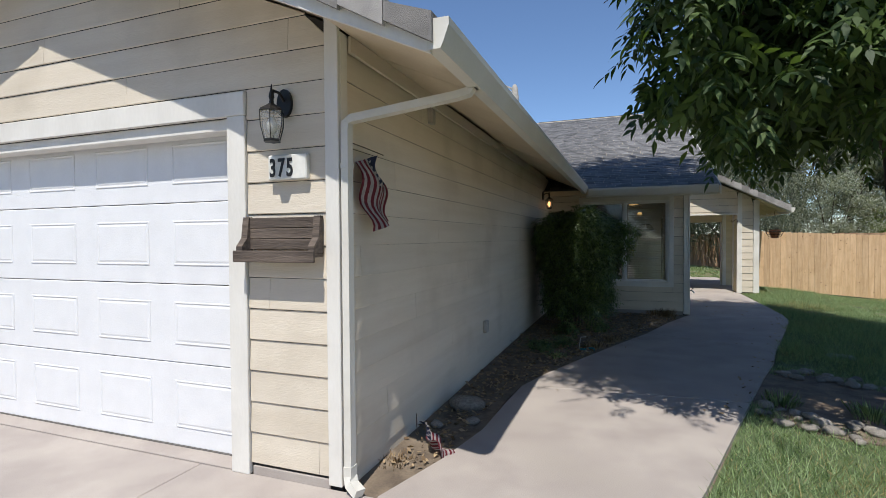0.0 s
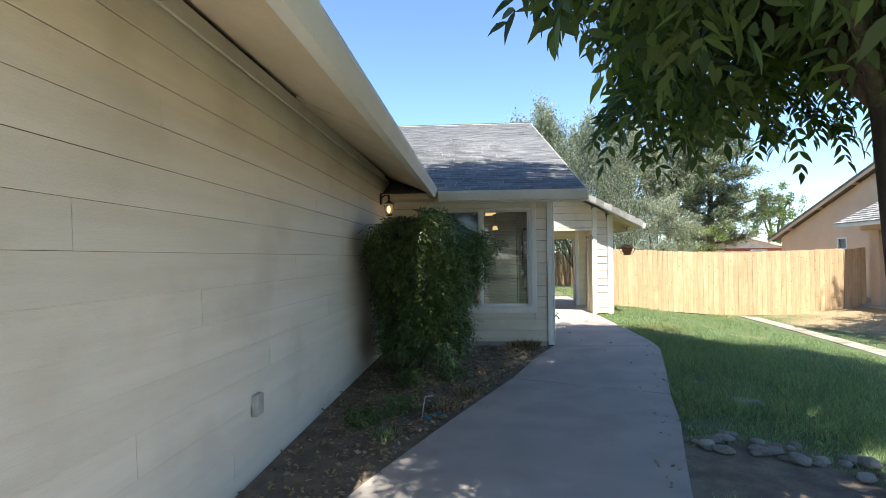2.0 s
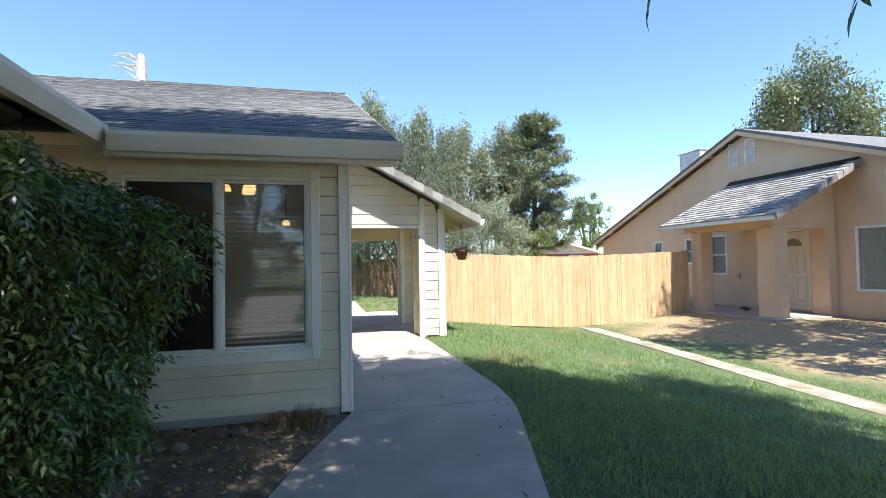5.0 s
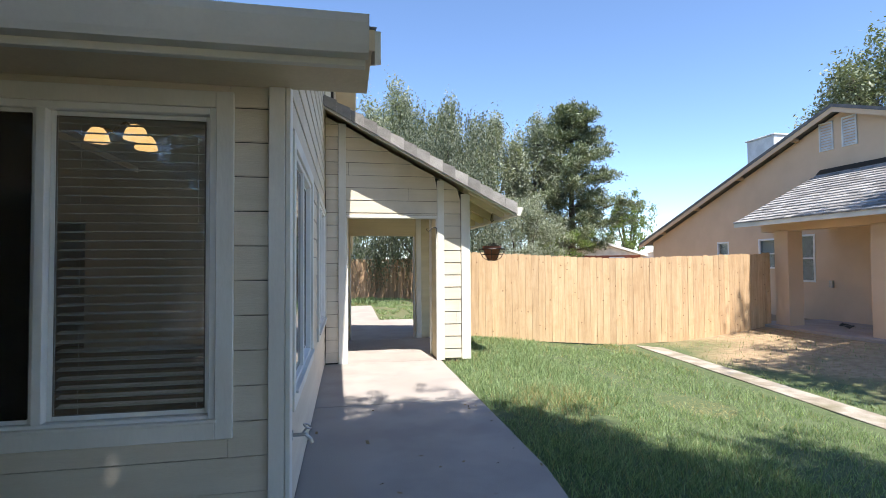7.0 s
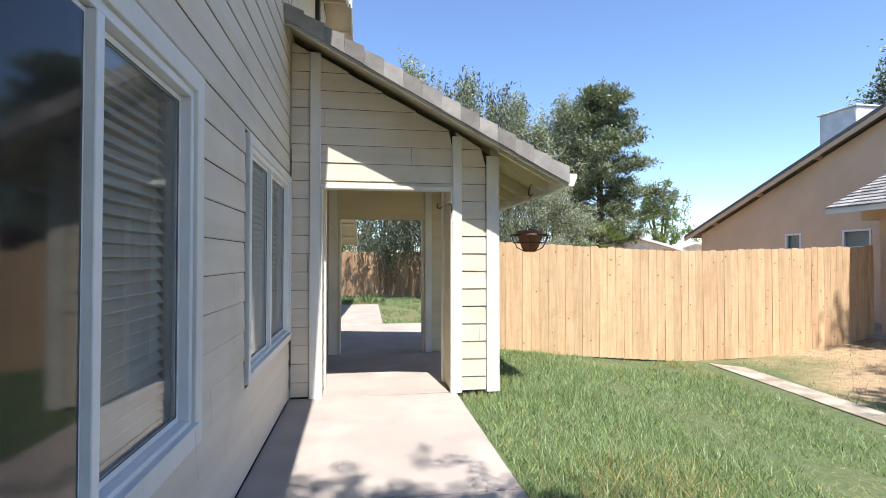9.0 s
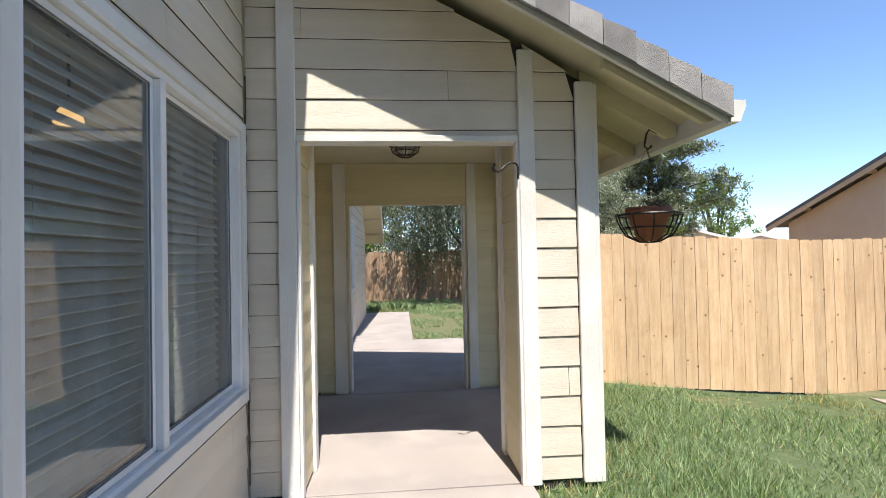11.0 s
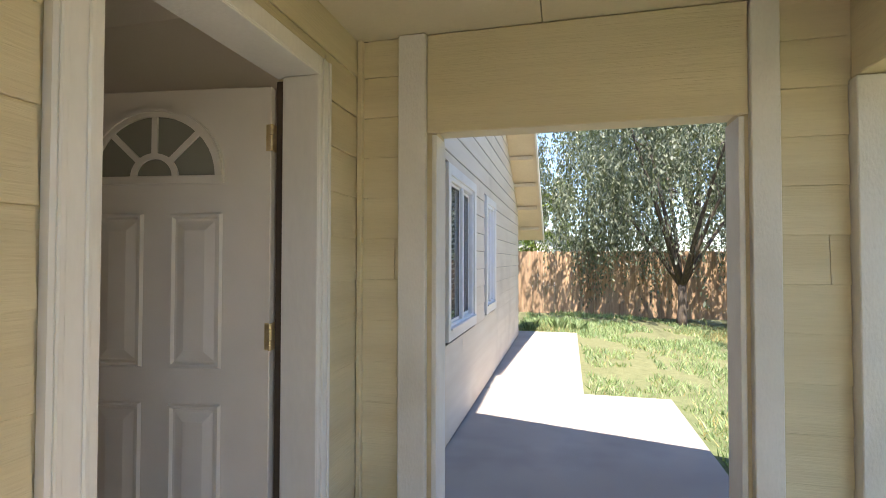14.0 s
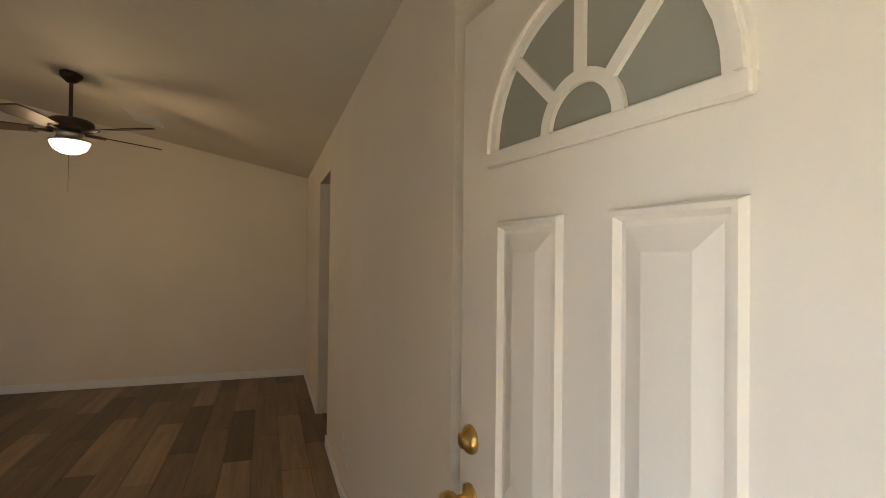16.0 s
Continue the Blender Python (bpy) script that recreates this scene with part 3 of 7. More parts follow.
tagged(link("trim_kitchen_corner", t, TRIM), kind="structure")
t = box(KX + 0.002, KX + 0.03, KY - 0.03, KY + 0.075, 0.0, 2.46, 0.004)
tagged(link("trim_kitchen_corner_return", t, TRIM), kind="structure")

LWIN = (12.73, 14.15, 0.66, 2.08)
SWIN = (15.19, 16.84, 0.65, 2.09)
DOOR = (17.86, 18.80, 0.0, 2.09)
BW1 = (20.75, 21.75, 0.85, 2.02)
BW2 = (22.55, 23.15, 0.87, 2.0)
k_side = slab_wall("wall_house_gable", "x", KX, KX - 0.13, KY + 0.13, 16.955, -0.1, lambda y: main_top(y) - UND, [LWIN, SWIN], LAP_SHADE)
lap_rows(k_side, "x", KX, 1, KY + 0.08, 16.93, 0.02, 4.4, 0.181, lambda z: EY + (z + UND - EZ) / 0.3895 if z > 2.4 else -99, POS,
         [(12.63, 14.25, 0.56, 2.18), (15.11, 16.90, 0.57, 2.17)], SIDING)
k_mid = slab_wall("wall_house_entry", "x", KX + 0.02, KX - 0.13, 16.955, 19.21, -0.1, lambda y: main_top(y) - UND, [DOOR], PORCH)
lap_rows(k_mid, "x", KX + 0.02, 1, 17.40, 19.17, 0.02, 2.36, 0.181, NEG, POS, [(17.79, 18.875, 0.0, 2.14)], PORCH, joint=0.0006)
k_rear = slab_wall("wall_house_rear_gable", "x", KX + 0.07, KX - 0.13, 19.21, 26.4, -0.1, lambda y: main_top(y) - UND, [BW1, BW2], LAP_SHADE, (RY,))
lap_rows(k_rear, "x", KX + 0.07, 1, 19.4, 26.4, 0.02, 5.4, 0.181, NEG, lambda z: RY + (RZ - UND - z) / 0.54,
         [(20.65, 21.85, 0.75, 2.12), (22.45, 23.25, 0.77, 2.1)], SIDING)
slab_wall("wall_house_back", "y", 26.4, 26.27, -9, KX + 0.07, -0.1, lambda x: main_top(26.4) - UND, [], SIDING)
slab_wall("wall_house_left", "x", -9, -8.87, 12.49, 26.4, -0.1, lambda y: main_top(y) - UND, [], SIDING, (RY,))
slab_wall("wall_house_front_left", "y", KY, KY + 0.13, -9, -5.64, -0.1, lambda x: 2.5, [], SIDING)


def roof_slab(name, axis_along, a0, a1, p, q, thick, material):
    """A sloped roof deck: from p to q in the cross plane (u, z), along the axis from a0 to a1."""
    (u0, z0), (u1, z1) = p, q
    b = prism([(u0, z0 - thick), (u1, z1 - thick), (u1, z1), (u0, z0)], a0, a1, axis_along)
    return tagged(link(name, b, material), kind="structure")


roof_slab("roof_deck_main_front", "x", -9.4, KX + 0.44, (EY, EZ), (RY, RZ), 0.09, SOFFIT)
roof_slab("roof_deck_main_rear", "x", -9.4, KX + 0.49, (RY, RZ), (27.25, RZ - 0.54 * (27.25 - RY)), 0.09, SOFFIT)
roof_slab("roof_deck_garage", "y", GY - 0.42, 15.6, (0.24, 2.46), (RIDGE_X, 2.46 + 0.46 * 3.34), 0.06, SOFFIT)
roof_slab("roof_deck_garage_left", "y", GY - 0.42, 15.6, (RIDGE_X, 2.40 + 0.46 * 3.38), (2 * RIDGE_X - 0.28, 2.40), 0.06, SOFFIT)


def shingles(roof_name, parent_at, along0, along1, p, q, axis_along, label_parts=300, tab=0.30, expo=0.145):
    """Courses of shingle tabs on a slope from p (eave) to q (ridge) in the cross plane; the first tabs are pieces, the rest one mesh."""
    (u0, z0), (u1, z1) = p, q
    run = math.hypot(u1 - u0, z1 - z0)
    du, dz = (u1 - u0) / run, (z1 - z0) / run
    nu, nz = -dz * (1 if du > 0 else -1), abs(du)
    rows = int(run / expo)
    made = 0
    verts, faces = [], []
    shared = {}
    root = tagged(new(roof_name), kind="structure", label="grey asphalt shingle roof", category="roof")
    for r in range(rows):
        s0, s1 = r * expo - 0.02, (r + 1) * expo + 0.03
        off = (r * 0.61) % 1 * tab
        k = 0
        a = along1
        widths = []
        while a > along0:
            w = tab * random.choice((0.55, 0.8, 1.0, 1.2)) if a < along1 - 0.01 else tab * (0.35 + off / tab * 0.6)
            b0 = max(a - w, along0)
            lift = random.uniform(0.006, 0.012)

            def pt(al, s, n):
                u, z = u0 + du * s + nu * n, z0 + dz * s + nz * n
                return (al, u, z) if axis_along == "x" else (u, al, z)
            q8 = [pt(b0 + 0.004, s0, 0.002), pt(a - 0.004, s0, 0.002), pt(a - 0.004, s1, 0.001), pt(b0 + 0.004, s1, 0.001),
                  pt(b0 + 0.004, s0, lift), pt(a - 0.004, s0, lift), pt(a - 0.004, s1, 0.003), pt(b0 + 0.004, s1, 0.003)]
            fs = [(4, 5, 6, 7), (0, 1, 5, 4), (1, 2, 6, 5), (2, 3, 7, 6), (3, 0, 4, 7)]
            if made < label_parts and parent_at(q8[4]):
                made += 1
                ob = mesh_from("shingle", q8, fs, SHINGLE, root)
            else:
                o = len(verts)
                verts += q8
                faces += [tuple(i + o for i in f) for f in fs]
            a = b0
    tagged(mesh_from("shingle_field", verts, faces, SHINGLE, root), kind="stuff")
    return root

# ---- porch ----
PX, PY, PR = 4.21, 16.955, 19.21


def porch_top(x):
    return 3.63 - 0.53 * (x - 2.155)


OPEN = (2.43, 3.75, -0.1, 2.07)
p_front = slab_wall("wall_porch_front", "y", PY, PY + 0.10, KX + 0.02, PX, -0.1, lambda x: porch_top(x) - 0.13, [OPEN], LAP_SHADE)
lap_rows(p_front, "y", PY, -1, KX + 0.02, 4.10, 0.02, 3.5, 0.1795, NEG, lambda z: 2.155 + (3.63 - 0.13 - z) / 0.53,
         [(2.326, 2.43, -1, 9), (3.75, 3.846, -1, 9), (2.43, 3.75, -1, 2.105)], SIDING, start=0.14)
for nm, x0, x1, z1 in (("trim_porch_left", 2.328, 2.432, 3.40), ("trim_porch_right", 3.748, 3.846, 2.62), ("trim_porch_corner", 4.104, 4.214, 2.43)):
    tagged(link(nm, box(x0, x1, PY - 0.032, PY - 0.003, 0.0, z1, 0.004), POST), kind="structure")
tagged(link("trim_porch_beam", box(2.434, 3.746, PY - 0.028, PY + 0.1, 2.06, 2.10, 0.004), POST), kind="structure")
tagged(link("trim_porch_corner_return", box(PX + 0.001, PX + 0.03, PY - 0.03, PY + 0.07, 0.0, 2.42, 0.004), POST), kind="structure")
# returns of the two front piers
pl = slab_wall("wall_pier_left", "x", 2.43, KX + 0.02, PY + 0.10, 17.395, -0.1, lambda y: 2.36, [], PORCH)
lap_rows(pl, "x", 2.43, 1, PY + 0.03, 17.302, 0.02, 2.36, 0.1795, NEG, POS, [], PORCH, start=0.14, joint=0.0012)
tagged(link("trim_pier_left", box(2.432, 2.462, 17.304, 17.402, 0.0, 2.36, 0.004), POST), kind="structure")
tagged(link("trim_opening_left", box(2.434, 2.452, PY - 0.028, PY + 0.028, 0.0, 2.058, 0.003), POST), kind="structure")
pr = slab_wall("wall_pier_right", "x", 3.75, PX, PY + 0.10, 17.46, -0.1, lambda y: 2.36, [], PORCH)
lap_rows(pr, "x", 3.75, -1, PY + 0.03, 17.40, 0.02, 2.36, 0.1795, NEG, POS, [], PORCH, start=0.14, joint=0.0012)
tagged(link("trim_pier_right", box(3.718, 3.748, 17.40, 17.50, 0.0, 2.36, 0.004), POST), kind="structure")
tagged(link("trim_opening_right", box(3.728, 3.748, PY - 0.028, PY + 0.028, 0.0, 2.058, 0.003), POST), kind="structure")
# outer face of the right pier
lap_rows(pr, "x", PX, 1, PY + 0.08, 17.46, 0.02, 2.36, 0.1795, NEG, POS, [], SIDING, start=0.14)
# rear wall of the porch
ROP = (2.52, 3.70, -0.1, 1.935)
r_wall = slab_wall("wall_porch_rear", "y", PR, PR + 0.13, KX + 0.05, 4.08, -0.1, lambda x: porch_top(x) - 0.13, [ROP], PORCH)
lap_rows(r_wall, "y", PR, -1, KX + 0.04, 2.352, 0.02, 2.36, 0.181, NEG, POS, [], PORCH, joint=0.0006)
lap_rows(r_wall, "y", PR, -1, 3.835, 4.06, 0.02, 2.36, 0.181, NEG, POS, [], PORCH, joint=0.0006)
for nm, x0, x1, y0, y1 in (("trim_rear_left", 2.354, 2.478, PR - 0.04, PR - 0.002), ("trim_rear_right", 3.735, 3.833, PR - 0.04, PR - 0.002),
                           ("trim_rear_post", 4.062, 4.185, PR - 0.06, PR + 0.08)):
    tagged(link(nm, box(x0, x1, y0, y1, 0.0, 2.36 if "post" not in nm else 2.03, 0.004), POST), kind="structure")
tagged(link("beam_rear", box(2.48, 3.733, PR - 0.02, PR - 0.003, 1.925, 2.358, 0.004), PORCH), kind="structure")
for nm, x0, x1 in (("trim_rear_jamb_left", 2.50, 2.522), ("trim_rear_jamb_right", 3.698, 3.72)):
    tagged(link(nm, box(x0, x1, PR - 0.015, PR + 0.145, 0.0, 1.92, 0.003), POST), kind="structure")
tagged(link("trim_rear_back_left", box(2.42, 2.52, PR + 0.132, PR + 0.16, 0.0, 2.0, 0.003), POST), kind="structure")
tagged(link("trim_inside_corner", box(KX + 0.03, KX + 0.052, 19.172, PR - 0.003, 0.0, 2.36, 0.003), PORCH), kind="structure")
# beam over the side opening
tagged(link("beam_side", box(4.07, 4.17, 17.46, PR - 0.003, 2.035, 2.36, 0.005), PORCH), kind="structure")
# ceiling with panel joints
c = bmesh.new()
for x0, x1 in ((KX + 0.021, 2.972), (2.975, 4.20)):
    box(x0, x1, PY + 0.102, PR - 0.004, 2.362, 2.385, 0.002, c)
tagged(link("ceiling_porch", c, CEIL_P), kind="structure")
# roof of the porch
roof_slab("roof_deck_porch", "y", 16.591, 19.80, (KX + 0.02, porch_top(KX + 0.02) - 0.01), (4.80, porch_top(4.80) - 0.01), 0.03, PORCH)
b = prism([(KX + 0.02, porch_top(KX + 0.02) - 0.135), (4.80, porch_top(4.80) - 0.135), (4.80, porch_top(4.80) - 0.012), (KX + 0.02, porch_top(KX + 0.02) - 0.012)], 16.56, 16.59, "y")
tagged(link("trim_porch_rake", b, POST), kind="structure")
b = prism([(4.80, porch_top(4.80) - 0.15), (4.83, porch_top(4.83) - 0.15), (4.83, porch_top(4.83) - 0.012), (4.80, porch_top(4.80) - 0.012)], 16.56, 19.80, "y")
tagged(link("trim_porch_fascia", b, POST), kind="structure")
# rafter tails under the eave
def rafter(y):
    b = prism([(4.16, porch_top(4.16) - 0.041), (4.79, porch_top(4.79) - 0.041), (4.79, porch_top(4.79) - 0.12), (4.73, porch_top(4.73) - 0.165), (4.16, porch_top(4.16) - 0.165)], y - 0.02, y + 0.02, "y")
    tagged(link("rafter_tail", b, PORCH), "cream painted rafter tail under the porch eave", "rafter", "porch rafters", "structure")


for y in (16.65, 17.02, 17.6, 18.2, 18.8, 19.4):
    rafter(y)
# rake shingles, each folded over the edge
def rake_caps():
    root = tagged(new("roof_porch_rake"), kind="structure", label="grey shingle caps along the porch rake", category="roof")
    x = 4.83
    while x > 2.16:
        x0, x1 = x - 0.18, x
        b = bmesh.new()
        for n0, n1, y0, y1 in ((0.004, 0.03, 16.535, 16.90), (-0.115, 0.03, 16.522, 16.54)):
            z = [porch_top(x0), porch_top(x1)]
            k = random.uniform(0.0, 0.006)
            prism([(x0 + 0.006, z[0] + n0), (x1 + 0.004, porch_top(x1 + 0.004) + n0 + k), (x1 + 0.004, porch_top(x1 + 0.004) + n1 + k + 0.022), (x0 + 0.006, z[0] + n1 - 0.004)], y0 - k - 0.004, y1, "y", b)
        part("shingle", b, CAP, root)
        x -= 0.18


rake_caps()
shingles("roof_porch", lambda p: p[1] < 18.0, 16.9, 19.80, (4.83, porch_top(4.83)), (2.16, porch_top(2.16)), "y", 120)
shingles("roof_main_front", lambda p: p[0] > 0.5, -4.5, KX + 0.45, (EY, EZ), (RY, RZ), "x", 300)
shingles("roof_main_rear", lambda p: False, -2.0, KX + 0.49, (27.25, RZ - 0.54 * (27.25 - RY)), (RY, RZ), "x", 0)
shingles("roof_garage", lambda p: p[1] < 4.6, GY - 0.43, 14.0, (0.24, 2.46), (RIDGE_X, 2.46 + 0.46 * 3.34), "y", 60)


def gutter(name, along, a0, a1, at, out, z0, z1, depth=0.12):
    """A formed metal gutter with a rolled front lip and end caps."""
    s = out
    prof = [(at, z0), (at + s * depth * 0.62, z0), (at + s * depth * 0.75, z0 + 0.03), (at + s * depth, z1 - 0.035), (at + s * depth, z1), (at + s * (depth - 0.015), z1),
            (at + s * (depth - 0.018), z1 - 0.03), (at + s * depth * 0.6, z0 + 0.02), (at + s * 0.01, z0 + 0.02), (at + s * 0.01, z1), (at, z1)]
    b = prism(prof, a0, a1, along)
    for e in (a0, a1):
        prism([prof[i] for i in (0, 1, 2, 3, 4, 10)], e - 0.002, e + 0.002, along, b)
    return tagged(link(name, b, GUTTER), kind="structure")


gutter("gutter_garage", "y", GY - 0.46, EY, 0.228, 1, 2.33, 2.465, 0.105)
gutter("gutter_kitchen", "x", 0.346, KX + 0.41, EY + 0.005, -1, 2.27, 2.415, 0.11)
tagged(link("trim_fascia_kitchen", box(0.29, KX + 0.40, EY + 0.007, EY + 0.045, 2.24, 2.385, 0.003), GUTTER), kind="structure")
tagged(link("trim_soffit_kitchen", box(GX + 0.02, KX + 0.43, EY + 0.046, KY - 0.004, 2.335, 2.355, 0.002), SOFFIT), kind="structure")
gutter("gutter_porch", "y", 16.54, 19.80, 4.832, 1, 2.08, 2.20, 0.09)
b = prism([(0.24, 2.32), (0.24, 2.45), (RIDGE_X, 2.45 + 0.46 * 3.34), (RIDGE_X, 2.30 + 0.46 * 3.34)], GY - 0.45, GY - 0.422, "y")
tagged(link("trim_garage_rake", b, TRIM), kind="structure")
b = prism([(2 * RIDGE_X - 0.28, 2.26), (2 * RIDGE_X - 0.28, 2.39), (RIDGE_X, 2.39 + 0.46 * 3.38), (RIDGE_X, 2.24 + 0.46 * 3.38)], GY - 0.45, GY - 0.422, "y")
tagged(link("trim_garage_rake_left", b, TRIM), kind="structure")
# shingle caps folded over the garage rake
def garage_caps():
    root = tagged(new("roof_garage_rake"), kind="structure", label="grey shingle caps along the garage rake", category="roof")
    x, rng = 0.26, random.Random(19)
    while x > RIDGE_X + 0.1:
        x0, k = x - 0.24, rng.uniform(0, 0.014)

        def zt(u):
            return 2.46 + 0.46 * (0.24 - u)
        b = prism([(x0 + 0.004, zt(x0) - 0.075), (x, zt(x) - 0.085 - k), (x, zt(x) + 0.03 + k), (x0 + 0.004, zt(x0) + 0.012)], GY - 0.475 - k, GY - 0.455, "y")
        prism([(x0 + 0.004, zt(x0) + 0.004), (x, zt(x) + 0.012), (x, zt(x) + 0.03 + k), (x0 + 0.004, zt(x0) + 0.016)], GY - 0.456, GY - 0.2, "y", b)
        part("shingle", b, CAP, root)
        x = x0


garage_caps()
# rakes and lookouts of the main gable
b = prism([(EY, EZ - 0.15), (RY, RZ - 0.15), (RY, RZ - 0.005), (EY, EZ - 0.005)], KX + 0.44, KX + 0.465, "x")
tagged(link("trim_main_rake_front", b, POST), kind="structure")
b = prism([(RY, RZ - 0.15), (27.25, RZ - 0.54 * 7.02 - 0.15), (27.25, RZ - 0.54 * 7.02 - 0.005), (RY, RZ - 0.005)], KX + 0.49, KX + 0.515, "x")
tagged(link("trim_main_rake_rear", b, POST), kind="structure")
for y in [12.9 + 0.61 * i for i in range(12)] + [20.7 + 0.61 * i for i in range(11)]:
    z = main_top(y) - 0.092
    x0 = KX + (0.002 if y < RY else 0.072)
    b = box(x0, KX + 0.438, y - 0.02, y + 0.02, z - 0.07, z - 0.012, 0.002)
    tagged(link("lookout", b, SOFFIT), "cream painted lookout under the gable overhang", "rafter", "gable lookouts", "structure")


# ---- windows ----
def window(name, axis, at, out, u0, u1, z0, z1, split, screen_first, label, casing=0.085):
    """A sliding window: casing, vinyl frame, fixed and sliding sash, panes."""
    w = thing(name, (((u0 + u1) / 2, at, z0) if axis == "y" else (at, (u0 + u1) / 2, z0)), label, "window", kind="structure")
    s = out
    part("casing", frame_bm(axis, at + s * 0.002, u0 - casing, u1 + casing, z0 - casing, z1 + casing, casing, s * 0.032), TRIM, w)
    part("window_frame", frame_bm(axis, at + s * 0.018, u0, u1, z0, z1, 0.035, -s * 0.07), VINYL, w)
    b = bmesh.new()
    m0, m1 = split - 0.022, split + 0.022
    d = sorted((at + s * 0.022, at - s * 0.045))
    box(m0, m1, *d, z0 + 0.036, z1 - 0.036, 0.003, b) if axis == "y" else box(*d, m0, m1, z0 + 0.036, z1 - 0.036, 0.003, b)
    part("mullion", b, VINYL, w)
    for i, (a, c) in enumerate(((u0 + 0.036, m0 - 0.001), (m1 + 0.001, u1 - 0.036))):
        dep = at - s * (0.005 if i == 0 else 0.022)
        part("sash", frame_bm(axis, dep, a, c, z0 + 0.037, z1 - 0.037, 0.026, -s * 0.02), VINYL, w)
        e = sorted((dep - s * 0.008, dep - s * 0.012))
        q = (a + 0.024, c - 0.024, z0 + 0.06, z1 - 0.06)
        b = box(q[0], q[1], *e, q[2], q[3]) if axis == "y" else box(*e, q[0], q[1], q[2], q[3])
        ob = part("pane", b, PANE, w)
        ob.visible_shadow = False
        part("gasket", frame_bm(axis, dep + s * 0.001, q[0], q[1], q[2], q[3], 0.007, -s * 0.006), SEAL, w, "dark rubber gasket")
        if (i == 0) == screen_first and screen_first is not None:
            f = sorted((dep + s * 0.006, dep + s * 0.0075))
            b = box(q[0], q[1], *f, q[2], q[3]) if axis == "y" else box(*f, q[0], q[1], q[2], q[3])
            ob = part("insect_screen", b, SCREEN, w, "dark mesh insect screen")
            ob.visible_shadow = False
    b = bmesh.new()
    e = sorted((at + s * 0.0, at + s * 0.05))
    box(u0 - 0.01, u1 + 0.01, *e, z0 + 0.001, z0 + 0.018, 0.003, b) if axis == "y" else box(*e, u0 - 0.01, u1 + 0.01, z0 + 0.001, z0 + 0.018, 0.003, b)
    part("window_sill", b, TRIM, w)
    return w


window("window_1", "y", KY, -1, *KWIN, 0.985, True, "white vinyl sliding kitchen window with a screened half")
window("window_2", "x", KX, 1, *LWIN, 13.38, True, "white vinyl sliding window on the gable side, half screened")
window("window_3", "x", KX, 1, *SWIN, 15.92, None, "white vinyl sliding window beside the porch", 0.06)
window("window_4", "x", KX + 0.07, 1, *BW1, 21.25, None, "white vinyl sliding bedroom window", 0.08)
window("window_5", "x", KX + 0.07, 1, *BW2, 22.85, None, "small white vinyl bathroom window", 0.08)


def blind(axis, at, u0, u1, z0, z1, tilt, label):
    w = thing("window_blind", ((u0 + u1) / 2, at, z1) if axis == "y" else (at, (u0 + u1) / 2, z1), label, "blind", "window blinds")
    b = box(u0, u1, at - 0.02, at + 0.02, z1 - 0.035, z1, 0.004) if axis == "y" else box(at - 0.02, at + 0.02, u0, u1, z1 - 0.035, z1, 0.004)
    part("head_rail", b, BLIND, w)
    z = z1 - 0.06
    first = None
    c, s = 0.024 * math.cos(tilt), 0.024 * math.sin(tilt)
    while z > z0 + 0.03:
        if first is None:
            b = bmesh.new()
            if axis == "y":
                prism([(at - c, z - s - 0.0028), (at, z - 0.0008), (at + c, z + s - 0.0028), (at + c, z + s + 0.0028), (at, z + 0.0026), (at - c, z - s + 0.0028)], u0, u1, "x", b)
            else:
                prism([(at - c, z - s - 0.0028), (at, z - 0.0008), (at + c, z + s - 0.0028), (at + c, z + s + 0.0028), (at, z + 0.0026), (at - c, z - s + 0.0028)], u0, u1, "y", b)
            first = part("slat", b, BLIND, w)
            zf = z
        else:
            o = first.copy()
            scene.collection.objects.link(o)
            o.location.z = z - zf
        z -= 0.0465
    b = box(u0, u1, at - 0.012, at + 0.012, z0, z0 + 0.018, 0.003) if axis == "y" else box(at - 0.012, at + 0.012, u0, u1, z0, z0 + 0.018, 0.003)
    part("bottom_rail", b, BLIND, w)
    for f in (0.12, 0.88):
        u = u0 + (u1 - u0) * f
        p = (u, at, z0) if axis == "y" else (at, u, z0)
        part("cord", tube([p, (p[0], p[1], z1 - 0.03)], 0.0012, 4), BLIND, w)


blind("y", KY + 0.10, 1.02, 1.76, 0.62, 2.19, 0.15, "white horizontal slat blind behind the kitchen window")
blind("x", KX - 0.10, 12.76, 14.12, 0.68, 2.06, -0.85, "white horizontal slat blind behind the gable window")
blind("x", KX - 0.10, 15.24, 16.77, 0.69, 2.05, -0.85, "white horizontal slat blind beside the porch")
blind("x", KX - 0.1, 20.78, 21.72, 0.88, 2.0, 0.5, "white horizontal slat blind in the bedroom window")

# ---- interior room ----
IX0, IX1, IY0, IY1, FZ = -4.02, KX - 0.132, KY + 0.132, 18.66, 0.02
WX = 1.04


def vault(y):
    return 2.39 + 0.205 * min(IY1 - y, y - IY0)


tagged(link("floor_base", box(IX0, KX + 0.0, IY0, 20.4, -0.08, FZ - 0.012), PLANK), kind="structure")
slab_wall("wall_room_side", "y", IY1, IY1 + 0.11, -1.62, WX, -0.05, lambda x: 3.3, [], INT)
slab_wall("wall_room_behind_door", "y", 18.81, 18.92, WX - 0.11, IX1, -0.05, lambda x: 3.3, [], INT)
slab_wall("wall_room_jog", "x", WX, WX - 0.11, IY1 + 0.11, 18.81, -0.05, lambda y: 3.3, [], INT)
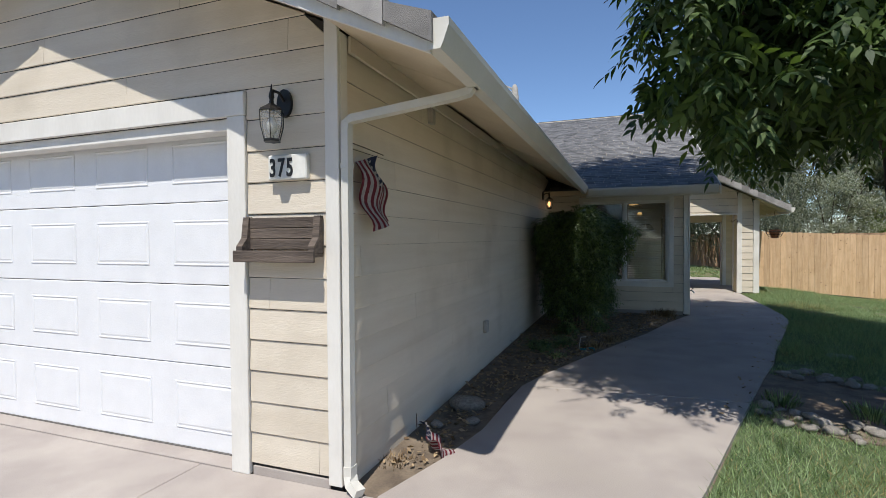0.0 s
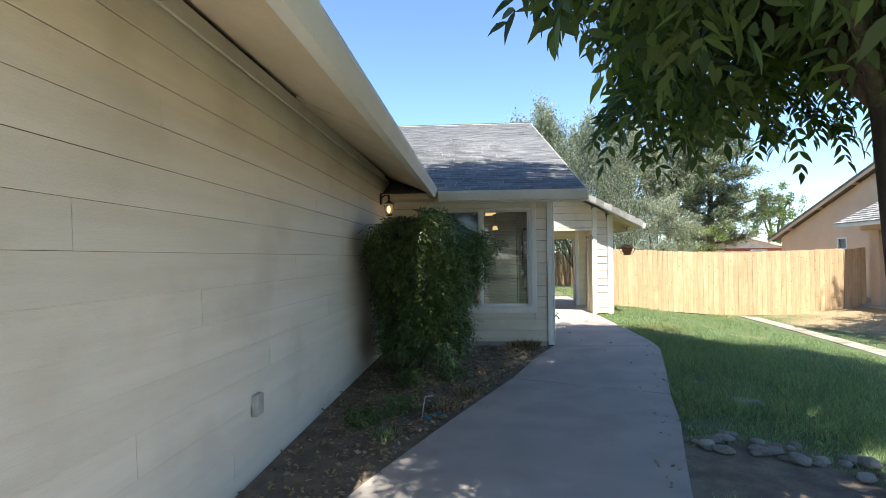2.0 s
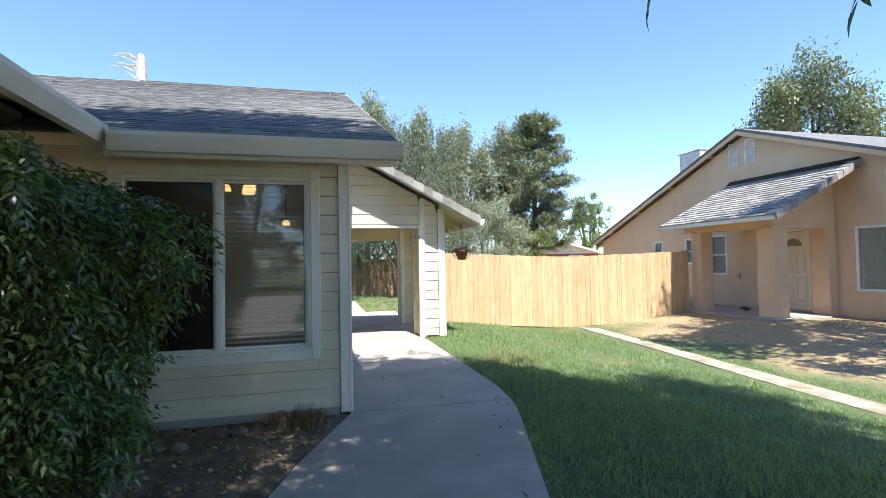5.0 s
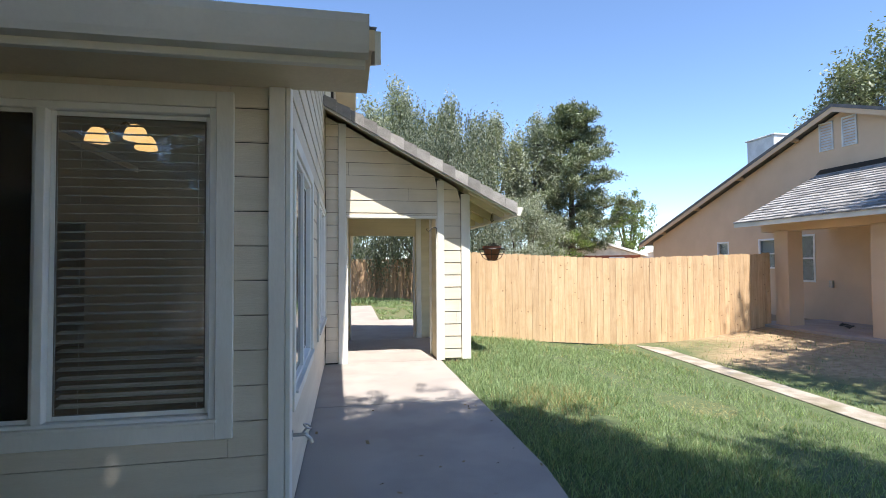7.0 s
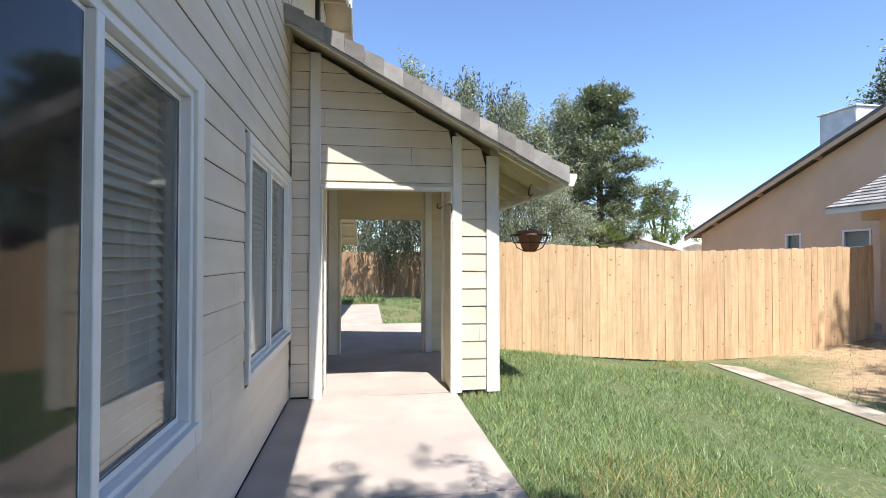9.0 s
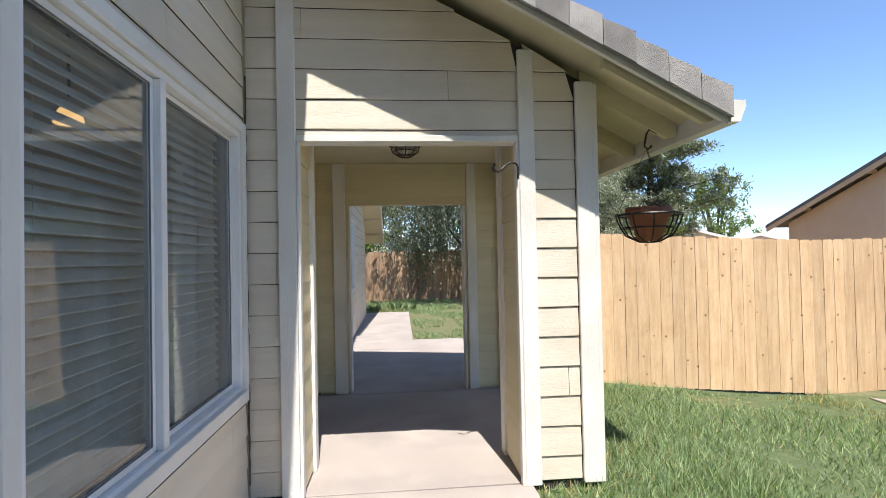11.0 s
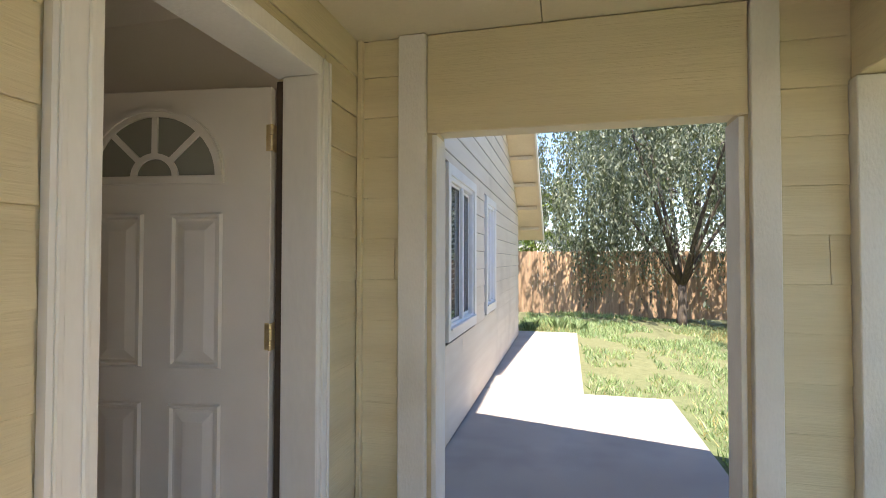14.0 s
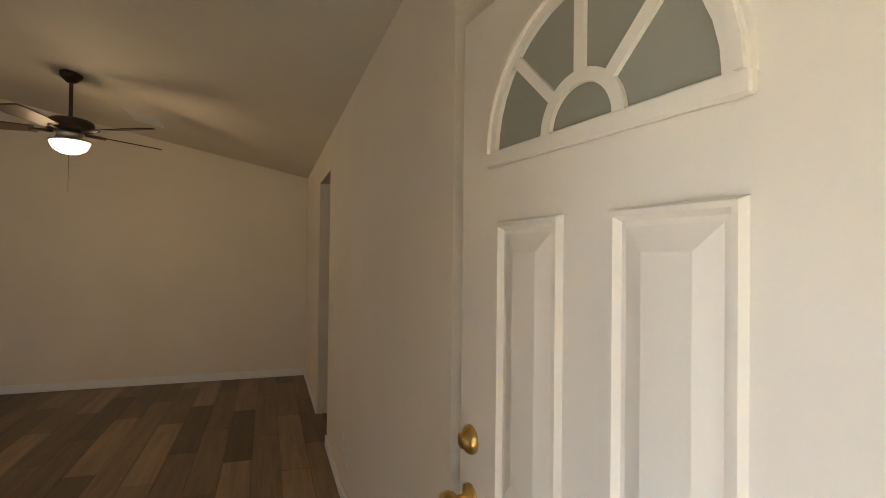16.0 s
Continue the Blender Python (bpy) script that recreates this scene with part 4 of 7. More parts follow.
slab_wall("wall_room_side_end", "y", IY1, IY1 + 0.11, IX0, -1.62, -0.05, lambda x: 3.3, [(-2.46, -1.66, -0.05, 2.12)], INT)
slab_wall("wall_room_far", "x", IX0, IX0 - 0.11, IY0, 20.4, -0.05, lambda y: max(vault(y) + 0.03, 2.4), [], INT, ((IY0 + IY1) / 2, IY1))
slab_wall("wall_room_front", "y", IY0, IY0 - 0.004, IX0, IX1, -0.05, lambda x: 2.4, [KWIN], INT)
slab_wall("wall_room_entry", "x", IX1, IX1 + 0.004, IY0, IY1, -0.05, lambda y: vault(y) + 0.03, [LWIN, SWIN, DOOR], INT, ((IY0 + IY1) / 2,))
slab_wall("wall_hall_end", "y", 20.4, 20.5, IX0, -1.0, -0.05, lambda x: 2.5, [], INT)
slab_wall("wall_hall_far", "x", -2.47, -2.57, IY1 + 0.11, 20.4, -0.05, lambda y: 2.5, [], INT)
slab_wall("wall_hall_side", "x", -1.62, -1.52, IY1 + 0.11, 20.4, -0.05, lambda y: 2.5, [], INT)
c = bmesh.new()
ym = (IY0 + IY1) / 2
for y0, y1 in ((IY0 - 0.02, ym), (ym, IY1 + 0.3)):
    prism([(y0, vault(y0)), (y1, vault(y1)), (y1, vault(y1) + 0.06), (y0, vault(y0) + 0.06)], IX0 - 0.05, IX1 + 0.02, "x", c)
box(IX0, -1.5, IY1 + 0.1, 20.5, 2.36, 2.42, 0, c)
tagged(link("ceiling_room", c, INT), kind="structure")
for nm, q in (("baseboard_side", (-1.66, WX, IY1 - 0.014, IY1 - 0.001)), ("baseboard_side_end", (IX0 + 0.015, -2.46, IY1 - 0.014, IY1 - 0.001)),
              ("baseboard_far", (IX0 + 0.001, IX0 + 0.014, IY0, IY1 - 0.015)), ("baseboard_front", (IX0 + 0.015, IX1, IY0 + 0.001, IY0 + 0.014))):
    tagged(link(nm, box(*q, FZ, FZ + 0.085, 0.003), VINYL), kind="structure")
# jamb and casing of the entry door
j = bmesh.new()
box(KX - 0.13, KX + 0.052, 17.862, 17.898, 0.0, 2.06, 0.003, j)
tagged(link("door_jamb_left", j, TRIM), kind="structure")
tagged(link("door_jamb_right", box(KX - 0.096, KX + 0.052, 18.772, 18.798, 0.0, 2.06, 0.003), TRIM), kind="structure")
tagged(link("trim_weatherstrip", box(KX - 0.128, KX - 0.097, 18.784, 18.798, 0.03, 2.05, 0.002), STRIP), kind="structure")
tagged(link("door_jamb_head", box(KX - 0.13, KX + 0.052, 17.862, 18.798, 2.062, 2.088, 0.003), TRIM), kind="structure")
for nm, q in (("trim_door_left", (17.795, 17.893, 0.0, 2.135)), ("trim_door_right", (18.777, 18.87, 0.0, 2.135)), ("trim_door_head", (17.895, 18.775, 2.066, 2.135))):
    b = box(KX + 0.022, KX + 0.055, q[0], q[1], q[2], q[3], 0.006)
    tagged(link(nm, b, TRIM), kind="structure")
for nm, y0, y1 in (("trim_door_bead_right", 18.800, 18.812), ("trim_door_bead_outer", 18.846, 18.862), ("trim_door_bead_left", 17.858, 17.870), ("trim_door_bead_left_outer", 17.803, 17.819)):
    tagged(link(nm, box(KX + 0.0535, KX + 0.062, y0, y1, 0.0, 2.13, 0.003), TRIM), kind="structure")
tagged(link("threshold", box(KX - 0.14, KX + 0.07, 17.90, 18.77, 0.0, 0.022, 0.005), STEEL), kind="structure")

# ---- entry door ----
def entry_door():
    hinge, free = Vector((1.997, 18.757, 0)), Vector((1.123, 18.65, 0))
    ang = math.atan2((hinge - free).y, (hinge - free).x)
    W, H, T = 0.876, 2.025, 0.044
    d = thing("entry_door", (0, 0, 0), "white six-panel entry door with a fanlight, standing open", "door")
    b = box(-W, 0, 0, T, 0.028, H, 0.003)
    for u0, u1 in ((-0.713, -0.510), (-0.399, -0.188)):
        for z0, z1 in ((0.20, 0.832), (0.966, 1.550)):
            raised_panel(b, "y", -0.0004, -1, u0, u1, z0, z1, 0.036, 0.013, 0.014)
    part("door_leaf", b, DOORP, d)
    cx, cz, r = -0.463, 1.69, 0.284

    def arc(rad, k=20, flat_y=1.0):
        return [(cx + rad * math.cos(math.pi * i / k), cz + rad * math.sin(math.pi * i / k) * 0.93) for i in range(k + 1)]

    def band(bm, ro, ri, y0, y1):
        o, i = arc(ro), arc(ri)
        for k in range(len(o) - 1):
            prism([o[k], o[k + 1], i[k + 1], i[k]], y0, y1, "y", bm)
        return bm
    f = band(bmesh.new(), r, r - 0.035, -0.014, 0.0)
    box(cx - r, cx + r, -0.014, 0.0, cz - 0.028, cz + 0.004, 0.003, f)
    band(f, r - 0.004, r - 0.016, -0.022, -0.012)
    part("fanlight_frame", f, DOORP, d)
    g = prism(arc(r - 0.03), -0.004, -0.001, "y")
    part("fanlight_glass", g, FROST, d, "grey fanlight glass")
    m = band(bmesh.new(), 0.098, 0.074, -0.013, -0.004)
    for a in (math.radians(45), math.radians(90), math.radians(135)):
        p, q = Vector((cx + 0.09 * math.cos(a), cz + 0.085 * math.sin(a))), Vector((cx + (r - 0.03) * math.cos(a), cz + (r - 0.03) * 0.93 * math.sin(a)))
        n = Vector((-(q - p).y, (q - p).x)).normalized() * 0.011
        prism([tuple(p - n), tuple(q - n), tuple(q + n), tuple(p + n)], -0.013, -0.004, "y", m)
    part("fanlight_muntin", m, DOORP, d)
    for z in (0.25, 1.09, 1.83):
        h = bmesh.new()
        box(-0.018, 0.0, -0.003, -0.0005, z - 0.05, z + 0.05, 0.001, h)
        box(0.004, 0.010, -0.003, 0.03, z - 0.05, z + 0.05, 0.001, h)
        for k in range(5):
            tube([(0.006, -0.008, z - 0.05 + k * 0.02), (0.006, -0.008, z - 0.032 + k * 0.02)], 0.007, 8, h)
        part("hinge", h, PALE_BRASS, d, "pale brass hinge")

    def round_y(profile, u, z, name, label):
        k = bmesh.new()
        rings = [[k.verts.new((u + rr * math.cos(2 * math.pi * i / 18), y, z + rr * math.sin(2 * math.pi * i / 18))) for i in range(18)] for rr, y in profile]
        for a, c in zip(rings, rings[1:]):
            for i in range(18):
                k.faces.new((a[i], a[(i + 1) % 18], c[(i + 1) % 18], c[i]))
        k.faces.new(rings[-1])
        return part(name, k, BRASS, d, label, True)
    round_y([(0.033, 0), (0.033, -0.006), (0.026, -0.016), (0.018, -0.02), (0.017, -0.026), (0.001, -0.027)], -W + 0.055, 1.062, "deadbolt", "brass deadbolt")
    knob = round_y([(0.033, 0), (0.033, -0.005), (0.014, -0.012), (0.012, -0.035), (0.022, -0.042), (0.027, -0.055), (0.024, -0.068), (0.001, -0.072)], -W + 0.055, 0.93, "door_knob", "brass door knob")
    kt = tube([(-W + 0.055, -0.072, 0.93), (-W + 0.052, -0.095, 0.928)], 0.004, 6)
    tube([(-W + 0.052, -0.095, 0.928), (-W + 0.04, -0.1, 0.90)], 0.002, 5, kt)
    box(-W + 0.022, -W + 0.055, -0.103, -0.100, 0.84, 0.90, 0.002, kt)
    part("key_tag", kt, SIGN, d, "key with a white paper tag")
    d.matrix_basis = Matrix.Translation(hinge) @ Matrix.Rotation(ang, 4, "Z")


entry_door()


# ---- lamps ----
def wall_lantern(base, face, lit, label):
    """A carriage lantern on a wall plate; face: the way out of the wall."""
    x, y, z = base
    fx, fy = face
    e = thing("wall_lantern", base, label, "wall lamp")
    b = bmesh.new()
    rim = [(0.052 * math.cos(2 * math.pi * k / 16), z + 0.24 + 0.085 * math.sin(2 * math.pi * k / 16)) for k in range(16)]
    if fy:
        prism([(x + u, v) for u, v in rim], min(y, y + 0.022 * fy), max(y, y + 0.022 * fy), "y", b)
    else:
        prism([(y + u, v) for u, v in rim], min(x, x + 0.022 * fx), max(x, x + 0.022 * fx), "x", b)
    part("wall_plate", b, DARK_METAL, e)
    cx, cy = x + fx * 0.13, y + fy * 0.13
    part("arm", tube([(x + fx * 0.015, y + fy * 0.015, z + 0.25), (x + fx * 0.06, y + fy * 0.06, z + 0.29), (x + fx * 0.11, y + fy * 0.11, z + 0.29), (cx, cy, z + 0.25)], 0.009, 8), DARK_METAL, e)
    part("roof", lathe([(0.074, 0.165), (0.066, 0.178), (0.034, 0.198), (0.016, 0.212), (0.012, 0.235), (0.018, 0.25), (0.008, 0.29), (0.002, 0.325)], (cx, cy, z), 6), DARK_METAL, e)
    part("glass_shade", lathe([(0.045, 0.0), (0.066, 0.08), (0.07, 0.163)], (cx, cy, z), 6), LAMPGLASS, e, "clear glass shade")
    for k in range(6):
        a = 2 * math.pi * k / 6
        part("cage_bar", tube([(cx + 0.047 * math.cos(a), cy + 0.047 * math.sin(a), z), (cx + 0.068 * math.cos(a), cy + 0.068 * math.sin(a), z + 0.08), (cx + 0.072 * math.cos(a), cy + 0.072 * math.sin(a), z + 0.165)], 0.0028, 5), DARK_METAL, e)
    part("cage_base", lathe([(0.05, -0.012), (0.05, 0.004), (0.03, 0.006)], (cx, cy, z), 6), DARK_METAL, e)
    part("bulb", lathe([(0.012, 0.03), (0.03, 0.07), (0.03, 0.1), (0.012, 0.13)], (cx, cy, z), 10), LIT_BULB if lit else WHITEWALL, e, smooth=True)
    return e


wall_lantern((-0.875, GY - 0.018, 2.07), (0, -1), False, "black metal carriage lantern with glass panes beside the garage door")
wall_lantern((GX + 0.018, 11.66, 2.06), (1, 0), True, "black metal carriage lantern, lit, on the cream side wall")


def porch_light():
    c = (3.09, 18.28, 2.36)
    e = thing("ceiling_light", c, "bronze octagonal cage ceiling light under the porch", "ceiling light")
    part("canopy", lathe([(0.145, -0.001), (0.15, -0.012), (0.135, -0.03), (0.12, -0.036)], c, 8), BRONZE, e)
    part("glass_shade", lathe([(0.118, -0.034), (0.107, -0.075), (0.055, -0.108), (0.005, -0.11)], c, 8), LAMPGLASS, e, "clear glass bowl")
    for k in range(8):
        a = 2 * math.pi * k / 8
        part("cage_rib", tube([(c[0] + r * math.cos(a), c[1] + r * math.sin(a), c[2] + h) for r, h in ((0.122, -0.032), (0.111, -0.075), (0.058, -0.111))], 0.005, 5), BRONZE, e)
    for r, h in ((0.113, -0.075), (0.059, -0.112)):
        part("cage_ring", tube([(c[0] + r * math.cos(2 * math.pi * k / 16), c[1] + r * math.sin(2 * math.pi * k / 16), c[2] + h) for k in range(17)], 0.005, 5), BRONZE, e)
    part("bulb", lathe([(0.012, -0.036), (0.03, -0.06), (0.02, -0.085), (0.002, -0.09)], c, 10), WHITEWALL, e, smooth=True)


porch_light()


def ceiling_fan():
    x, y = -2.05, 16.86
    top = vault(y)
    e = thing("ceiling_fan", (x, y, top), "dark bronze ceiling fan with five blades and a lit bowl lamp", "ceiling fan")
    part("canopy", lathe([(0.075, 0.0), (0.07, -0.03), (0.03, -0.07), (0.015, -0.075)], (x, y, top), 14), BRONZE, e, smooth=True)
    z = 2.30
    part("down_rod", tube([(x, y, top - 0.07), (x, y, z + 0.12)], 0.013, 8), BRONZE, e)
    part("motor_housing", lathe([(0.02, 0.125), (0.12, 0.12), (0.145, 0.105), (0.15, 0.06), (0.14, 0.045), (0.06, 0.035)], (x, y, z), 20), BRONZE, e, smooth=True)
    part("light_fitter", lathe([(0.075, 0.036), (0.085, 0.01), (0.06, -0.01), (0.10, -0.026), (0.132, -0.03), (0.133, -0.04), (0.12, -0.041)], (x, y, z), 20), STEEL, e, "pale metal light fitter", True)
    part("lamp_bowl", lathe([(0.125, -0.035), (0.12, -0.06), (0.1, -0.095), (0.06, -0.12), (0.01, -0.13)], (x, y, z), 18), LIT_SOFT, e, "lit frosted glass bowl", True).visible_shadow = False
    part("pull_chain", tube([(x + 0.02, y, z - 0.13), (x + 0.02, y, z - 0.40)], 0.0015, 5), BRONZE, e)
    for k in range(5):
        a = math.radians(60 + 72 * k)
        u, v = Vector((math.cos(a), math.sin(a), 0)), Vector((-math.sin(a), math.cos(a), 0))
        b = bmesh.new()
        o = [(0.2, -0.05), (0.5, -0.07), (0.64, -0.065), (0.67, 0.0), (0.64, 0.065), (0.5, 0.07), (0.2, 0.05)]
        lo = [b.verts.new(Vector((x, y, z + 0.03)) + u * p + v * q + Vector((0, 0, q * 0.2))) for p, q in o]
        hi = [b.verts.new(Vector((x, y, z + 0.038)) + u * p + v * q + Vector((0, 0, q * 0.2))) for p, q in o]
        b.faces.new(lo[::-1]), b.faces.new(hi)
        for i in range(7):
            b.faces.new((lo[i], lo[(i + 1) % 7], hi[(i + 1) % 7], hi[i]))
        tube([Vector((x, y, z + 0.03)) + u * 0.1, Vector((x, y, z + 0.03)) + u * 0.24], 0.012, 6, b)
        part("blade", b, BRONZE, e)
    return (x, y, z - 0.16)


fan_at = ceiling_fan()
lamp = new("fan_lamp", bpy.data.lights.new("fan_lamp", 'POINT'))
lamp.data.energy, lamp.data.color, lamp.data.shadow_soft_size = 1.25, (1.0, 0.74, 0.45), 0.16
lamp.location = fan_at


def window_fill(name, at, size, way, watts):
    """An area lamp added behind a window to brighten the room, for sky light."""
    ob = new(name, bpy.data.lights.new(name, 'AREA'))
    ob.data.shape, ob.data.size, ob.data.size_y = 'RECTANGLE', size[0], size[1]
    ob.data.energy, ob.data.color = watts, (0.96, 0.97, 1.0)
    ob.matrix_world = Matrix.Translation(at) @ Vector(way).to_track_quat("-Z", "Y").to_matrix().to_4x4()


window_fill("gable_window_fill", (KX - 0.17, 13.44, 1.4), (1.3, 1.35), (-1, 0, -0.1), 0.35)
window_fill("porch_window_fill", (KX - 0.17, 16.0, 1.4), (1.4, 1.3), (-1, 0, -0.1), 0.4)
window_fill("kitchen_window_fill", (0.99, KY + 0.17, 1.4), (1.5, 1.5), (0, 1, -0.1), 0.7)


def chandelier(x, y, z, arms, label):
    top = vault(y)
    e = thing("chandelier", (x, y, top), label, "chandelier")
    part("canopy", lathe([(0.06, 0.0), (0.055, -0.02), (0.01, -0.03)], (x, y, top), 12), BRONZE, e)
    part("rod", tube([(x, y, top - 0.02), (x, y, z + 0.1)], 0.008, 6), BRONZE, e)
    for k in range(arms):
        a = 2 * math.pi * k / arms + 1.2
        r = 0.16 if arms > 1 else 0.0
        c = (x + r * math.cos(a), y + r * math.sin(a), z)
        if arms > 1:
            part("arm", tube([(x, y, z + 0.1), ((x + c[0]) / 2, (y + c[1]) / 2, z + 0.03), (c[0], c[1], z + 0.06)], 0.007, 6), BRONZE, e)
        part("shade", lathe([(0.034, 0.042), (0.056, 0.012), (0.07, -0.04), (0.066, -0.045)], c, 14), LIT, e, "lit glass shade", True)


chandelier(1.08, 13.2, 2.215, 3, "bronze dining chandelier with three lit glass shades")
chandelier(1.34, 16.7, 2.14, 1, "small lit pendant lamp near the entry")


# ---- garage wall things ----
def number_sign():
    e = thing("house_number_sign", (-0.86, GY - 0.02, 1.86), "white house number plate reading 375 in black digits", "sign")
    part("plate", box(-0.985, -0.71, GY - 0.055, GY - 0.012, 1.85, 2.0, 0.006), SIGN, e)
    for i, ch in enumerate("375"):
        cu = bpy.data.curves.new("digit", 'FONT')
        cu.body, cu.size, cu.extrude, cu.offset, cu.align_x = ch, 0.15, 0.002, 0.0035, 'CENTER'
        tmp = new("digit_curve", cu)
        dg = bpy.context.evaluated_depsgraph_get()
        me = bpy.data.meshes.new_from_object(tmp.evaluated_get(dg))
        bpy.data.objects.remove(tmp)
        b = bmesh.new()
        b.from_mesh(me)
        bmesh.ops.scale(b, vec=(0.66, 1, 1), verts=b.verts)
        bmesh.ops.transform(b, matrix=pose(-0.948 + i * 0.062, GY - 0.058, 1.872, 90, 0, 0), verts=b.verts)
        part("digit", b, BLACK, e)


number_sign()


def wall_shelf():
    e = thing("wall_planter_shelf", (-0.92, GY - 0.02, 1.36), "weathered grey wooden wall shelf with a slatted back, empty", "shelf")
    y = GY - 0.018
    for i in range(3):
        part("back_slat", box(-1.19, -0.65, y - 0.02, y, 1.43 + 0.066 * i, 1.43 + 0.066 * i + 0.063, 0.003), OLDWOOD, e)
    for x0 in (-1.185, -0.665):
        b = prism([(y, 1.41), (y - 0.095, 1.41), (y - 0.095, 1.45), (y - 0.05, 1.50), (y - 0.04, 1.58), (y - 0.03, 1.63), (y, 1.63)], x0, x0 + 0.045, "x")
        part("side_bracket", b, OLDWOOD, e)
    part("shelf_board", box(-1.185, -0.62, y - 0.10, y, 1.385, 1.41, 0.004), OLDWOOD, e)
    part("front_rail", box(-1.19, -0.61, y - 0.122, y - 0.101, 1.355, 1.425, 0.004), OLDWOOD, e)


wall_shelf()


def downspout():
    e = thing("downspout", (GX + 0.03, GY + 0.02, 0), "white rectangular metal downspout at the garage corner", "downspout")
    x, y = GX + 0.062, GY - 0.005

    def duct(pts, w=0.058, d=0.045):
        b = bmesh.new()
        rings = []
        P = [Vector(p) for p in pts]
        for i, p in enumerate(P):
            t = (P[min(i + 1, len(P) - 1)] - P[max(i - 1, 0)]).normalized()
            s = Vector((0, 1, 0))
            s = (s - t * s.dot(t)).normalized()
            n = t.cross(s)
            rings.append([b.verts.new(p + s * a * w / 2 + n * c * d / 2) for a, c in ((-1, -1), (1, -1), (1, 1), (-1, 1))])
        for r0, r1 in zip(rings, rings[1:]):
            for k in range(4):
                b.faces.new((r0[k], r0[(k + 1) % 4], r1[(k + 1) % 4], r1[k]))
        b.faces.new(rings[0][::-1]), b.faces.new(rings[-1])
        return b
    part("pipe", duct([(x, y, 2.13), (x, y, 0.14)]), GUTTER, e)
    part("lower_elbow", duct([(x, y, 0.16), (x, y, 0.1), (x + 0.02, y - 0.02, 0.06), (x + 0.09, y - 0.05, 0.03)], 0.066, 0.052), GUTTER, e)
    part("offset_pipe", duct([(x, y, 2.12), (x + 0.005, y + 0.0, 2.16), (x + 0.03, y + 0.01, 2.185), (0.16, 4.56, 2.295), (0.225, 4.58, 2.315), (0.245, 4.58, 2.345)]), GUTTER, e)
    part("outlet", duct([(0.25, 4.58, 2.33), (0.25, 4.58, 2.37)], 0.062, 0.055), GUTTER, e)
    part("strap", duct([(x, y, 1.9), (x, y, 1.93)], 0.068, 0.052), GUTTER, e)


downspout()


def small_flag(base, origin, along, down, size, label, crumple, pole):
    """A little striped flag on a stick, cloth hanging in folds."""
    e = thing("small_flag", base, label, "flag", "small flags")
    o, u, v = Vector(origin), Vector(along).normalized(), Vector(down).normalized()
    n = u.cross(v).normalized()
    W, H = size

    def at(s, t):
        return o + u * s * W + v * t * H + n * (crumple * math.sin(s * 9 + t * 3) + crumple * 0.6 * math.sin(t * 7 + 1)) + v * 0.05 * math.sin(s * 5) * crumple * 6

    def patch(s0, s1, t0, t1, lift, k=12):
        b = bmesh.new()
        g = [[b.verts.new(at(s0 + (s1 - s0) * i / k, t0 + (t1 - t0) * j / 2) + n * lift) for j in range(3)] for i in range(k + 1)]
        for i in range(k):
            for j in range(2):
                b.faces.new((g[i][j], g[i + 1][j], g[i + 1][j + 1], g[i][j + 1]))
        r = bmesh.ops.solidify(b, geom=b.faces[:], thickness=0.0012)
        return b
    part("pole", tube(pole, 0.004, 6), OLDWOOD, e)
    for i in range(13):
        s0 = 0.42 if i < 7 else 0.0
        part("stripe", patch(s0, 1, i / 13, (i + 1) / 13, 0), RED if i % 2 == 0 else WHITE_C, e)
    part("canton", patch(0, 0.42, 0, 7 / 13, 0), NAVY, e)
    st = bmesh.new()
    for i in range(5):
        for j in range(4):
            c = at(0.05 + 0.085 * i, 0.07 + 0.13 * j)
            for lift in (0.003, -0.003):
                pts = [c + (u * math.cos(a) + v * math.sin(a)) * (0.011 if k % 2 else 0.005) + n * lift for k, a in enumerate([math.pi * m / 5 for m in range(10)])]
                st.faces.new([st.verts.new(p) for p in pts])
    part("stars", st, WHITE_C, e)
    return e


small_flag((GX, 4.72, 2.0), (GX + 0.09, 4.76, 2.03), (0.05, 0.30, -1), (-0.03, -1, -0.30), (0.44, 0.27), "small striped flag hanging on the cream side wall", 0.03,
           [(GX + 0.03, 4.44, 2.07), (GX + 0.065, 4.58, 2.055), (GX + 0.095, 4.80, 2.035)])
small_flag((-0.2, 5.2, 0), (-0.36, 5.16, 0.16), (0.62, -0.5, -0.30), (0.5, 0.2, -0.45), (0.30, 0.2), "small striped flag fallen in the planting bed", 0.03,
           [(-0.43, 5.32, 0.0), (-0.35, 5.12, 0.24)])


def junction_box(y, z, w, h, label):
    e = thing("wall_box", (GX + 0.016, y, z), label, "electrical box")
    part("box_body", box(GX + 0.012, GX + 0.05, y - w / 2, y + w / 2, z - h / 2, z + h / 2, 0.004), VENTP, e)
    part("cover", box(GX + 0.05, GX + 0.055, y - w / 2 + 0.006, y + w / 2 - 0.006, z - h / 2 + 0.006, z + h / 2 - 0.006, 0.002), VENTP, e)
    part("screw", box(GX + 0.055, GX + 0.058, y - 0.004, y + 0.004, z - 0.004, z + 0.004), STEEL, e)


junction_box(5.82, 2.52, 0.08, 0.13, "grey metal junction box under the eave")
junction_box(7.5, 0.46, 0.10, 0.14, "cream outlet cover low on the siding")


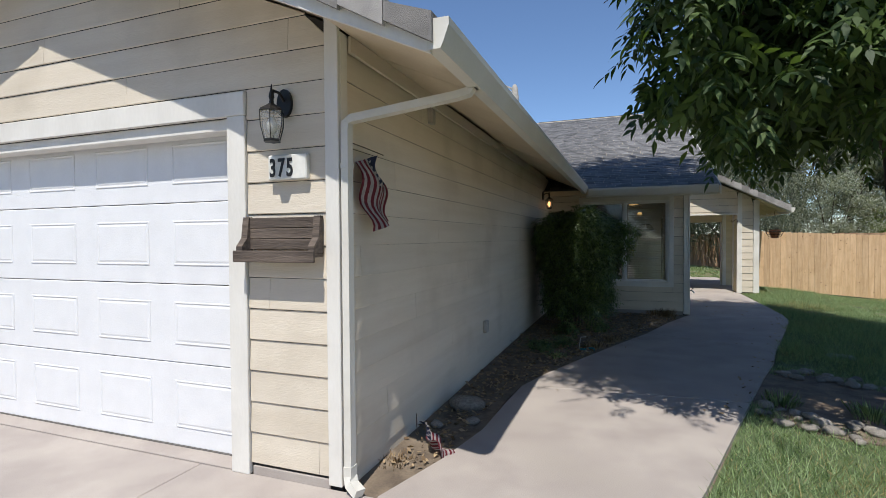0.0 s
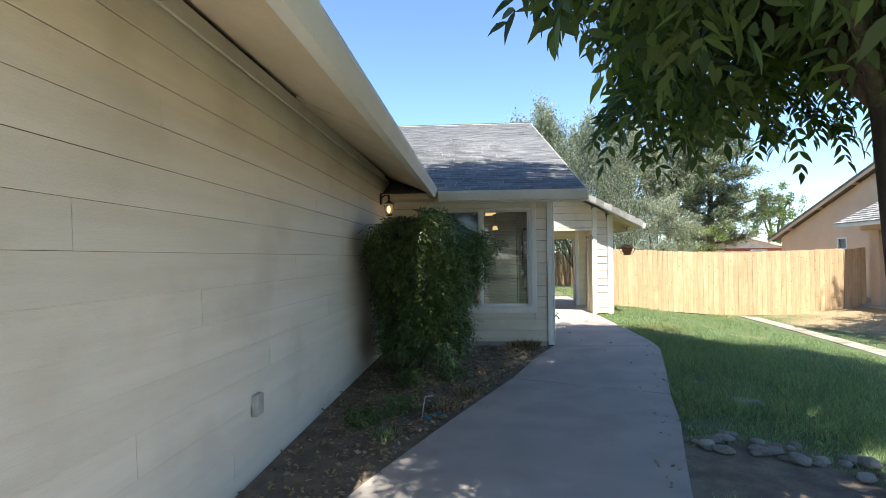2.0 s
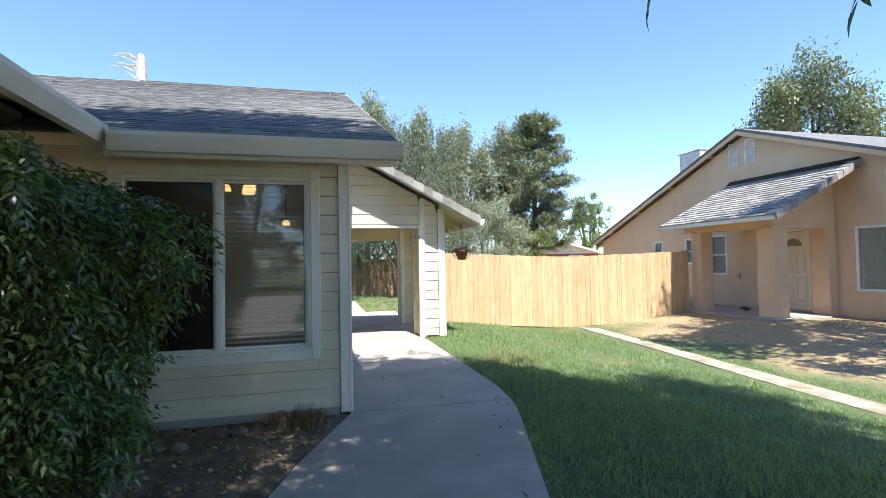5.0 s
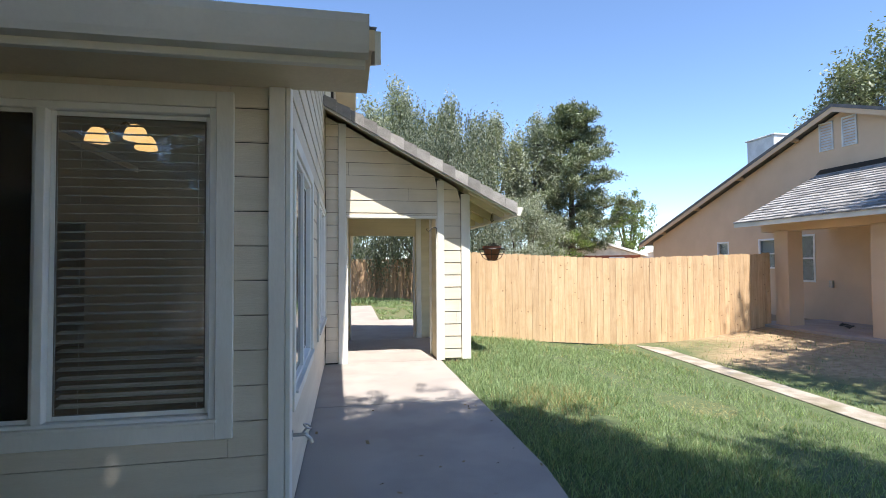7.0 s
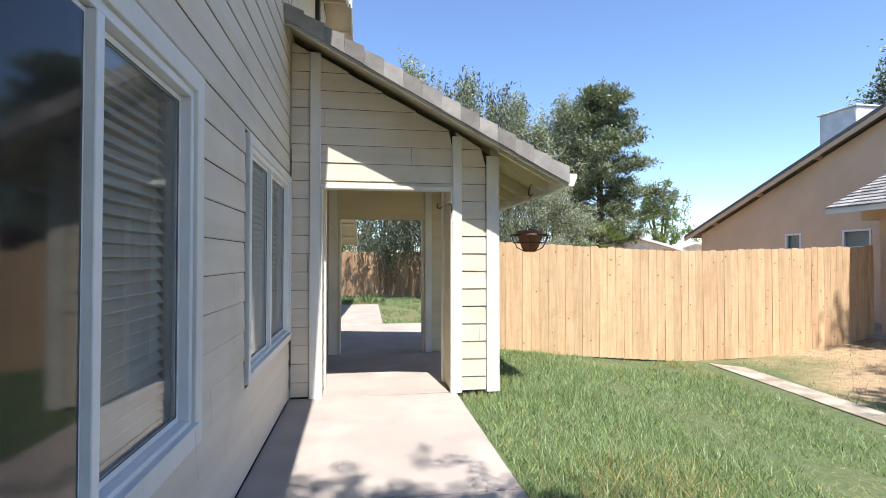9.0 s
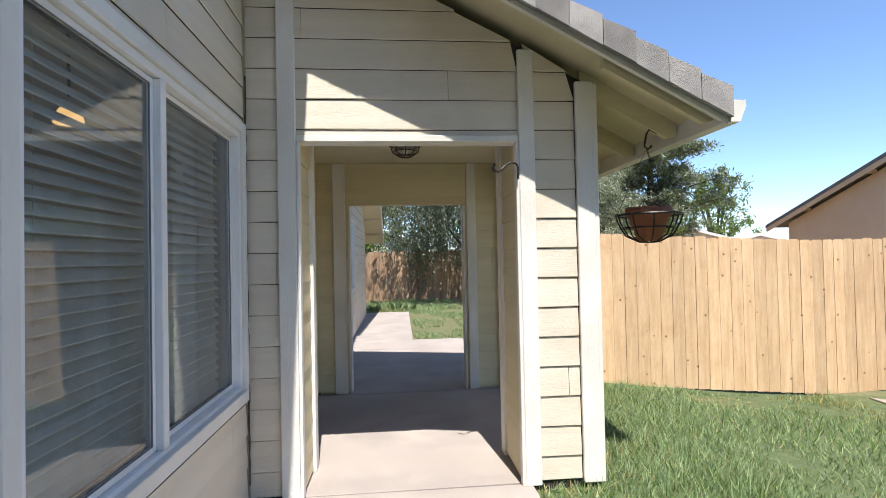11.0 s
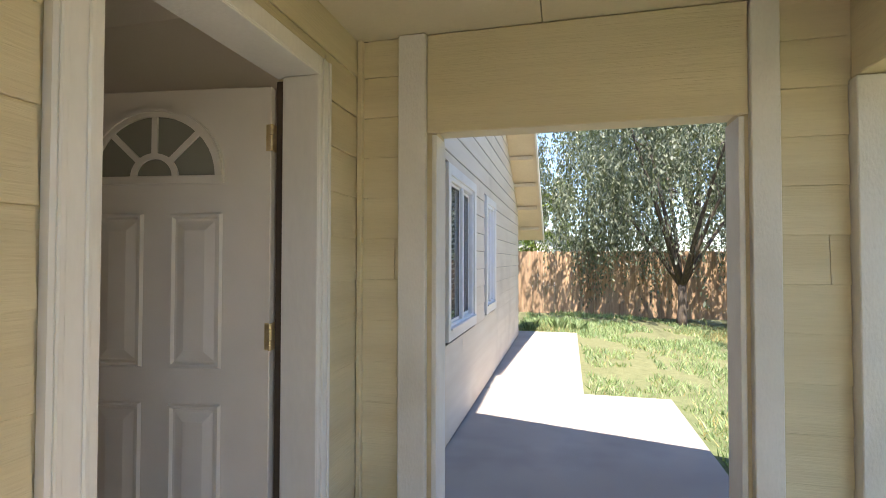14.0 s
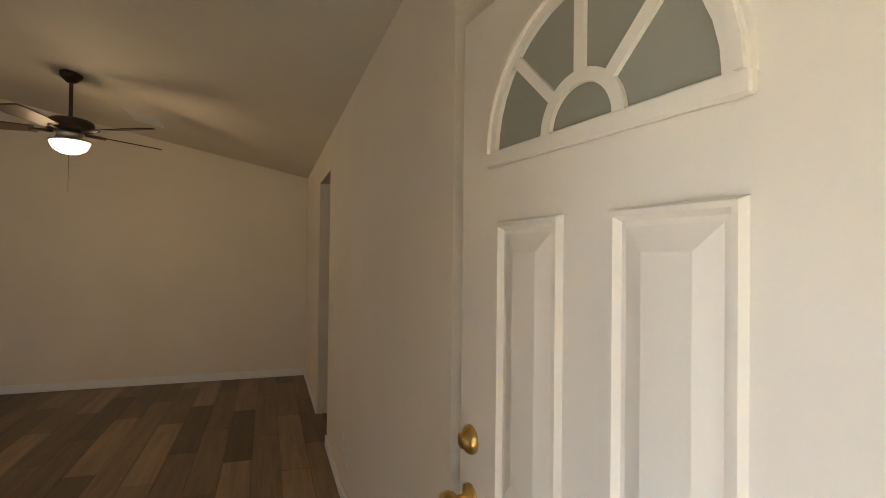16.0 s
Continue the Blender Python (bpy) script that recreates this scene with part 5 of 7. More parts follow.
def faucet():
    y, z = 12.68, 0.44
    e = thing("garden_faucet", (KX + 0.02, y, z), "old metal garden faucet on the siding", "faucet")
    part("pipe", tube([(KX + 0.0, y, z), (KX + 0.09, y, z), (KX + 0.12, y, z - 0.03), (KX + 0.125, y, z - 0.05)], 0.011, 8), STEEL, e)
    part("flange", tube([(KX + 0.015, y, z), (KX + 0.022, y, z)], 0.028, 10), STEEL, e)
    part("handle", tube([(KX + 0.075, y, z + 0.01), (KX + 0.10, y, z + 0.04)], 0.006, 6), STEEL, e)
    w = bmesh.new()
    tube([(KX + 0.10 + 0.02 * math.cos(a), y + 0.028 * math.sin(a), z + 0.045 - 0.012 * math.cos(a)) for a in [2 * math.pi * k / 12 for k in range(13)]], 0.005, 6, w)
    part("wheel", w, STEEL, e)


faucet()


def hook(name, pts, label):
    e = thing(name, pts[0], label, "hook")
    part("bar", tube(pts, 0.006, 8), DARK_METAL, e)
    part("tip", tube([pts[-1], Vector(pts[-1]) + Vector((0, 0, 0.008))], 0.008, 8), DARK_METAL, e)


def curve(p0, fn, k=18):
    return [fn(i / k) for i in range(k + 1)]


hook("plant_hook", [(3.735, PY - 0.05, 1.83), (3.735, PY - 0.05, 1.90)] +
     [(3.735 - 0.035 + 0.035 * math.cos(a), PY - 0.05, 1.90 + 0.03 * math.sin(a)) for a in [0.5, 1.0, 1.57, 2.1]] + [(3.66, PY - 0.06, 1.915), (3.63, PY - 0.07, 1.885)] +
     [(3.61 + 0.03 * math.cos(a), PY - 0.07, 1.895 + 0.025 * math.sin(a)) for a in [-1.5, -2.3, -3.1, -3.9]], "black iron s-shaped plant hook on the porch post")
HB = (4.60, 17.02)
hook("plant_hook", [(4.70, 17.02, 2.13), (4.66, 17.02, 2.14), (4.62, 17.02, 2.16)] + [(HB[0], 17.02, 2.13), (HB[0] - 0.01, 17.02, 2.08), (HB[0] - 0.015, 17.02, 2.05), (HB[0] + 0.01, 17.02, 2.035), (HB[0] + 0.03, 17.02, 2.05)],
     "black iron plant hook under the eave")


def hanging_basket():
    x, y, z = HB[0], HB[1], 1.615
    e = thing("hanging_basket", (x, y, 2.04), "black wire hanging basket holding a terracotta pot of dead plants", "hanging basket")
    b = bmesh.new()
    tube([(x + 0.2 * math.cos(a), y + 0.2 * math.sin(a), z) for a in [2 * math.pi * k / 28 for k in range(29)]], 0.008, 6, b)
    part("rim", b, DARK_METAL, e)
    part("lower_ring", tube([(x + 0.155 * math.cos(a), y + 0.155 * math.sin(a), z - 0.08) for a in [2 * math.pi * k / 28 for k in range(29)]], 0.005, 5), DARK_METAL, e)
    for k in range(10):
        a = 2 * math.pi * k / 10
        part("rib", tube([(x + r * math.cos(a), y + r * math.sin(a), z + h) for r, h in ((0.2, 0), (0.185, -0.05), (0.14, -0.13), (0.06, -0.17), (0.0, -0.175))], 0.005, 5), DARK_METAL, e)
    part("pot", lathe([(0.07, -0.165), (0.125, -0.01), (0.138, -0.008), (0.143, 0.045), (0.13, 0.045), (0.115, 0.02)], (x, y, z), 20), TERRA, e, "red terracotta pot", True)
    for k in range(3):
        a = 2 * math.pi * k / 3 + 0.4
        p, q = Vector((x + 0.2 * math.cos(a), y + 0.2 * math.sin(a), z)), Vector((x, y, 2.04))
        c = bmesh.new()
        for i in range(20):
            s, t = p.lerp(q, i / 20), p.lerp(q, (i + 0.85) / 20)
            o = Vector((0.005, 0, 0)) if i % 2 else Vector((0, 0.005, 0))
            tube([s - o, (s + t) / 2 + o * 1.2, t - o], 0.0022, 4, c)
        part("chain", c, DARK_METAL, e)
    tw = bmesh.new()
    random.seed(5)
    for _ in range(40):
        a, r = random.uniform(0, 6.28), random.uniform(0, 0.13)
        s = Vector((x + r * math.cos(a), y + r * math.sin(a), z + 0.05))
        tube([s, s + Vector((random.uniform(-0.05, 0.05), random.uniform(-0.05, 0.05), random.uniform(0.01, 0.06)))], 0.002, 4, tw)
    part("dead_stems", tw, BARK, e)


hanging_basket()

# dark uneven streak in the siding corner beside the porch
random.seed(11)
v = bmesh.new()
pts = [(KX + 0.022, 16.935 + random.uniform(-0.012, 0.006), 0.1 + 0.06 * i) for i in range(40)]
tube(pts, 0.006, 5, v, [random.uniform(0.002, 0.008) for _ in pts])
tagged(link("caulk_streak", v, BARK), "dark uneven streak in the siding corner", "crack", kind="structure")


# ---- room details ----
def wall_plate(name, x, z, w, h, label, slots):
    e = thing(name, (x, IY1, z), label, name.split("_")[-1] if "switch" in name else "outlet")
    part("plate", box(x - w / 2, x + w / 2, IY1 - 0.006, IY1 - 0.001, z - h / 2, z + h / 2, 0.002), VINYL, e)
    for dz in slots:
        part("socket", box(x - 0.012, x + 0.012, IY1 - 0.009, IY1 - 0.0062, z + dz - 0.012, z + dz + 0.012, 0.001), SIGN, e)


wall_plate("light_switch", -1.45, 1.08, 0.075, 0.115, "white light switch on the side wall", (0.0,))
wall_plate("power_outlet", -0.62, 0.33, 0.075, 0.115, "white power outlet near the baseboard", (-0.022, 0.022))
wall_plate("power_outlet", -0.75, 0.37, 0.06, 0.1, "white cable outlet near the baseboard", (0.0,))
vt = thing("ceiling_vent", (-3.0, 17.2, vault(17.2)), "white ceiling air vent", "vent")
for i in range(6):
    y = 17.05 + 0.03 * i
    part("slat", box(-3.2, -2.85, y, y + 0.018, vault(y) - 0.01, vault(y) - 0.002, 0.001), VINYL, vt)
part("vent_frame", prism([(17.0, vault(17.0) - 0.004), (17.26, vault(17.26) - 0.004), (17.26, vault(17.26) - 0.001), (17.0, vault(17.0) - 0.001)], -3.24, -2.81, "x"), VINYL, vt)


# ---- fences ----
def fence(name, pts, board_w, mat_, label, seed, far_side, lean=0.0):
    """A board fence along pts (x, y, bottom z, top z); rails and posts on one side."""
    random.seed(seed)
    e = thing(name, (pts[0][0], pts[0][1], pts[0][2]), label, "fence")
    for (x0, y0, b0, t0), (x1, y1, b1, t1) in zip(pts, pts[1:]):
        L = math.hypot(x1 - x0, y1 - y0)
        ux, uy = (x1 - x0) / L, (y1 - y0) / L
        nx, ny = -uy * far_side, ux * far_side
        k = int(L / board_w)
        for i in range(k):
            s0, s1 = i * L / k + 0.002, (i + 1) * L / k - 0.002
            f = (i + 0.5) / k
            zb, zt = b0 + (b1 - b0) * f, t0 + (t1 - t0) * f + random.uniform(-0.012, 0.012)
            d = random.uniform(-0.003, 0.003)
            ear = 0.022
            prof = [(s0, zb), (s1, zb), (s1, zt - ear), (s1 - ear, zt), (s0 + ear, zt), (s0, zt - ear)]
            b = bmesh.new()
            lo = [b.verts.new((x0 + ux * s + nx * d, y0 + uy * s + ny * d, z)) for s, z in prof]
            hi = [b.verts.new((x0 + ux * s + nx * (d + 0.016), y0 + uy * s + ny * (d + 0.016), z)) for s, z in prof]
            b.faces.new(lo), b.faces.new(hi[::-1])
            for j in range(6):
                b.faces.new((lo[j], lo[(j + 1) % 6], hi[(j + 1) % 6], hi[j]))
            part("board", b, mat_, e)
        for h in (0.18, 0.55, 0.88):
            za, zb = b0 + (t0 - b0) * h, b1 + (t1 - b1) * h
            b = bmesh.new()
            c = [((x0 + nx * w, y0 + ny * w, za + dz), (x1 + nx * w, y1 + ny * w, zb + dz)) for w, dz in ((0.022, 0), (0.06, 0), (0.06, 0.08), (0.022, 0.08))]
            vs = [[b.verts.new(p) for p in q] for q in c]
            for j in range(4):
                b.faces.new((vs[j][0], vs[(j + 1) % 4][0], vs[(j + 1) % 4][1], vs[j][1]))
            b.faces.new([q[0] for q in vs]), b.faces.new([q[1] for q in vs][::-1])
            part("rail", b, mat_, e)
        m = max(1, round(L / 2.4))
        for i in range(m + 1):
            f = i / m
            cx, cy = x0 + (x1 - x0) * f + nx * 0.105, y0 + (y1 - y0) * f + ny * 0.105
            part("post", box(cx - 0.042, cx + 0.042, cy - 0.042, cy + 0.042, b0 + (b1 - b0) * f - 0.05, t0 + (t1 - t0) * f - 0.04, 0.004), mat_, e)
    return e


fence("board_fence", [(3.95, 19.72, -0.05, 1.68), (8.06, 19.52, -0.34, 1.485), (11.52, 19.72, -0.33, 1.58)], 0.138, FENCE, "new honey-coloured cedar board fence across the side yard", 3, 1)
fence("board_gate", [(11.545, 19.745, -0.33, 1.57), (12.28, 19.93, -0.2, 1.61)], 0.14, FENCE, "cedar board fence return in shade beside the tan house", 4, 1)
fence("back_fence", [(-4.0, 30.8, -0.1, 1.62), (5.4, 30.9, -0.1, 1.62), (16.0, 30.6, -0.1, 1.62)], 0.145, FENCE_OLD, "weathered brown board fence at the back of the yard", 6, 1)

# ---- neighbouring house ----
def neighbour_house():
    X, RYN, TOP, SL = 14.2, 19.72, 5.17, 0.372
    e = thing("neighbour_house", (X, RYN, -0.1), "tan stucco house with a gabled roof and a small shingled porch", "house")

    def top(y):
        return TOP - 0.12 - SL * abs(y - RYN)
    holes = [(20.51, 21.18, 0.86, 2.10), (17.86, 18.76, 0.0, 2.07), (14.4, 16.68, 0.55, 2.06), (23.45, 23.95, 1.2, 2.03), (21.6, 22.3, 1.2, 2.05)]
    w = slab_wall("wall", "x", X, X + 0.2, 11.6, 27.4, -0.3, lambda y: top(y) - 0.02, holes, STUCCO, (RYN,))
    del w["kind"]
    w.parent = e
    w.matrix_parent_inverse = Matrix.Translation(e.location).inverted()
    part("side_wall", box(X + 0.2, X + 12, 27.2, 27.4, -0.3, 2.2), STUCCO, e)
    part("side_wall", box(X + 0.2, X + 12, 11.6, 11.8, -0.3, 2.0), STUCCO, e)
    part("back_wall", box(X + 12, X + 12.2, 11.6, 27.4, -0.3, 2.0), STUCCO, e)
    for s in (1, -1):
        o = [(RYN, TOP - 0.05), (RYN + s * 8.2, TOP - 0.05 - SL * 8.2), (RYN + s * 8.2, TOP + 0.03 - SL * 8.2), (RYN, TOP + 0.03)]
        part("roof", prism(o, X - 0.30, X + 12.5, "x"), SHINGLE, e)
        o = [(RYN, TOP - 0.17), (RYN + s * 8.2, TOP - 0.17 - SL * 8.2), (RYN + s * 8.2, TOP - 0.052 - SL * 8.2), (RYN, TOP - 0.052)]
        part("rake_board", prism(o, X - 0.28, X - 0.25, "x"), STUCCO, e)
        for k in range(4):
            u = RYN + s * (1.2 + 1.9 * k)
            z = TOP - 0.055 - SL * abs(u - RYN)
            part("lookout", box(X - 0.25, X - 0.002, u - 0.03, u + 0.03, z - 0.11, z - 0.02), STUCCO, e)
    for y0, y1 in ((19.93, 20.30), (19.34, 19.71)):
        v = part("gable_vent", frame_bm("x", X - 0.001, y0, y1, 4.15, 4.86, 0.035, -0.03), WHITEWALL, e, "white louvred gable vent")
        for i in range(9):
            z = 4.20 + 0.068 * i
            part("louvre", prism([(X - 0.028, z), (X - 0.004, z + 0.05), (X - 0.001, z + 0.05), (X - 0.02, z)], y0 + 0.035, y1 - 0.035, "y"), WHITEWALL, v)
    for y0, y1, z0, z1 in holes:
        if z0 == 0.0:
            d = box(X + 0.05, X + 0.1, y0 + 0.03, y1 - 0.03, 0.02, z1 - 0.03, 0.004)
            for u0, u1 in ((y0 + 0.12, y0 + 0.4), (y1 - 0.4, y1 - 0.12)):
                for a, c in ((0.2, 0.85), (0.95, 1.5)):
                    raised_panel(d, "x", X + 0.0496, -1, u0, u1, a, c, 0.02, 0.01, 0.016)
            door = part("door", d, DOORP, e, "white panelled front door")
            part("door_frame", frame_bm("x", X - 0.01, y0 - 0.06, y1 + 0.06, -0.02, z1 + 0.06, 0.08, 0.05), TRIM, e)
            cy = (y0 + y1) / 2
            part("fanlight", prism([(cy + 0.24 * math.cos(math.pi * i / 12), 1.66 + 0.2 * math.sin(math.pi * i / 12)) for i in range(13)], X + 0.044, X + 0.0485, "x"), FROST, door)
            continue
        wn_ = part("window", frame_bm("x", X - 0.012, y0, y1, z0, z1, 0.05, 0.07), VINYL, e)
        part("pane", box(X + 0.03, X + 0.036, y0 + 0.05, y1 - 0.05, z0 + 0.05, z1 - 0.05), PANE, wn_)
        if y1 - y0 > 1:
            for m in (0.33, 0.68):
                part("mullion", box(X - 0.008, X + 0.05, y0 + (y1 - y0) * m - 0.025, y0 + (y1 - y0) * m + 0.025, z0 + 0.05, z1 - 0.05, 0.003), VINYL, wn_)
        else:
            part("mullion", box(X - 0.008, X + 0.05, y0 + 0.05, y1 - 0.05, (z0 + z1) / 2 - 0.02, (z0 + z1) / 2 + 0.02, 0.003), VINYL, wn_)
        part("blind", box(X + 0.1, X + 0.11, y0 + 0.02, y1 - 0.02, z0 + 0.02, z1 - 0.02), BLIND, wn_)
    part("inner_wall", box(X + 0.9, X + 1.0, 11.8, 27.2, -0.3, 2.0), STUCCO, e)
    # porch: shed roof on piers
    P0, P1, EX = 16.5, 20.3, 11.68
    rise = (3.61 - 2.34) / (X - EX)
    o = [(EX, 2.27), (X - 0.002, 3.54), (X - 0.002, 3.60), (EX, 2.33)]
    part("porch_roof", prism(o, P0, P1, "y"), STUCCO, e)
    part("flashing", prism([(X - 0.16, 3.56), (X - 0.003, 3.64), (X - 0.003, 3.70), (X - 0.012, 3.70)], P0, P1, "y"), DARK_METAL, e, "dark metal flashing")
    part("porch_fascia", box(EX - 0.03, EX - 0.001, P0, P1, 2.22, 2.325, 0.003), TRIM, e)
    rng = random.Random(77)
    courses = 17
    for i in range(courses):
        xa, xb = EX - 0.05 + (X - EX) * i / courses, EX + 0.02 + (X - EX) * (i + 1) / courses
        y = P0 + 0.02 + rng.uniform(0.05, 0.3)
        first = True
        while y < P1:
            y0 = P0 + 0.0 if first else y
            y1 = min(y if first else y + rng.uniform(0.2, 0.34), P1)
            first = False
            if y1 - y0 > 0.03:
                k = rng.uniform(0, 0.008)
                za, zb = 2.345 + rise * (xa - EX), 2.335 + rise * (xb - EX)
                part("shingle", prism([(xa, za - 0.005), (min(xb, X - 0.003), zb - 0.005), (min(xb, X - 0.003), zb + 0.004), (xa, za + 0.022 + k)], y0 + 0.005, y1 - 0.005, "y"), CAP, e)
            y = y1
    for i in range(13):
        f0, f1 = i / 13, (i + 1) / 13
        xa, xb = EX - 0.04 + (X - EX) * f0, EX - 0.04 + (X - EX) * f1
        za, zb = 2.36 + rise * (xa - EX), 2.36 + rise * (xb - EX)
        b = prism([(xa - 0.02, za + 0.0), (xb, zb), (xb, zb + 0.03), (xa - 0.02, za + 0.05)], P0 - 0.06, P0 + 0.16, "y")
        prism([(xa - 0.02, za - 0.13), (xb, zb - 0.13), (xb, zb + 0.03), (xa - 0.02, za + 0.05)], P0 - 0.085, P0 - 0.06, "y", b)
        part("edge_tile", b, CAP, e)
    o = [(12.32, 2.06), (X - 0.002, 2.06), (X - 0.002, 3.5), (12.32, 2.56)]
    part("porch_gable", prism(o, 17.15, 17.3, "y"), STUCCO, e)
    part("porch_beam", box(12.32, 12.68, 17.3, P1 - 0.1, 2.10, 2.34), STUCCO, e)
    for y0, y1 in ((17.13, 17.62), (19.45, 19.82)):
        part("pier", box(12.3, 12.71, y0, y1, -0.3, 2.12, 0.012), STUCCO, e)
    part("pier", box(13.95, X - 0.002, 17.13, 17.6, -0.3, 2.12, 0.012), STUCCO, e)
    part("porch_slab", box(12.05, X - 0.002, 16.9, 20.4, -0.4, -0.06, 0.01), CONCRETE, e)
    part("porch_ceiling", box(12.68, X - 0.002, 17.3, P1 - 0.1, 2.24, 2.27), STUCCO, e)
    part("wall_box", box(X - 0.06, X - 0.001, 20.02, 20.12, 0.75, 0.92, 0.004), VENTP, e, "grey electrical box")
    cb = part("cooler", box(16.0, 17.0, 23.5, 24.62, 3.4, 5.5, 0.02), WHITEWALL, e, "pale metal rooftop cooler box")
    part("cooler_top", box(15.96, 17.04, 23.46, 24.66, 5.502, 5.55, 0.01), WHITEWALL, cb)
    hose = thing("garden_hose", (13.2, 18.9, -0.06), "dark garden hose heaped on the porch slab", "hose")
    part("coil", tube([(13.2 + (0.10 + 0.012 * i) * math.cos(0.8 * i), 18.9 + (0.12 + 0.014 * i) * math.sin(0.9 * i), -0.04 + 0.035 * abs(math.sin(1.3 * i))) for i in range(17)], 0.013, 6), HOSE, hose)


neighbour_house()


def far_house(x, y, w, d, h, rot, wall_m, label):
    e = thing("far_house", (0, 0, 0), label, "house")
    part("wall", box(-w / 2, w / 2, -d / 2, d / 2, -0.5, h), wall_m, e)
    o = [(-w / 2 - 0.4, h - 0.1), (0, h + w * 0.16), (w / 2 + 0.4, h - 0.1), (w / 2 + 0.4, h + 0.05), (0, h + w * 0.16 + 0.15), (-w / 2 - 0.4, h + 0.05)]
    part("roof", prism(o, -d / 2 - 0.4, d / 2 + 0.4, "y"), WHITEWALL, e, "pale roof")
    gb = prism([(-w / 2, h), (w / 2, h), (0, h + w * 0.16)], -d / 2 - 0.02, -d / 2 + 0.1, "y")
    part("gable", gb, WHITEWALL, e)
    for k in (-0.25, 0.22):
        wn_ = part("window", frame_bm("y", -d / 2 - 0.001, k * w - 0.5, k * w + 0.5, 0.9, 2.0, 0.08, -0.05), WHITEWALL, e)
        part("pane", box(k * w - 0.42, k * w + 0.42, -d / 2 - 0.02, -d / 2 - 0.01, 0.98, 1.92), FROST, wn_)
    e.matrix_basis = pose(x, y, -0.2, 0, 0, rot)


far_house(20.4, 44.5, 5.5, 7, 2.1, -20, BRICKRED, "small brick house with a white gable beyond the fence")
far_house(1.0, 47.0, 7.0, 5, 2.2, 10, WHITEWALL, "white outbuilding beyond the back fence")
far_house(25.5, 44.0, 5.0, 6, 1.7, -30, STUCCO, "tan house beyond the fence")


# ---- plants ----
def quads(name, V, F, material, parent):
    me = bpy.data.meshes.new(name)
    nv, nf, k = len(V), len(F), F.shape[1]
    me.vertices.add(nv)
    me.vertices.foreach_set("co", V.astype(np.float32).ravel())
    me.loops.add(nf * k)
    me.loops.foreach_set("vertex_index", F.astype(np.int32).ravel())
    me.polygons.add(nf)
    me.polygons.foreach_set("loop_start", np.arange(0, nf * k, k, dtype=np.int32))
    me.update(calc_edges=True)
    me.validate()
    me.materials.append(material)
    ob = new(name, me)
    ob.parent = parent
    if parent is not None:
        ob.matrix_parent_inverse = Matrix.Translation(parent.location).inverted()
    return ob


def turns(rng, k, droop0, droop1):
    """Random frames: forward, side and up rows for k sprays."""
    yaw = rng.uniform(0, 2 * np.pi, k)
    pit = -rng.uniform(droop0, droop1, k)
    f = np.stack([np.cos(yaw) * np.cos(pit), np.sin(yaw) * np.cos(pit), np.sin(pit)], 1)
    s = np.stack([-np.sin(yaw), np.cos(yaw), 0 * yaw], 1)
    roll = rng.normal(0, 0.5, k)
    u = np.cross(f, s)
    s2 = s * np.cos(roll)[:, None] + u * np.sin(roll)[:, None]
    return f, s2, np.cross(f, s2)


def sprays(rng, P, length, pairs, leaf_l, leaf_w, droop=(0.1, 1.2), lance=False):
    """Compound leaves at points P: pairs of pointed leaflets along a drooping stalk, with one at the tip."""
    k = len(P)
    f, s, u = turns(rng, k, *droop)
    L = length * rng.uniform(0.7, 1.25, k)
    V, F = [], []
    n = 0
    items = [((i + 1) / (pairs + 0.6), sd) for i in range(pairs) for sd in (-1, 1)] + [(1.0, 0)]
    for frac, sd in items:
        base = P + f * (L * frac)[:, None] - np.array([0, 0, 1.0]) * (L * frac ** 2 * 0.25)[:, None]
        d = f * (0.55 if sd else 1.0) + s * sd * 0.85 + rng.normal(0, 0.18, (k, 3)) - np.array([0, 0, 0.35])
        d /= np.linalg.norm(d, axis=1)[:, None]
        w = np.cross(d, u)
        w /= np.linalg.norm(w, axis=1)[:, None] + 1e-9
        ll = leaf_l * rng.uniform(0.75, 1.2, k)[:, None]
        ww = leaf_w * rng.uniform(0.8, 1.2, k)[:, None]
        up = np.cross(w, d)
        q = np.stack([base, base + d * ll * 0.42 + w * ww * 0.5 + up * ww * 0.15, base + d * ll - up * ll * 0.08, base + d * ll * 0.42 - w * ww * 0.5 + up * ww * 0.15], 1)
        if lance:
            # narrow base, belly below the middle, drawn-out tip that curls down
            def at(t, sd_, lift):
                return base + d * ll * t + w * ww * sd_ + up * ww * lift
            q = np.stack([base, at(0.18, 0.34, 0.06), at(0.42, 0.5, 0.14), at(0.72, 0.27, 0.02), at(1.0, 0.0, -0.3), at(0.72, -0.27, 0.02), at(0.42, -0.5, 0.14), at(0.18, -0.34, 0.06)], 1)
        m = q.shape[1]
        V.append(q.reshape(-1, 3))
        F.append(np.arange(m * k).reshape(-1, m) + n)
        n += m * k
    return np.concatenate(V), np.concatenate(F)


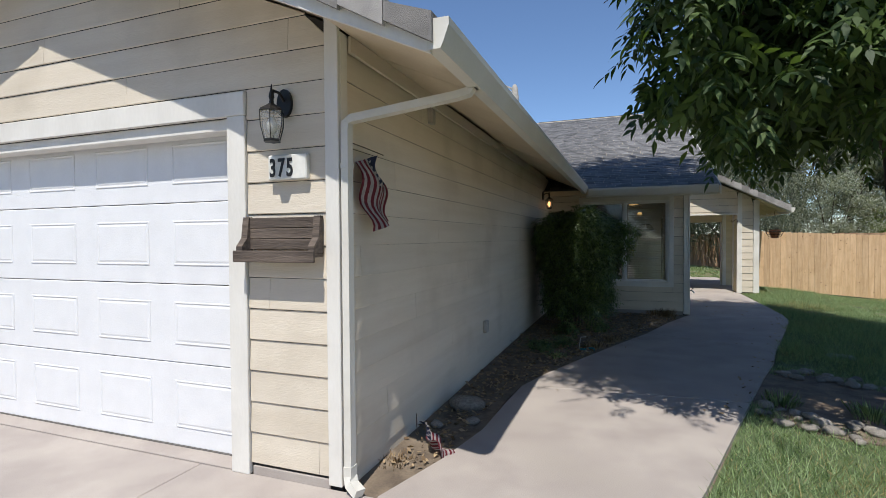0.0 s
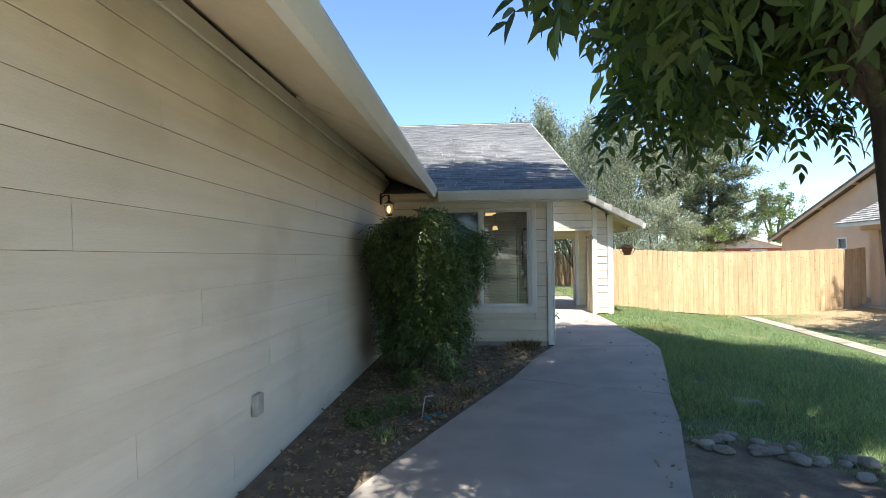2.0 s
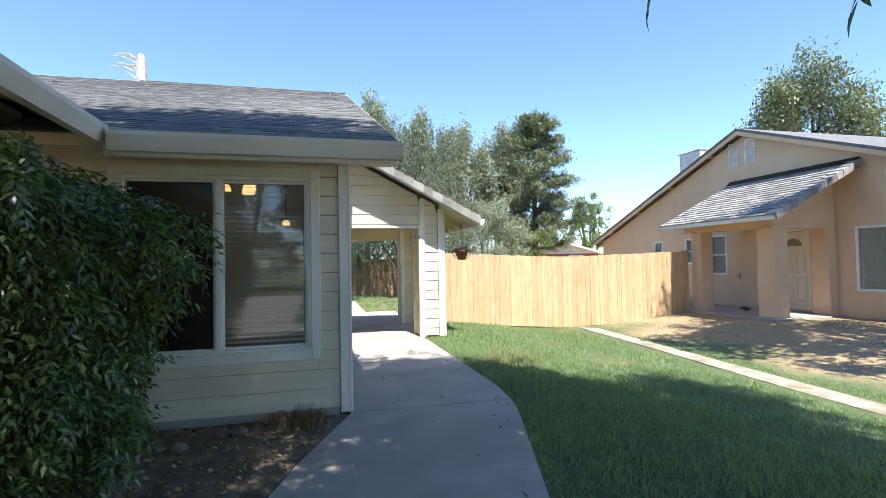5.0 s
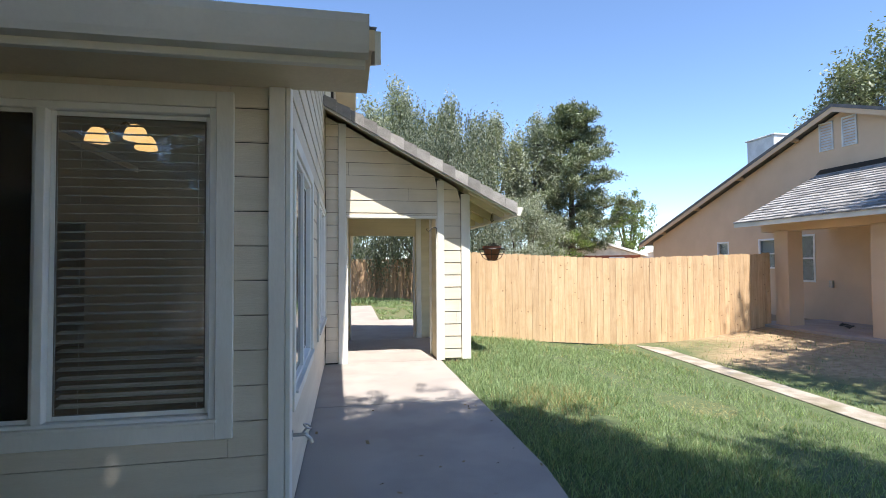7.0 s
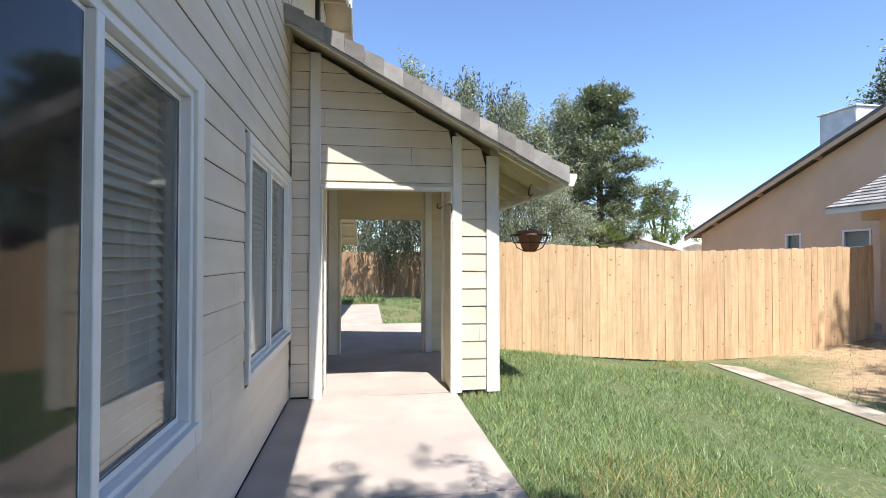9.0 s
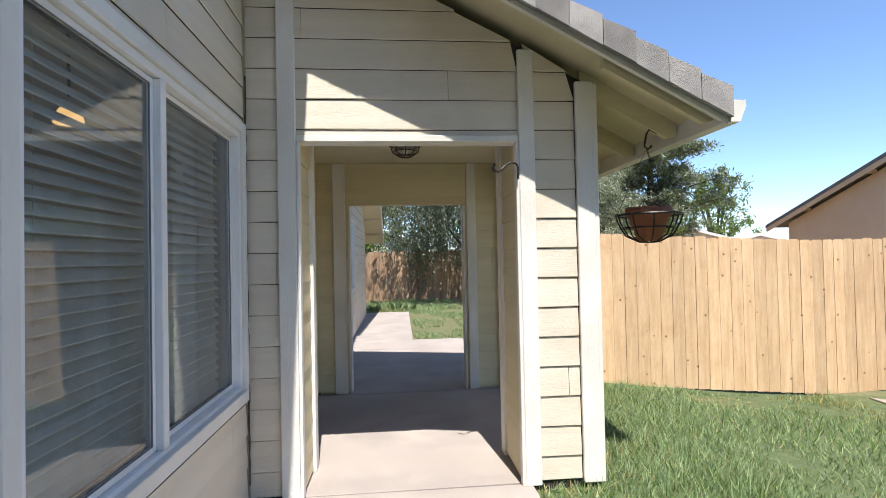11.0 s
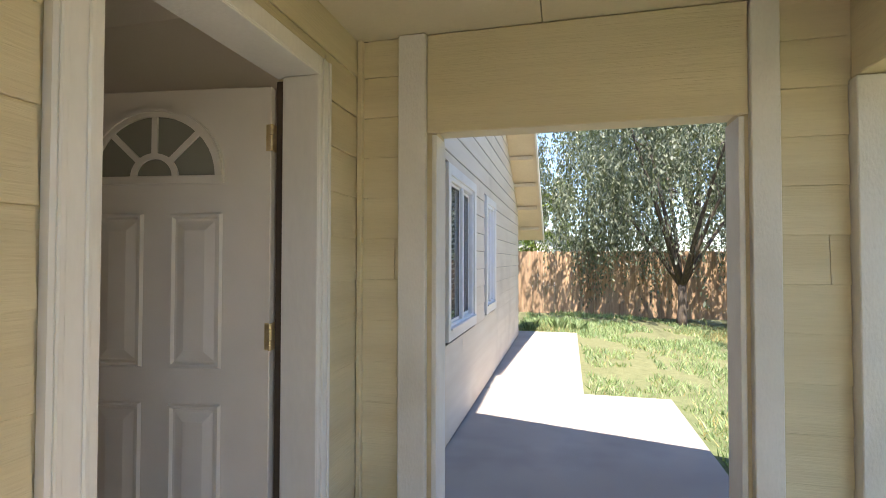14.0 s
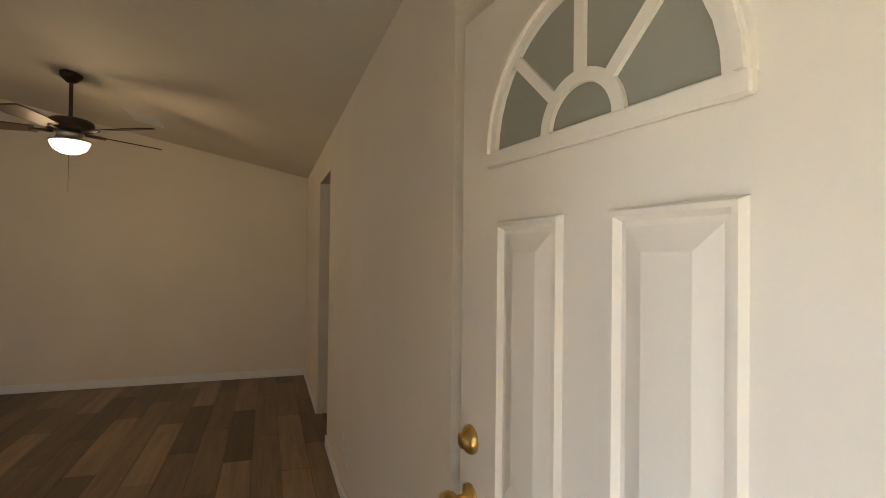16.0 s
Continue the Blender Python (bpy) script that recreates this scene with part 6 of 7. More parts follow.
def limbs(parent, base, fork, radius, heads, rng, material=BARK):
    """A tapered trunk and limbs that fork towards the heads."""
    b = Vector(base)
    fk = Vector(fork)
    mid = b.lerp(fk, 0.5) + Vector((0.03, 0.02, 0))
    part("trunk", tube([b - Vector((0, 0, 0.15)), b + Vector((0, 0, 0.12)), mid, fk], radius, 12, None, [radius * 1.5, radius * 1.12, radius, radius * 0.9]), material, parent, smooth=True)
    for h in heads:
        h = Vector(h)
        m = fk.lerp(h, 0.5) + Vector((rng.uniform(-0.2, 0.2), rng.uniform(-0.2, 0.2), rng.uniform(0.0, 0.35)))
        lb = tube([fk - Vector((0, 0, 0.1)), fk.lerp(m, 0.5), m, h], 0.05, 8, None, [radius * 0.62, radius * 0.5, radius * 0.34, radius * 0.1])
        for _ in range(5):
            t = m.lerp(h, rng.uniform(0, 0.9))
            e = t + Vector((rng.uniform(-0.7, 0.7), rng.uniform(-0.7, 0.7), rng.uniform(-0.4, 0.5)))
            tube([t, t.lerp(e, 0.5) + Vector((0, 0, 0.06)), e], 0.02, 5, lb, [radius * 0.2, radius * 0.12, radius * 0.04])
        part("limb", lb, material, parent, smooth=True)


def front_tree():
    rng = np.random.default_rng(4)
    base = (3.22, 7.05, -0.06)
    e = thing("shade_tree", base, "broad ash tree with long pointed leaflets, ringed with stones", "tree")
    heads = [(2.0, 7.6, 4.3), (3.0, 8.6, 4.6), (4.6, 8.0, 4.4), (4.3, 6.0, 4.4), (2.4, 5.9, 4.8), (3.2, 7.2, 5.6), (2.4, 9.8, 5.6), (4.2, 10.0, 5.8), (5.4, 7.2, 5.2), (1.0, 8.9, 6.9), (0.3, 9.5, 7.1), (1.8, 9.7, 7.0), (1.0, 10.3, 7.3), (-0.2, 10.2, 7.4), (1.5, 5.5, 6.4), (2.3, 5.4, 6.2), (0.9, 5.9, 6.6), (1.9, 6.2, 6.2), (3.4, 9.4, 6.2), (3.0, 8.4, 6.4), (5.2, 9.2, 5.8), (6.0, 8.6, 5.6), (3.6, 10.2, 6.4), (2.6, 10.0, 6.6), (3.3, 10.3, 6.3), (3.1, 10.1, 6.7)]
    limbs(e, base, (3.12, 7.12, 2.3), 0.062, heads + [(1.55, 5.5, 3.1), (1.2, 5.2, 3.4)], rng)
    # points in the crown: a high dome, and a low skirt round the trunk
    P = []
    hs = np.array(heads)
    hs = np.concatenate([hs + rng.normal(0, 0.62, hs.shape) * np.array([1, 1, 0.7]) for _ in range(4)])
    # the high west crown over walk and eaves, out of view, added for shade
    gx, gy = np.meshgrid(np.linspace(-1.2, 2.6, 7), np.linspace(6.0, 10.9, 8))
    gx, gy = gx.ravel() + rng.normal(0, 0.22, gx.size), gy.ravel() + rng.normal(0, 0.22, gy.size)
    # high east clusters, also out of view, added to shade the lawn
    hs = np.concatenate([hs, np.stack([rng.uniform(4.2, 7.4, 54), rng.uniform(6.4, 9.8, 54), rng.uniform(5.6, 7.2, 54)], 1)])
    hs = np.concatenate([hs, np.stack([gx, gy, 2.45 + 0.56 * np.hypot(gx - 1.08, gy - 1.86) + rng.uniform(0, 0.9, gx.size)], 1)])
    while sum(len(p) for p in P) < 25000:
        k = 4000
        c = hs[rng.integers(0, len(hs), k)]
        q = c + rng.normal(0, 1, (k, 3)) * np.array([0.36, 0.36, 0.3])
        r = np.hypot(q[:, 0] - 3.1, q[:, 1] - 8.2)
        d = np.hypot(q[:, 0] - 1.9, q[:, 1] - 8.0)
        # these bounds keep the dome out of the camera's view
        high = (q[:, 2] > 1.6 + 0.62 * np.maximum(d, 0.4) + 0.9) & (q[:, 2] < 9.2) & (r < 5.6)
        left = q[:, 0] < 1.5 + 0.14 * (q[:, 1] - 6)
        high &= ~left | (q[:, 2] > 1.75 + 0.56 * np.hypot(q[:, 0] - 1.08, q[:, 1] - 1.86))
        P.append(q[high])
    k = 9000
    q = np.stack([rng.uniform(1.3, 7.0, k), rng.uniform(5.4, 8.9, k), rng.uniform(2.05, 4.2, k)], 1)
    lump = np.array([noise.noise((a * 1.1, b * 1.1, c * 1.6)) for a, b, c in q])
    # edge and underside are set to fit the camera's view
    edge = 1.48 + 0.22 * (q[:, 1] - 6) + 0.25 * lump
    floor_ = 2.36 + 0.28 * lump + 0.1 * np.clip(q[:, 0] - 2.8, -1, 1.5)
    keep = (q[:, 0] > edge) & (q[:, 2] > floor_) & (lump > -0.16) & (np.hypot(q[:, 0] - 3.6, q[:, 1] - 6.6) < 3.2)
    P.append(q[keep])
    # a loose bough that hangs over the walk
    k = 1500
    q = np.stack([rng.uniform(1.05, 2.6, k), rng.uniform(5.3, 6.6, k), rng.uniform(2.5, 4.4, k)], 1)
    lump = np.array([noise.noise((a * 1.6, b * 1.6, c * 2.0)) for a, b, c in q])
    keep = (lump > -0.05) & (q[:, 2] > 2.56 + 0.25 * lump) & (q[:, 0] > 1.12 + 0.2 * lump)
    P.append(q[keep])
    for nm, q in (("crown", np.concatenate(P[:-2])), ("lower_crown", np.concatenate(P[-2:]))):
        # small gaps cut along the sun's direction, to put flecks of sun on the ground
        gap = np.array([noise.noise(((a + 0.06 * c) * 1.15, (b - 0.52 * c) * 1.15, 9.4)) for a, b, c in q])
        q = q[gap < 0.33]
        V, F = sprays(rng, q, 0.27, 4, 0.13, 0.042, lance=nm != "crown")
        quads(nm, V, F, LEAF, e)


front_tree()


def bush():
    rng = np.random.default_rng(8)
    base = (0.2, 10.72, -0.02)
    e = thing("nandina_bush", base, "tall dense green bush with fine leaves against the side wall", "bush")
    st = bmesh.new()
    for _ in range(26):
        a, r = rng.uniform(0, 6.28), rng.uniform(0.02, 0.25)
        p = Vector((base[0] + r * math.cos(a), base[1] + r * math.sin(a), -0.05))
        q = p + Vector((math.cos(a) * rng.uniform(0, 0.3), math.sin(a) * rng.uniform(0, 0.35), rng.uniform(1.0, 1.7)))
        tube([p, p.lerp(q, 0.5), q], 0.008, 5, st, [0.009, 0.007, 0.004])
    part("stems", st, BARK, e)
    n = 12000
    a, h = rng.uniform(0, 2 * np.pi, n), rng.uniform(0.05, 1.0, n) ** 0.8
    prof = (0.46 + 0.25 * np.minimum(h / 0.55, 1)) * np.sqrt(np.clip(1 - (np.maximum(h - 0.74, 0) / 0.29) ** 2, 0.03, 1))
    r = prof * np.sqrt(rng.uniform(0.25, 1, n))
    lum = np.array([noise.noise((math.cos(x) * 1.8, math.sin(x) * 1.8, y * 3.2)) for x, y in zip(a, h)])
    r *= 1 + 0.5 * lum
    P = np.stack([base[0] + r * np.cos(a) * np.where(np.cos(a) > 0, 1.02, 0.78), base[1] + r * np.sin(a) * 1.0, 0.1 + h * (1.80 + 0.28 * lum)], 1)
    P = P[(P[:, 0] > GX + 0.05) & (lum > -0.24)]
    V, F = sprays(rng, P, 0.16, 3, 0.062, 0.021, (-0.3, 1.2))
    quads("foliage", V, F, LEAF_B, e)


bush()


LEAF_W = leafy("willow_leaf", (0.045, 0.062, 0.04), (0.19, 0.21, 0.15), 0.25)


def far_tree(name, base, height, width, shape, material, count, leaf, seed, label, trunk=0.2, low=0.25):
    """A distant tree: trunk, limbs and a crown of many small leaves gathered in uneven clumps."""
    rng = np.random.default_rng(seed)
    e = thing(name, base, label, "tree")
    bx, by, bz = base
    heads = []
    if shape == "pine":
        # boughs in uneven whorls, longest below the middle, each carrying tufts towards its end
        tufts, boughs = [], 44
        for i in range(boughs):
            h = low + (0.97 - low) * (i + rng.uniform(0, 0.8)) / boughs
            reach = width * 0.5 * np.interp(h, [0.1, 0.35, 0.6, 0.85, 1.0], [0.75, 1.0, 0.78, 0.42, 0.08]) * rng.uniform(0.6, 1.1)
            a = i * 2.4 + rng.uniform(-0.5, 0.5)
            tip = np.array([bx + reach * math.cos(a), by + reach * math.sin(a), bz + height * h + reach * 0.22])
            heads.append(tuple(tip))
            for t in np.linspace(0.35, 1.0, 5):
                c = np.array([bx, by, bz + height * h]) * (1 - t) + tip * t
                tufts += [c + rng.normal(0, 1, 3) * np.array([0.3, 0.3, 0.2]) for _ in range(2)]
        tufts += [np.array([bx, by, bz + height * 0.97]) + rng.normal(0, 0.2, 3) for _ in range(6)]
        sub, spread = np.array(tufts), np.array([0.21, 0.21, 0.15])
        part("trunk", tube([(bx, by, bz - 0.2), (bx, by, bz + height * 0.5), (bx + 0.1, by, bz + height * 0.95)], trunk, 9, None, [trunk * 1.2, trunk * 0.8, trunk * 0.15]), BARK, e, smooth=True)
        b = bmesh.new()
        for hd in heads:
            s0 = Vector((bx, by, hd[2] - math.hypot(hd[0] - bx, hd[1] - by) * 0.22))
            tube([s0, s0.lerp(Vector(hd), 0.5), Vector(hd)], 0.04, 5, b, [0.06, 0.04, 0.015])
        part("branchwork", b, BARK, e)
    elif shape == "plume":
        # upright boughs that end in soft plumes at different heights
        m = 9
        for i in range(m):
            a = i * 2.4 + rng.uniform(-0.4, 0.4)
            rr = width * 0.42 * math.sqrt((i + 0.5) / m)
            heads.append((bx + rr * math.cos(a), by + rr * math.sin(a), bz + height * (0.86 - 0.30 * (i / m) ** 1.2) * rng.uniform(0.92, 1.06)))
        limbs(e, base, (bx, by, bz + height * low * 0.9), trunk, heads, rng)
        tufts = []
        for hx, hy, hz in heads:
            for _ in range(30):
                q = rng.normal(0, 1, 3)
                q *= rng.uniform(0.5, 1.0) / np.linalg.norm(q)
                tufts.append((hx + q[0] * width * 0.135, hy + q[1] * width * 0.135, hz - height * 0.08 + q[2] * height * 0.15))
        for _ in range(70):
            a, rr = rng.uniform(0, 6.28), width * 0.46 * math.sqrt(rng.uniform(0, 1))
            tufts.append((bx + rr * math.cos(a), by + rr * math.sin(a), bz + height * rng.uniform(low * 0.6, 0.62)))
        sub, spread = np.array(tufts), np.array([width * 0.032, width * 0.032, height * 0.036])
    else:
        for i in range(28):
            h = low + (1 - low) * rng.uniform(0.1, 0.97)
            w = 1 - abs(h - 0.55) * 1.1
            a = rng.uniform(0, 6.28)
            rr = width * 0.5 * max(w, 0.12) * rng.uniform(0.45, 1.0)
            heads.append((bx + rr * math.cos(a), by + rr * math.sin(a), bz + height * h))
        heads.append((bx, by, bz + height * 0.93))
        limbs(e, base, (bx, by, bz + height * low * 0.9), trunk, heads[:8], rng)
        hs = np.array(heads)
        m = 240 if shape == "weep" else max(110, count // 120)
        sub = hs[rng.integers(0, len(hs), m)] + rng.normal(0, 1, (m, 3)) * np.array([width * 0.10, width * 0.10, height * 0.055])
        spread = np.array([width * 0.036, width * 0.036, height * 0.027])
    P = sub[rng.integers(0, len(sub), count)] + rng.normal(0, 1, (count, 3)) * spread
    if shape == "weep":
        # leaves along hanging strands
        per = 26
        st = P[:count // per]
        run = rng.uniform(0.5, 2.2, len(st))
        s = rng.uniform(0, 1, (len(st), per))
        drift = rng.normal(0, 0.12, (len(st), 2))
        P = np.stack([st[:, None, 0] + drift[:, None, 0] * s + rng.normal(0, 0.025, s.shape), st[:, None, 1] + drift[:, None, 1] * s + rng.normal(0, 0.025, s.shape),
                      st[:, None, 2] - run[:, None] * s], 2).reshape(-1, 3)
    P = P[P[:, 2] > bz + 0.3]
    f, s, u = turns(rng, len(P), *((0.5, 1.5) if shape == "weep" else (-1.2, 0.6) if shape == "pine" else (-0.6, 1.3)))
    l = leaf * rng.uniform(0.6, 1.3, (len(P), 1))
    wd = 0.13 if shape == "pine" else 0.2
    q = np.stack([P, P + f * l * 0.5 + s * l * wd, P + f * l, P + f * l * 0.5 - s * l * wd], 1)
    quads("crown", q.reshape(-1, 3), np.arange(4 * len(P)).reshape(-1, 4), material, e)
    return e


far_tree("olive_tree", (5.2, 41.5, -0.3), 14.2, 5.8, "plume", LEAF_O, 34000, 0.2, 21, "tall grey-green tree with feathery boughs beyond the fence")
far_tree("olive_tree", (8.4, 40.0, -0.3), 12.4, 4.8, "plume", LEAF_O, 30000, 0.2, 22, "tall grey-green tree with feathery boughs beyond the fence")
far_tree("olive_tree", (11.3, 40.5, -0.3), 12.3, 4.8, "plume", LEAF_O, 30000, 0.2, 37, "tall grey-green tree with feathery boughs beyond the fence")
far_tree("olive_tree", (14.3, 41.0, -0.3), 12.3, 5.0, "plume", LEAF_O, 30000, 0.2, 23, "grey-green tree with feathery boughs beyond the fence")
far_tree("pine_tree", (17.0, 40.5, -0.3), 12.2, 8.0, "pine", LEAF_P, 62000, 0.26, 24, "green long-needled pine beyond the fence", 0.22, 0.2)
far_tree("hedge_bush", (14.2, 36.5, -0.3), 3.4, 4.2, "round", LEAF_Y, 12000, 0.12, 25, "yellow-green bushes beyond the fence", 0.06, 0.15)
far_tree("hedge_bush", (11.2, 34.5, -0.3), 4.9, 5.0, "round", LEAF_O, 34000, 0.11, 26, "grey-green bushes beyond the fence", 0.08, 0.12)
far_tree("hedge_bush", (18.0, 43.5, -0.3), 5.2, 4.0, "round", LEAF_O, 9000, 0.18, 36, "grey-green bushes beyond the fence", 0.08, 0.12)
far_tree("broad_tree", (24.4, 46.0, -0.3), 7.0, 4.2, "round", LEAF_Y, 11000, 0.2, 27, "green tree between the houses")
far_tree("broad_tree", (36.4, 36.0, -0.3), 17.6, 10.0, "plume", LEAF_P, 30000, 0.3, 28, "large dark tree behind the tan house", 0.3, 0.4)
far_tree("broad_tree", (48.0, 35.0, -0.3), 15.0, 10.0, "plume", LEAF_P, 20000, 0.32, 29, "large dark tree behind the tan house", 0.3, 0.4)
far_tree("willow_tree", (5.7, 29.9, -0.08), 7.4, 7.4, "weep", LEAF_W, 80000, 0.1, 30, "drooping grey-green tree at the back fence", 0.1, 0.14)
far_tree("broad_tree", (0.6, 38.0, -0.2), 6.0, 5.0, "round", LEAF_Y, 12000, 0.22, 31, "bright green tree behind the back fence", 0.06, 0.06)
far_tree("broad_tree", (-3.0, 42.0, -0.2), 9.0, 7.0, "round", LEAF_P, 12000, 0.28, 32, "dark tree behind the back fence", 0.2, 0.1)
far_tree("broad_tree", (-0.8, 33.5, -0.2), 6.5, 4.5, "round", LEAF_W, 12000, 0.2, 33, "dark tree behind the back fence", 0.06, 0.06)
# trees out of view, added to block low sky and darken window reflections
for i, (tx, ty) in enumerate(((-17, -17), (-9.5, -19), (-2.5, -17.5), (4.5, -18.5), (11.5, -17), (19, -18))):
    far_tree("unseen_tree", (tx, ty, -0.1), 9.5 + (i * 1.7) % 2.4, 9.5, "round", LEAF_P, 9000, 0.42, 80 + i, "broad dark green tree behind the camera, added to block low sky", 0.2, 0.08)
# this tree is out of view, set so its shadow reaches the next plot
far_tree("shade_tree", (11.8, 10.6, -0.1), 11.5, 5.6, "round", LEAF, 12000, 0.2, 35, "tall leafy tree out of view, placed to shade the next plot", 0.14, 0.62)


def bare_snag():
    rng = np.random.default_rng(3)
    b = (-5.4, 31.0, 4.0)
    e = thing("utility_snag", (-5.4, 31.0, 0), "pale topped pole with bare twigs beyond the roof", "pole")
    part("trunk", tube([(-5.2, 31.0, 0), (-5.22, 31.0, 7), (-5.2, 31.0, 9.7), (-5.22, 31.0, 10.25), (-5.24, 31.0, 10.45)], 0.2, 9, None, [0.3, 0.26, 0.21, 0.17, 0.1]), DEADWOOD, e)
    tw = bmesh.new()
    for _ in range(16):
        p = Vector((-5.4, 31.0, rng.uniform(9.3, 10.3)))
        q = p + Vector((rng.uniform(-1.2, 0.6), 0.1, rng.uniform(-0.3, 0.5)))
        tube([p, p.lerp(q, 0.5) + Vector((0, 0, 0.12)), q], 0.04, 5, tw, [0.035, 0.024, 0.008])
    part("twigs", tw, DEADWOOD, e)


bare_snag()


def right_edge(y):
    pts = [(4.4, 1.25), (5.1, 1.5), (6.47, 1.93), (7.0, 2.1), (8.75, 2.68), (9.6, 2.91), (11.5, 3.5), (12.4, 3.74), (13.0, 3.8), (16.95, 3.8), (17.0, 4.22), (19.2, 4.22)]
    return np.interp(y, [p[0] for p in pts], [p[1] for p in pts])


def lawn():
    rng = np.random.default_rng(12)
    parts_, dry_ = [], []
    for x0, x1, y0, y1, n, h in ((1.2, 5.6, 3.0, 19.55, 235000, 0.066), (5.6, 8.6, 4.0, 19.5, 62000, 0.062), (8.6, 13.6, 8.0, 19.4, 7000, 0.05),
                                 (3.2, 9.5, 19.9, 30.6, 46000, 0.07), (2.1, 3.5, 26.9, 30.6, 7000, 0.09), (1.2, 7.0, -3.0, 3.0, 12000, 0.06)):
        x, y = rng.uniform(x0, x1, n), rng.uniform(y0, y1, n)
        lump = np.array([noise.noise((a * 0.9, b * 0.9, 3)) + 0.6 * noise.noise((a * 3, b * 3, 7)) for a, b in zip(x, y)])
        keep = lump > -0.62
        if y0 < 19:
            keep &= x > right_edge(y) + 0.015
            keep &= np.hypot((x - 2.75) / 0.85, (y - 7.4) / 1.05) > 0.8
            keep &= ~((x > 7.2) & (x < 8.9) & (np.abs(x - (7.45 + 0.07 * (y - 6))) < 0.36))
        else:
            keep &= ~((x < 4.12) & (y < 22.55)) & ~((x < 3.3) & (y < 27.05))
            keep &= lump > -0.15 - 0.25 * (y < 23)
        x, y, lump = x[keep], y[keep], lump[keep]
        k = len(x)
        z = np.array([ground_z(a, b) for a, b in zip(x, y)]) - 0.004
        hh = h * rng.uniform(0.55, 1.35, k) * (1 + 0.75 * lump)
        a = rng.uniform(0, 2 * np.pi, k)
        w = rng.uniform(0.0022, 0.0042, k) * (1 + 0.12 * np.maximum(y - 14, 0))
        lean = rng.normal(0, 0.55, (k, 2)) * hh[:, None]
        P = np.stack([x, y, z], 1)
        side = np.stack([np.cos(a) * w, np.sin(a) * w, 0 * w], 1)
        tip = P + np.stack([lean[:, 0], lean[:, 1], hh], 1)
        T = np.stack([P - side, P + side, tip], 1)
        patchy = np.array([noise.noise((p * 0.55, q * 0.55, 11)) for p, q in zip(x, y)])
        chance = np.clip(0.15 + 0.9 * (patchy - (0.28 if y0 < 19 else 0.16)), 0.05, 0.85) + 0.35 * (x > 8.6) * (y0 < 19) + 0.22 * (x > 6) * (y0 > 19)
        # two worn straw-coloured patches
        worn = (np.hypot((x - 6.65) / 0.5, (y - 19.1) / 0.26) < 1 + 0.5 * lump) | (np.hypot((x - 6.35) / 0.45, (y - 14.9) / 0.5) < 0.9 + 0.6 * lump)
        T[worn, 2, 2] = T[worn, 0, 2] + 0.25 * hh[worn]
        chance = np.where(worn, 0.92, chance)
        dry = rng.uniform(0, 1, k) < chance
        parts_.append(T[~dry].reshape(-1, 3))
        dry_.append(T[dry].reshape(-1, 3))
    for nm, vs, m, lab in (("grass", parts_, GRASS, "green lawn grass with thin patches"), ("dry_grass", dry_, GRASS_DRY, "dry straw-coloured grass in the lawn")):
        V = np.concatenate(vs)
        tagged(quads(nm, V, np.arange(len(V)).reshape(-1, 3), m, None), lab, "grass", kind="stuff")


lawn()


def stones():
    """River stones round the tree; each is a thing."""
    rng = np.random.default_rng(9)
    proto = []
    for i in range(5):
        b = bmesh.new()
        bmesh.ops.create_icosphere(b, subdivisions=2, radius=1.0)
        for v in b.verts:
            v.co *= 1 + 0.28 * noise.noise(v.co * 1.3 + Vector((i * 7, 0, 0)))
            v.co.z *= 0.6
        me = bpy.data.meshes.new("stone")
        for f in b.faces:
            f.smooth = True
        b.to_mesh(me)
        b.free()
        me.materials.append(ROCK)
        proto.append(me)
    spots = []
    for k in range(110):
        a = 2 * math.pi * k / 110 + rng.uniform(-0.1, 0.1)
        r = rng.uniform(0.66, 1.1)
        spots.append((2.8 + 0.8 * r * math.cos(a), 7.4 + 1.05 * r * math.sin(a), rng.uniform(0.025, 0.068)))
    spots += [(-0.27, 6.06, 0.13), (-0.12, 5.75, 0.06), (-0.38, 5.6, 0.05), (1.2, 12.15, 0.07), (0.8, 11.9, 0.06)]
    for x, y, s in spots:
        if x < right_edge(y) + 0.08 and x > 0.5 and y < 10:
            continue
        ob = new("stone", proto[int(rng.integers(0, 5))])
        ob.location = (x, y, ground_z(x, y) + s * 0.38 + 0.01)
        ob.rotation_euler = (0, 0, rng.uniform(0, 6.28))
        ob.scale = (s * rng.uniform(0.9, 1.5), s, s * rng.uniform(0.8, 1.1))
        tagged(ob, "grey rounded river stone lying on bare soil", "stone", "river stones")


stones()
bm_ = prism([(2.8 + 0.84 * math.cos(2 * math.pi * k / 24), 7.4 + 1.08 * math.sin(2 * math.pi * k / 24)) for k in range(24)], -0.06, -0.022)
tagged(link("tree_ring_soil", bm_, SOIL), kind="structure")


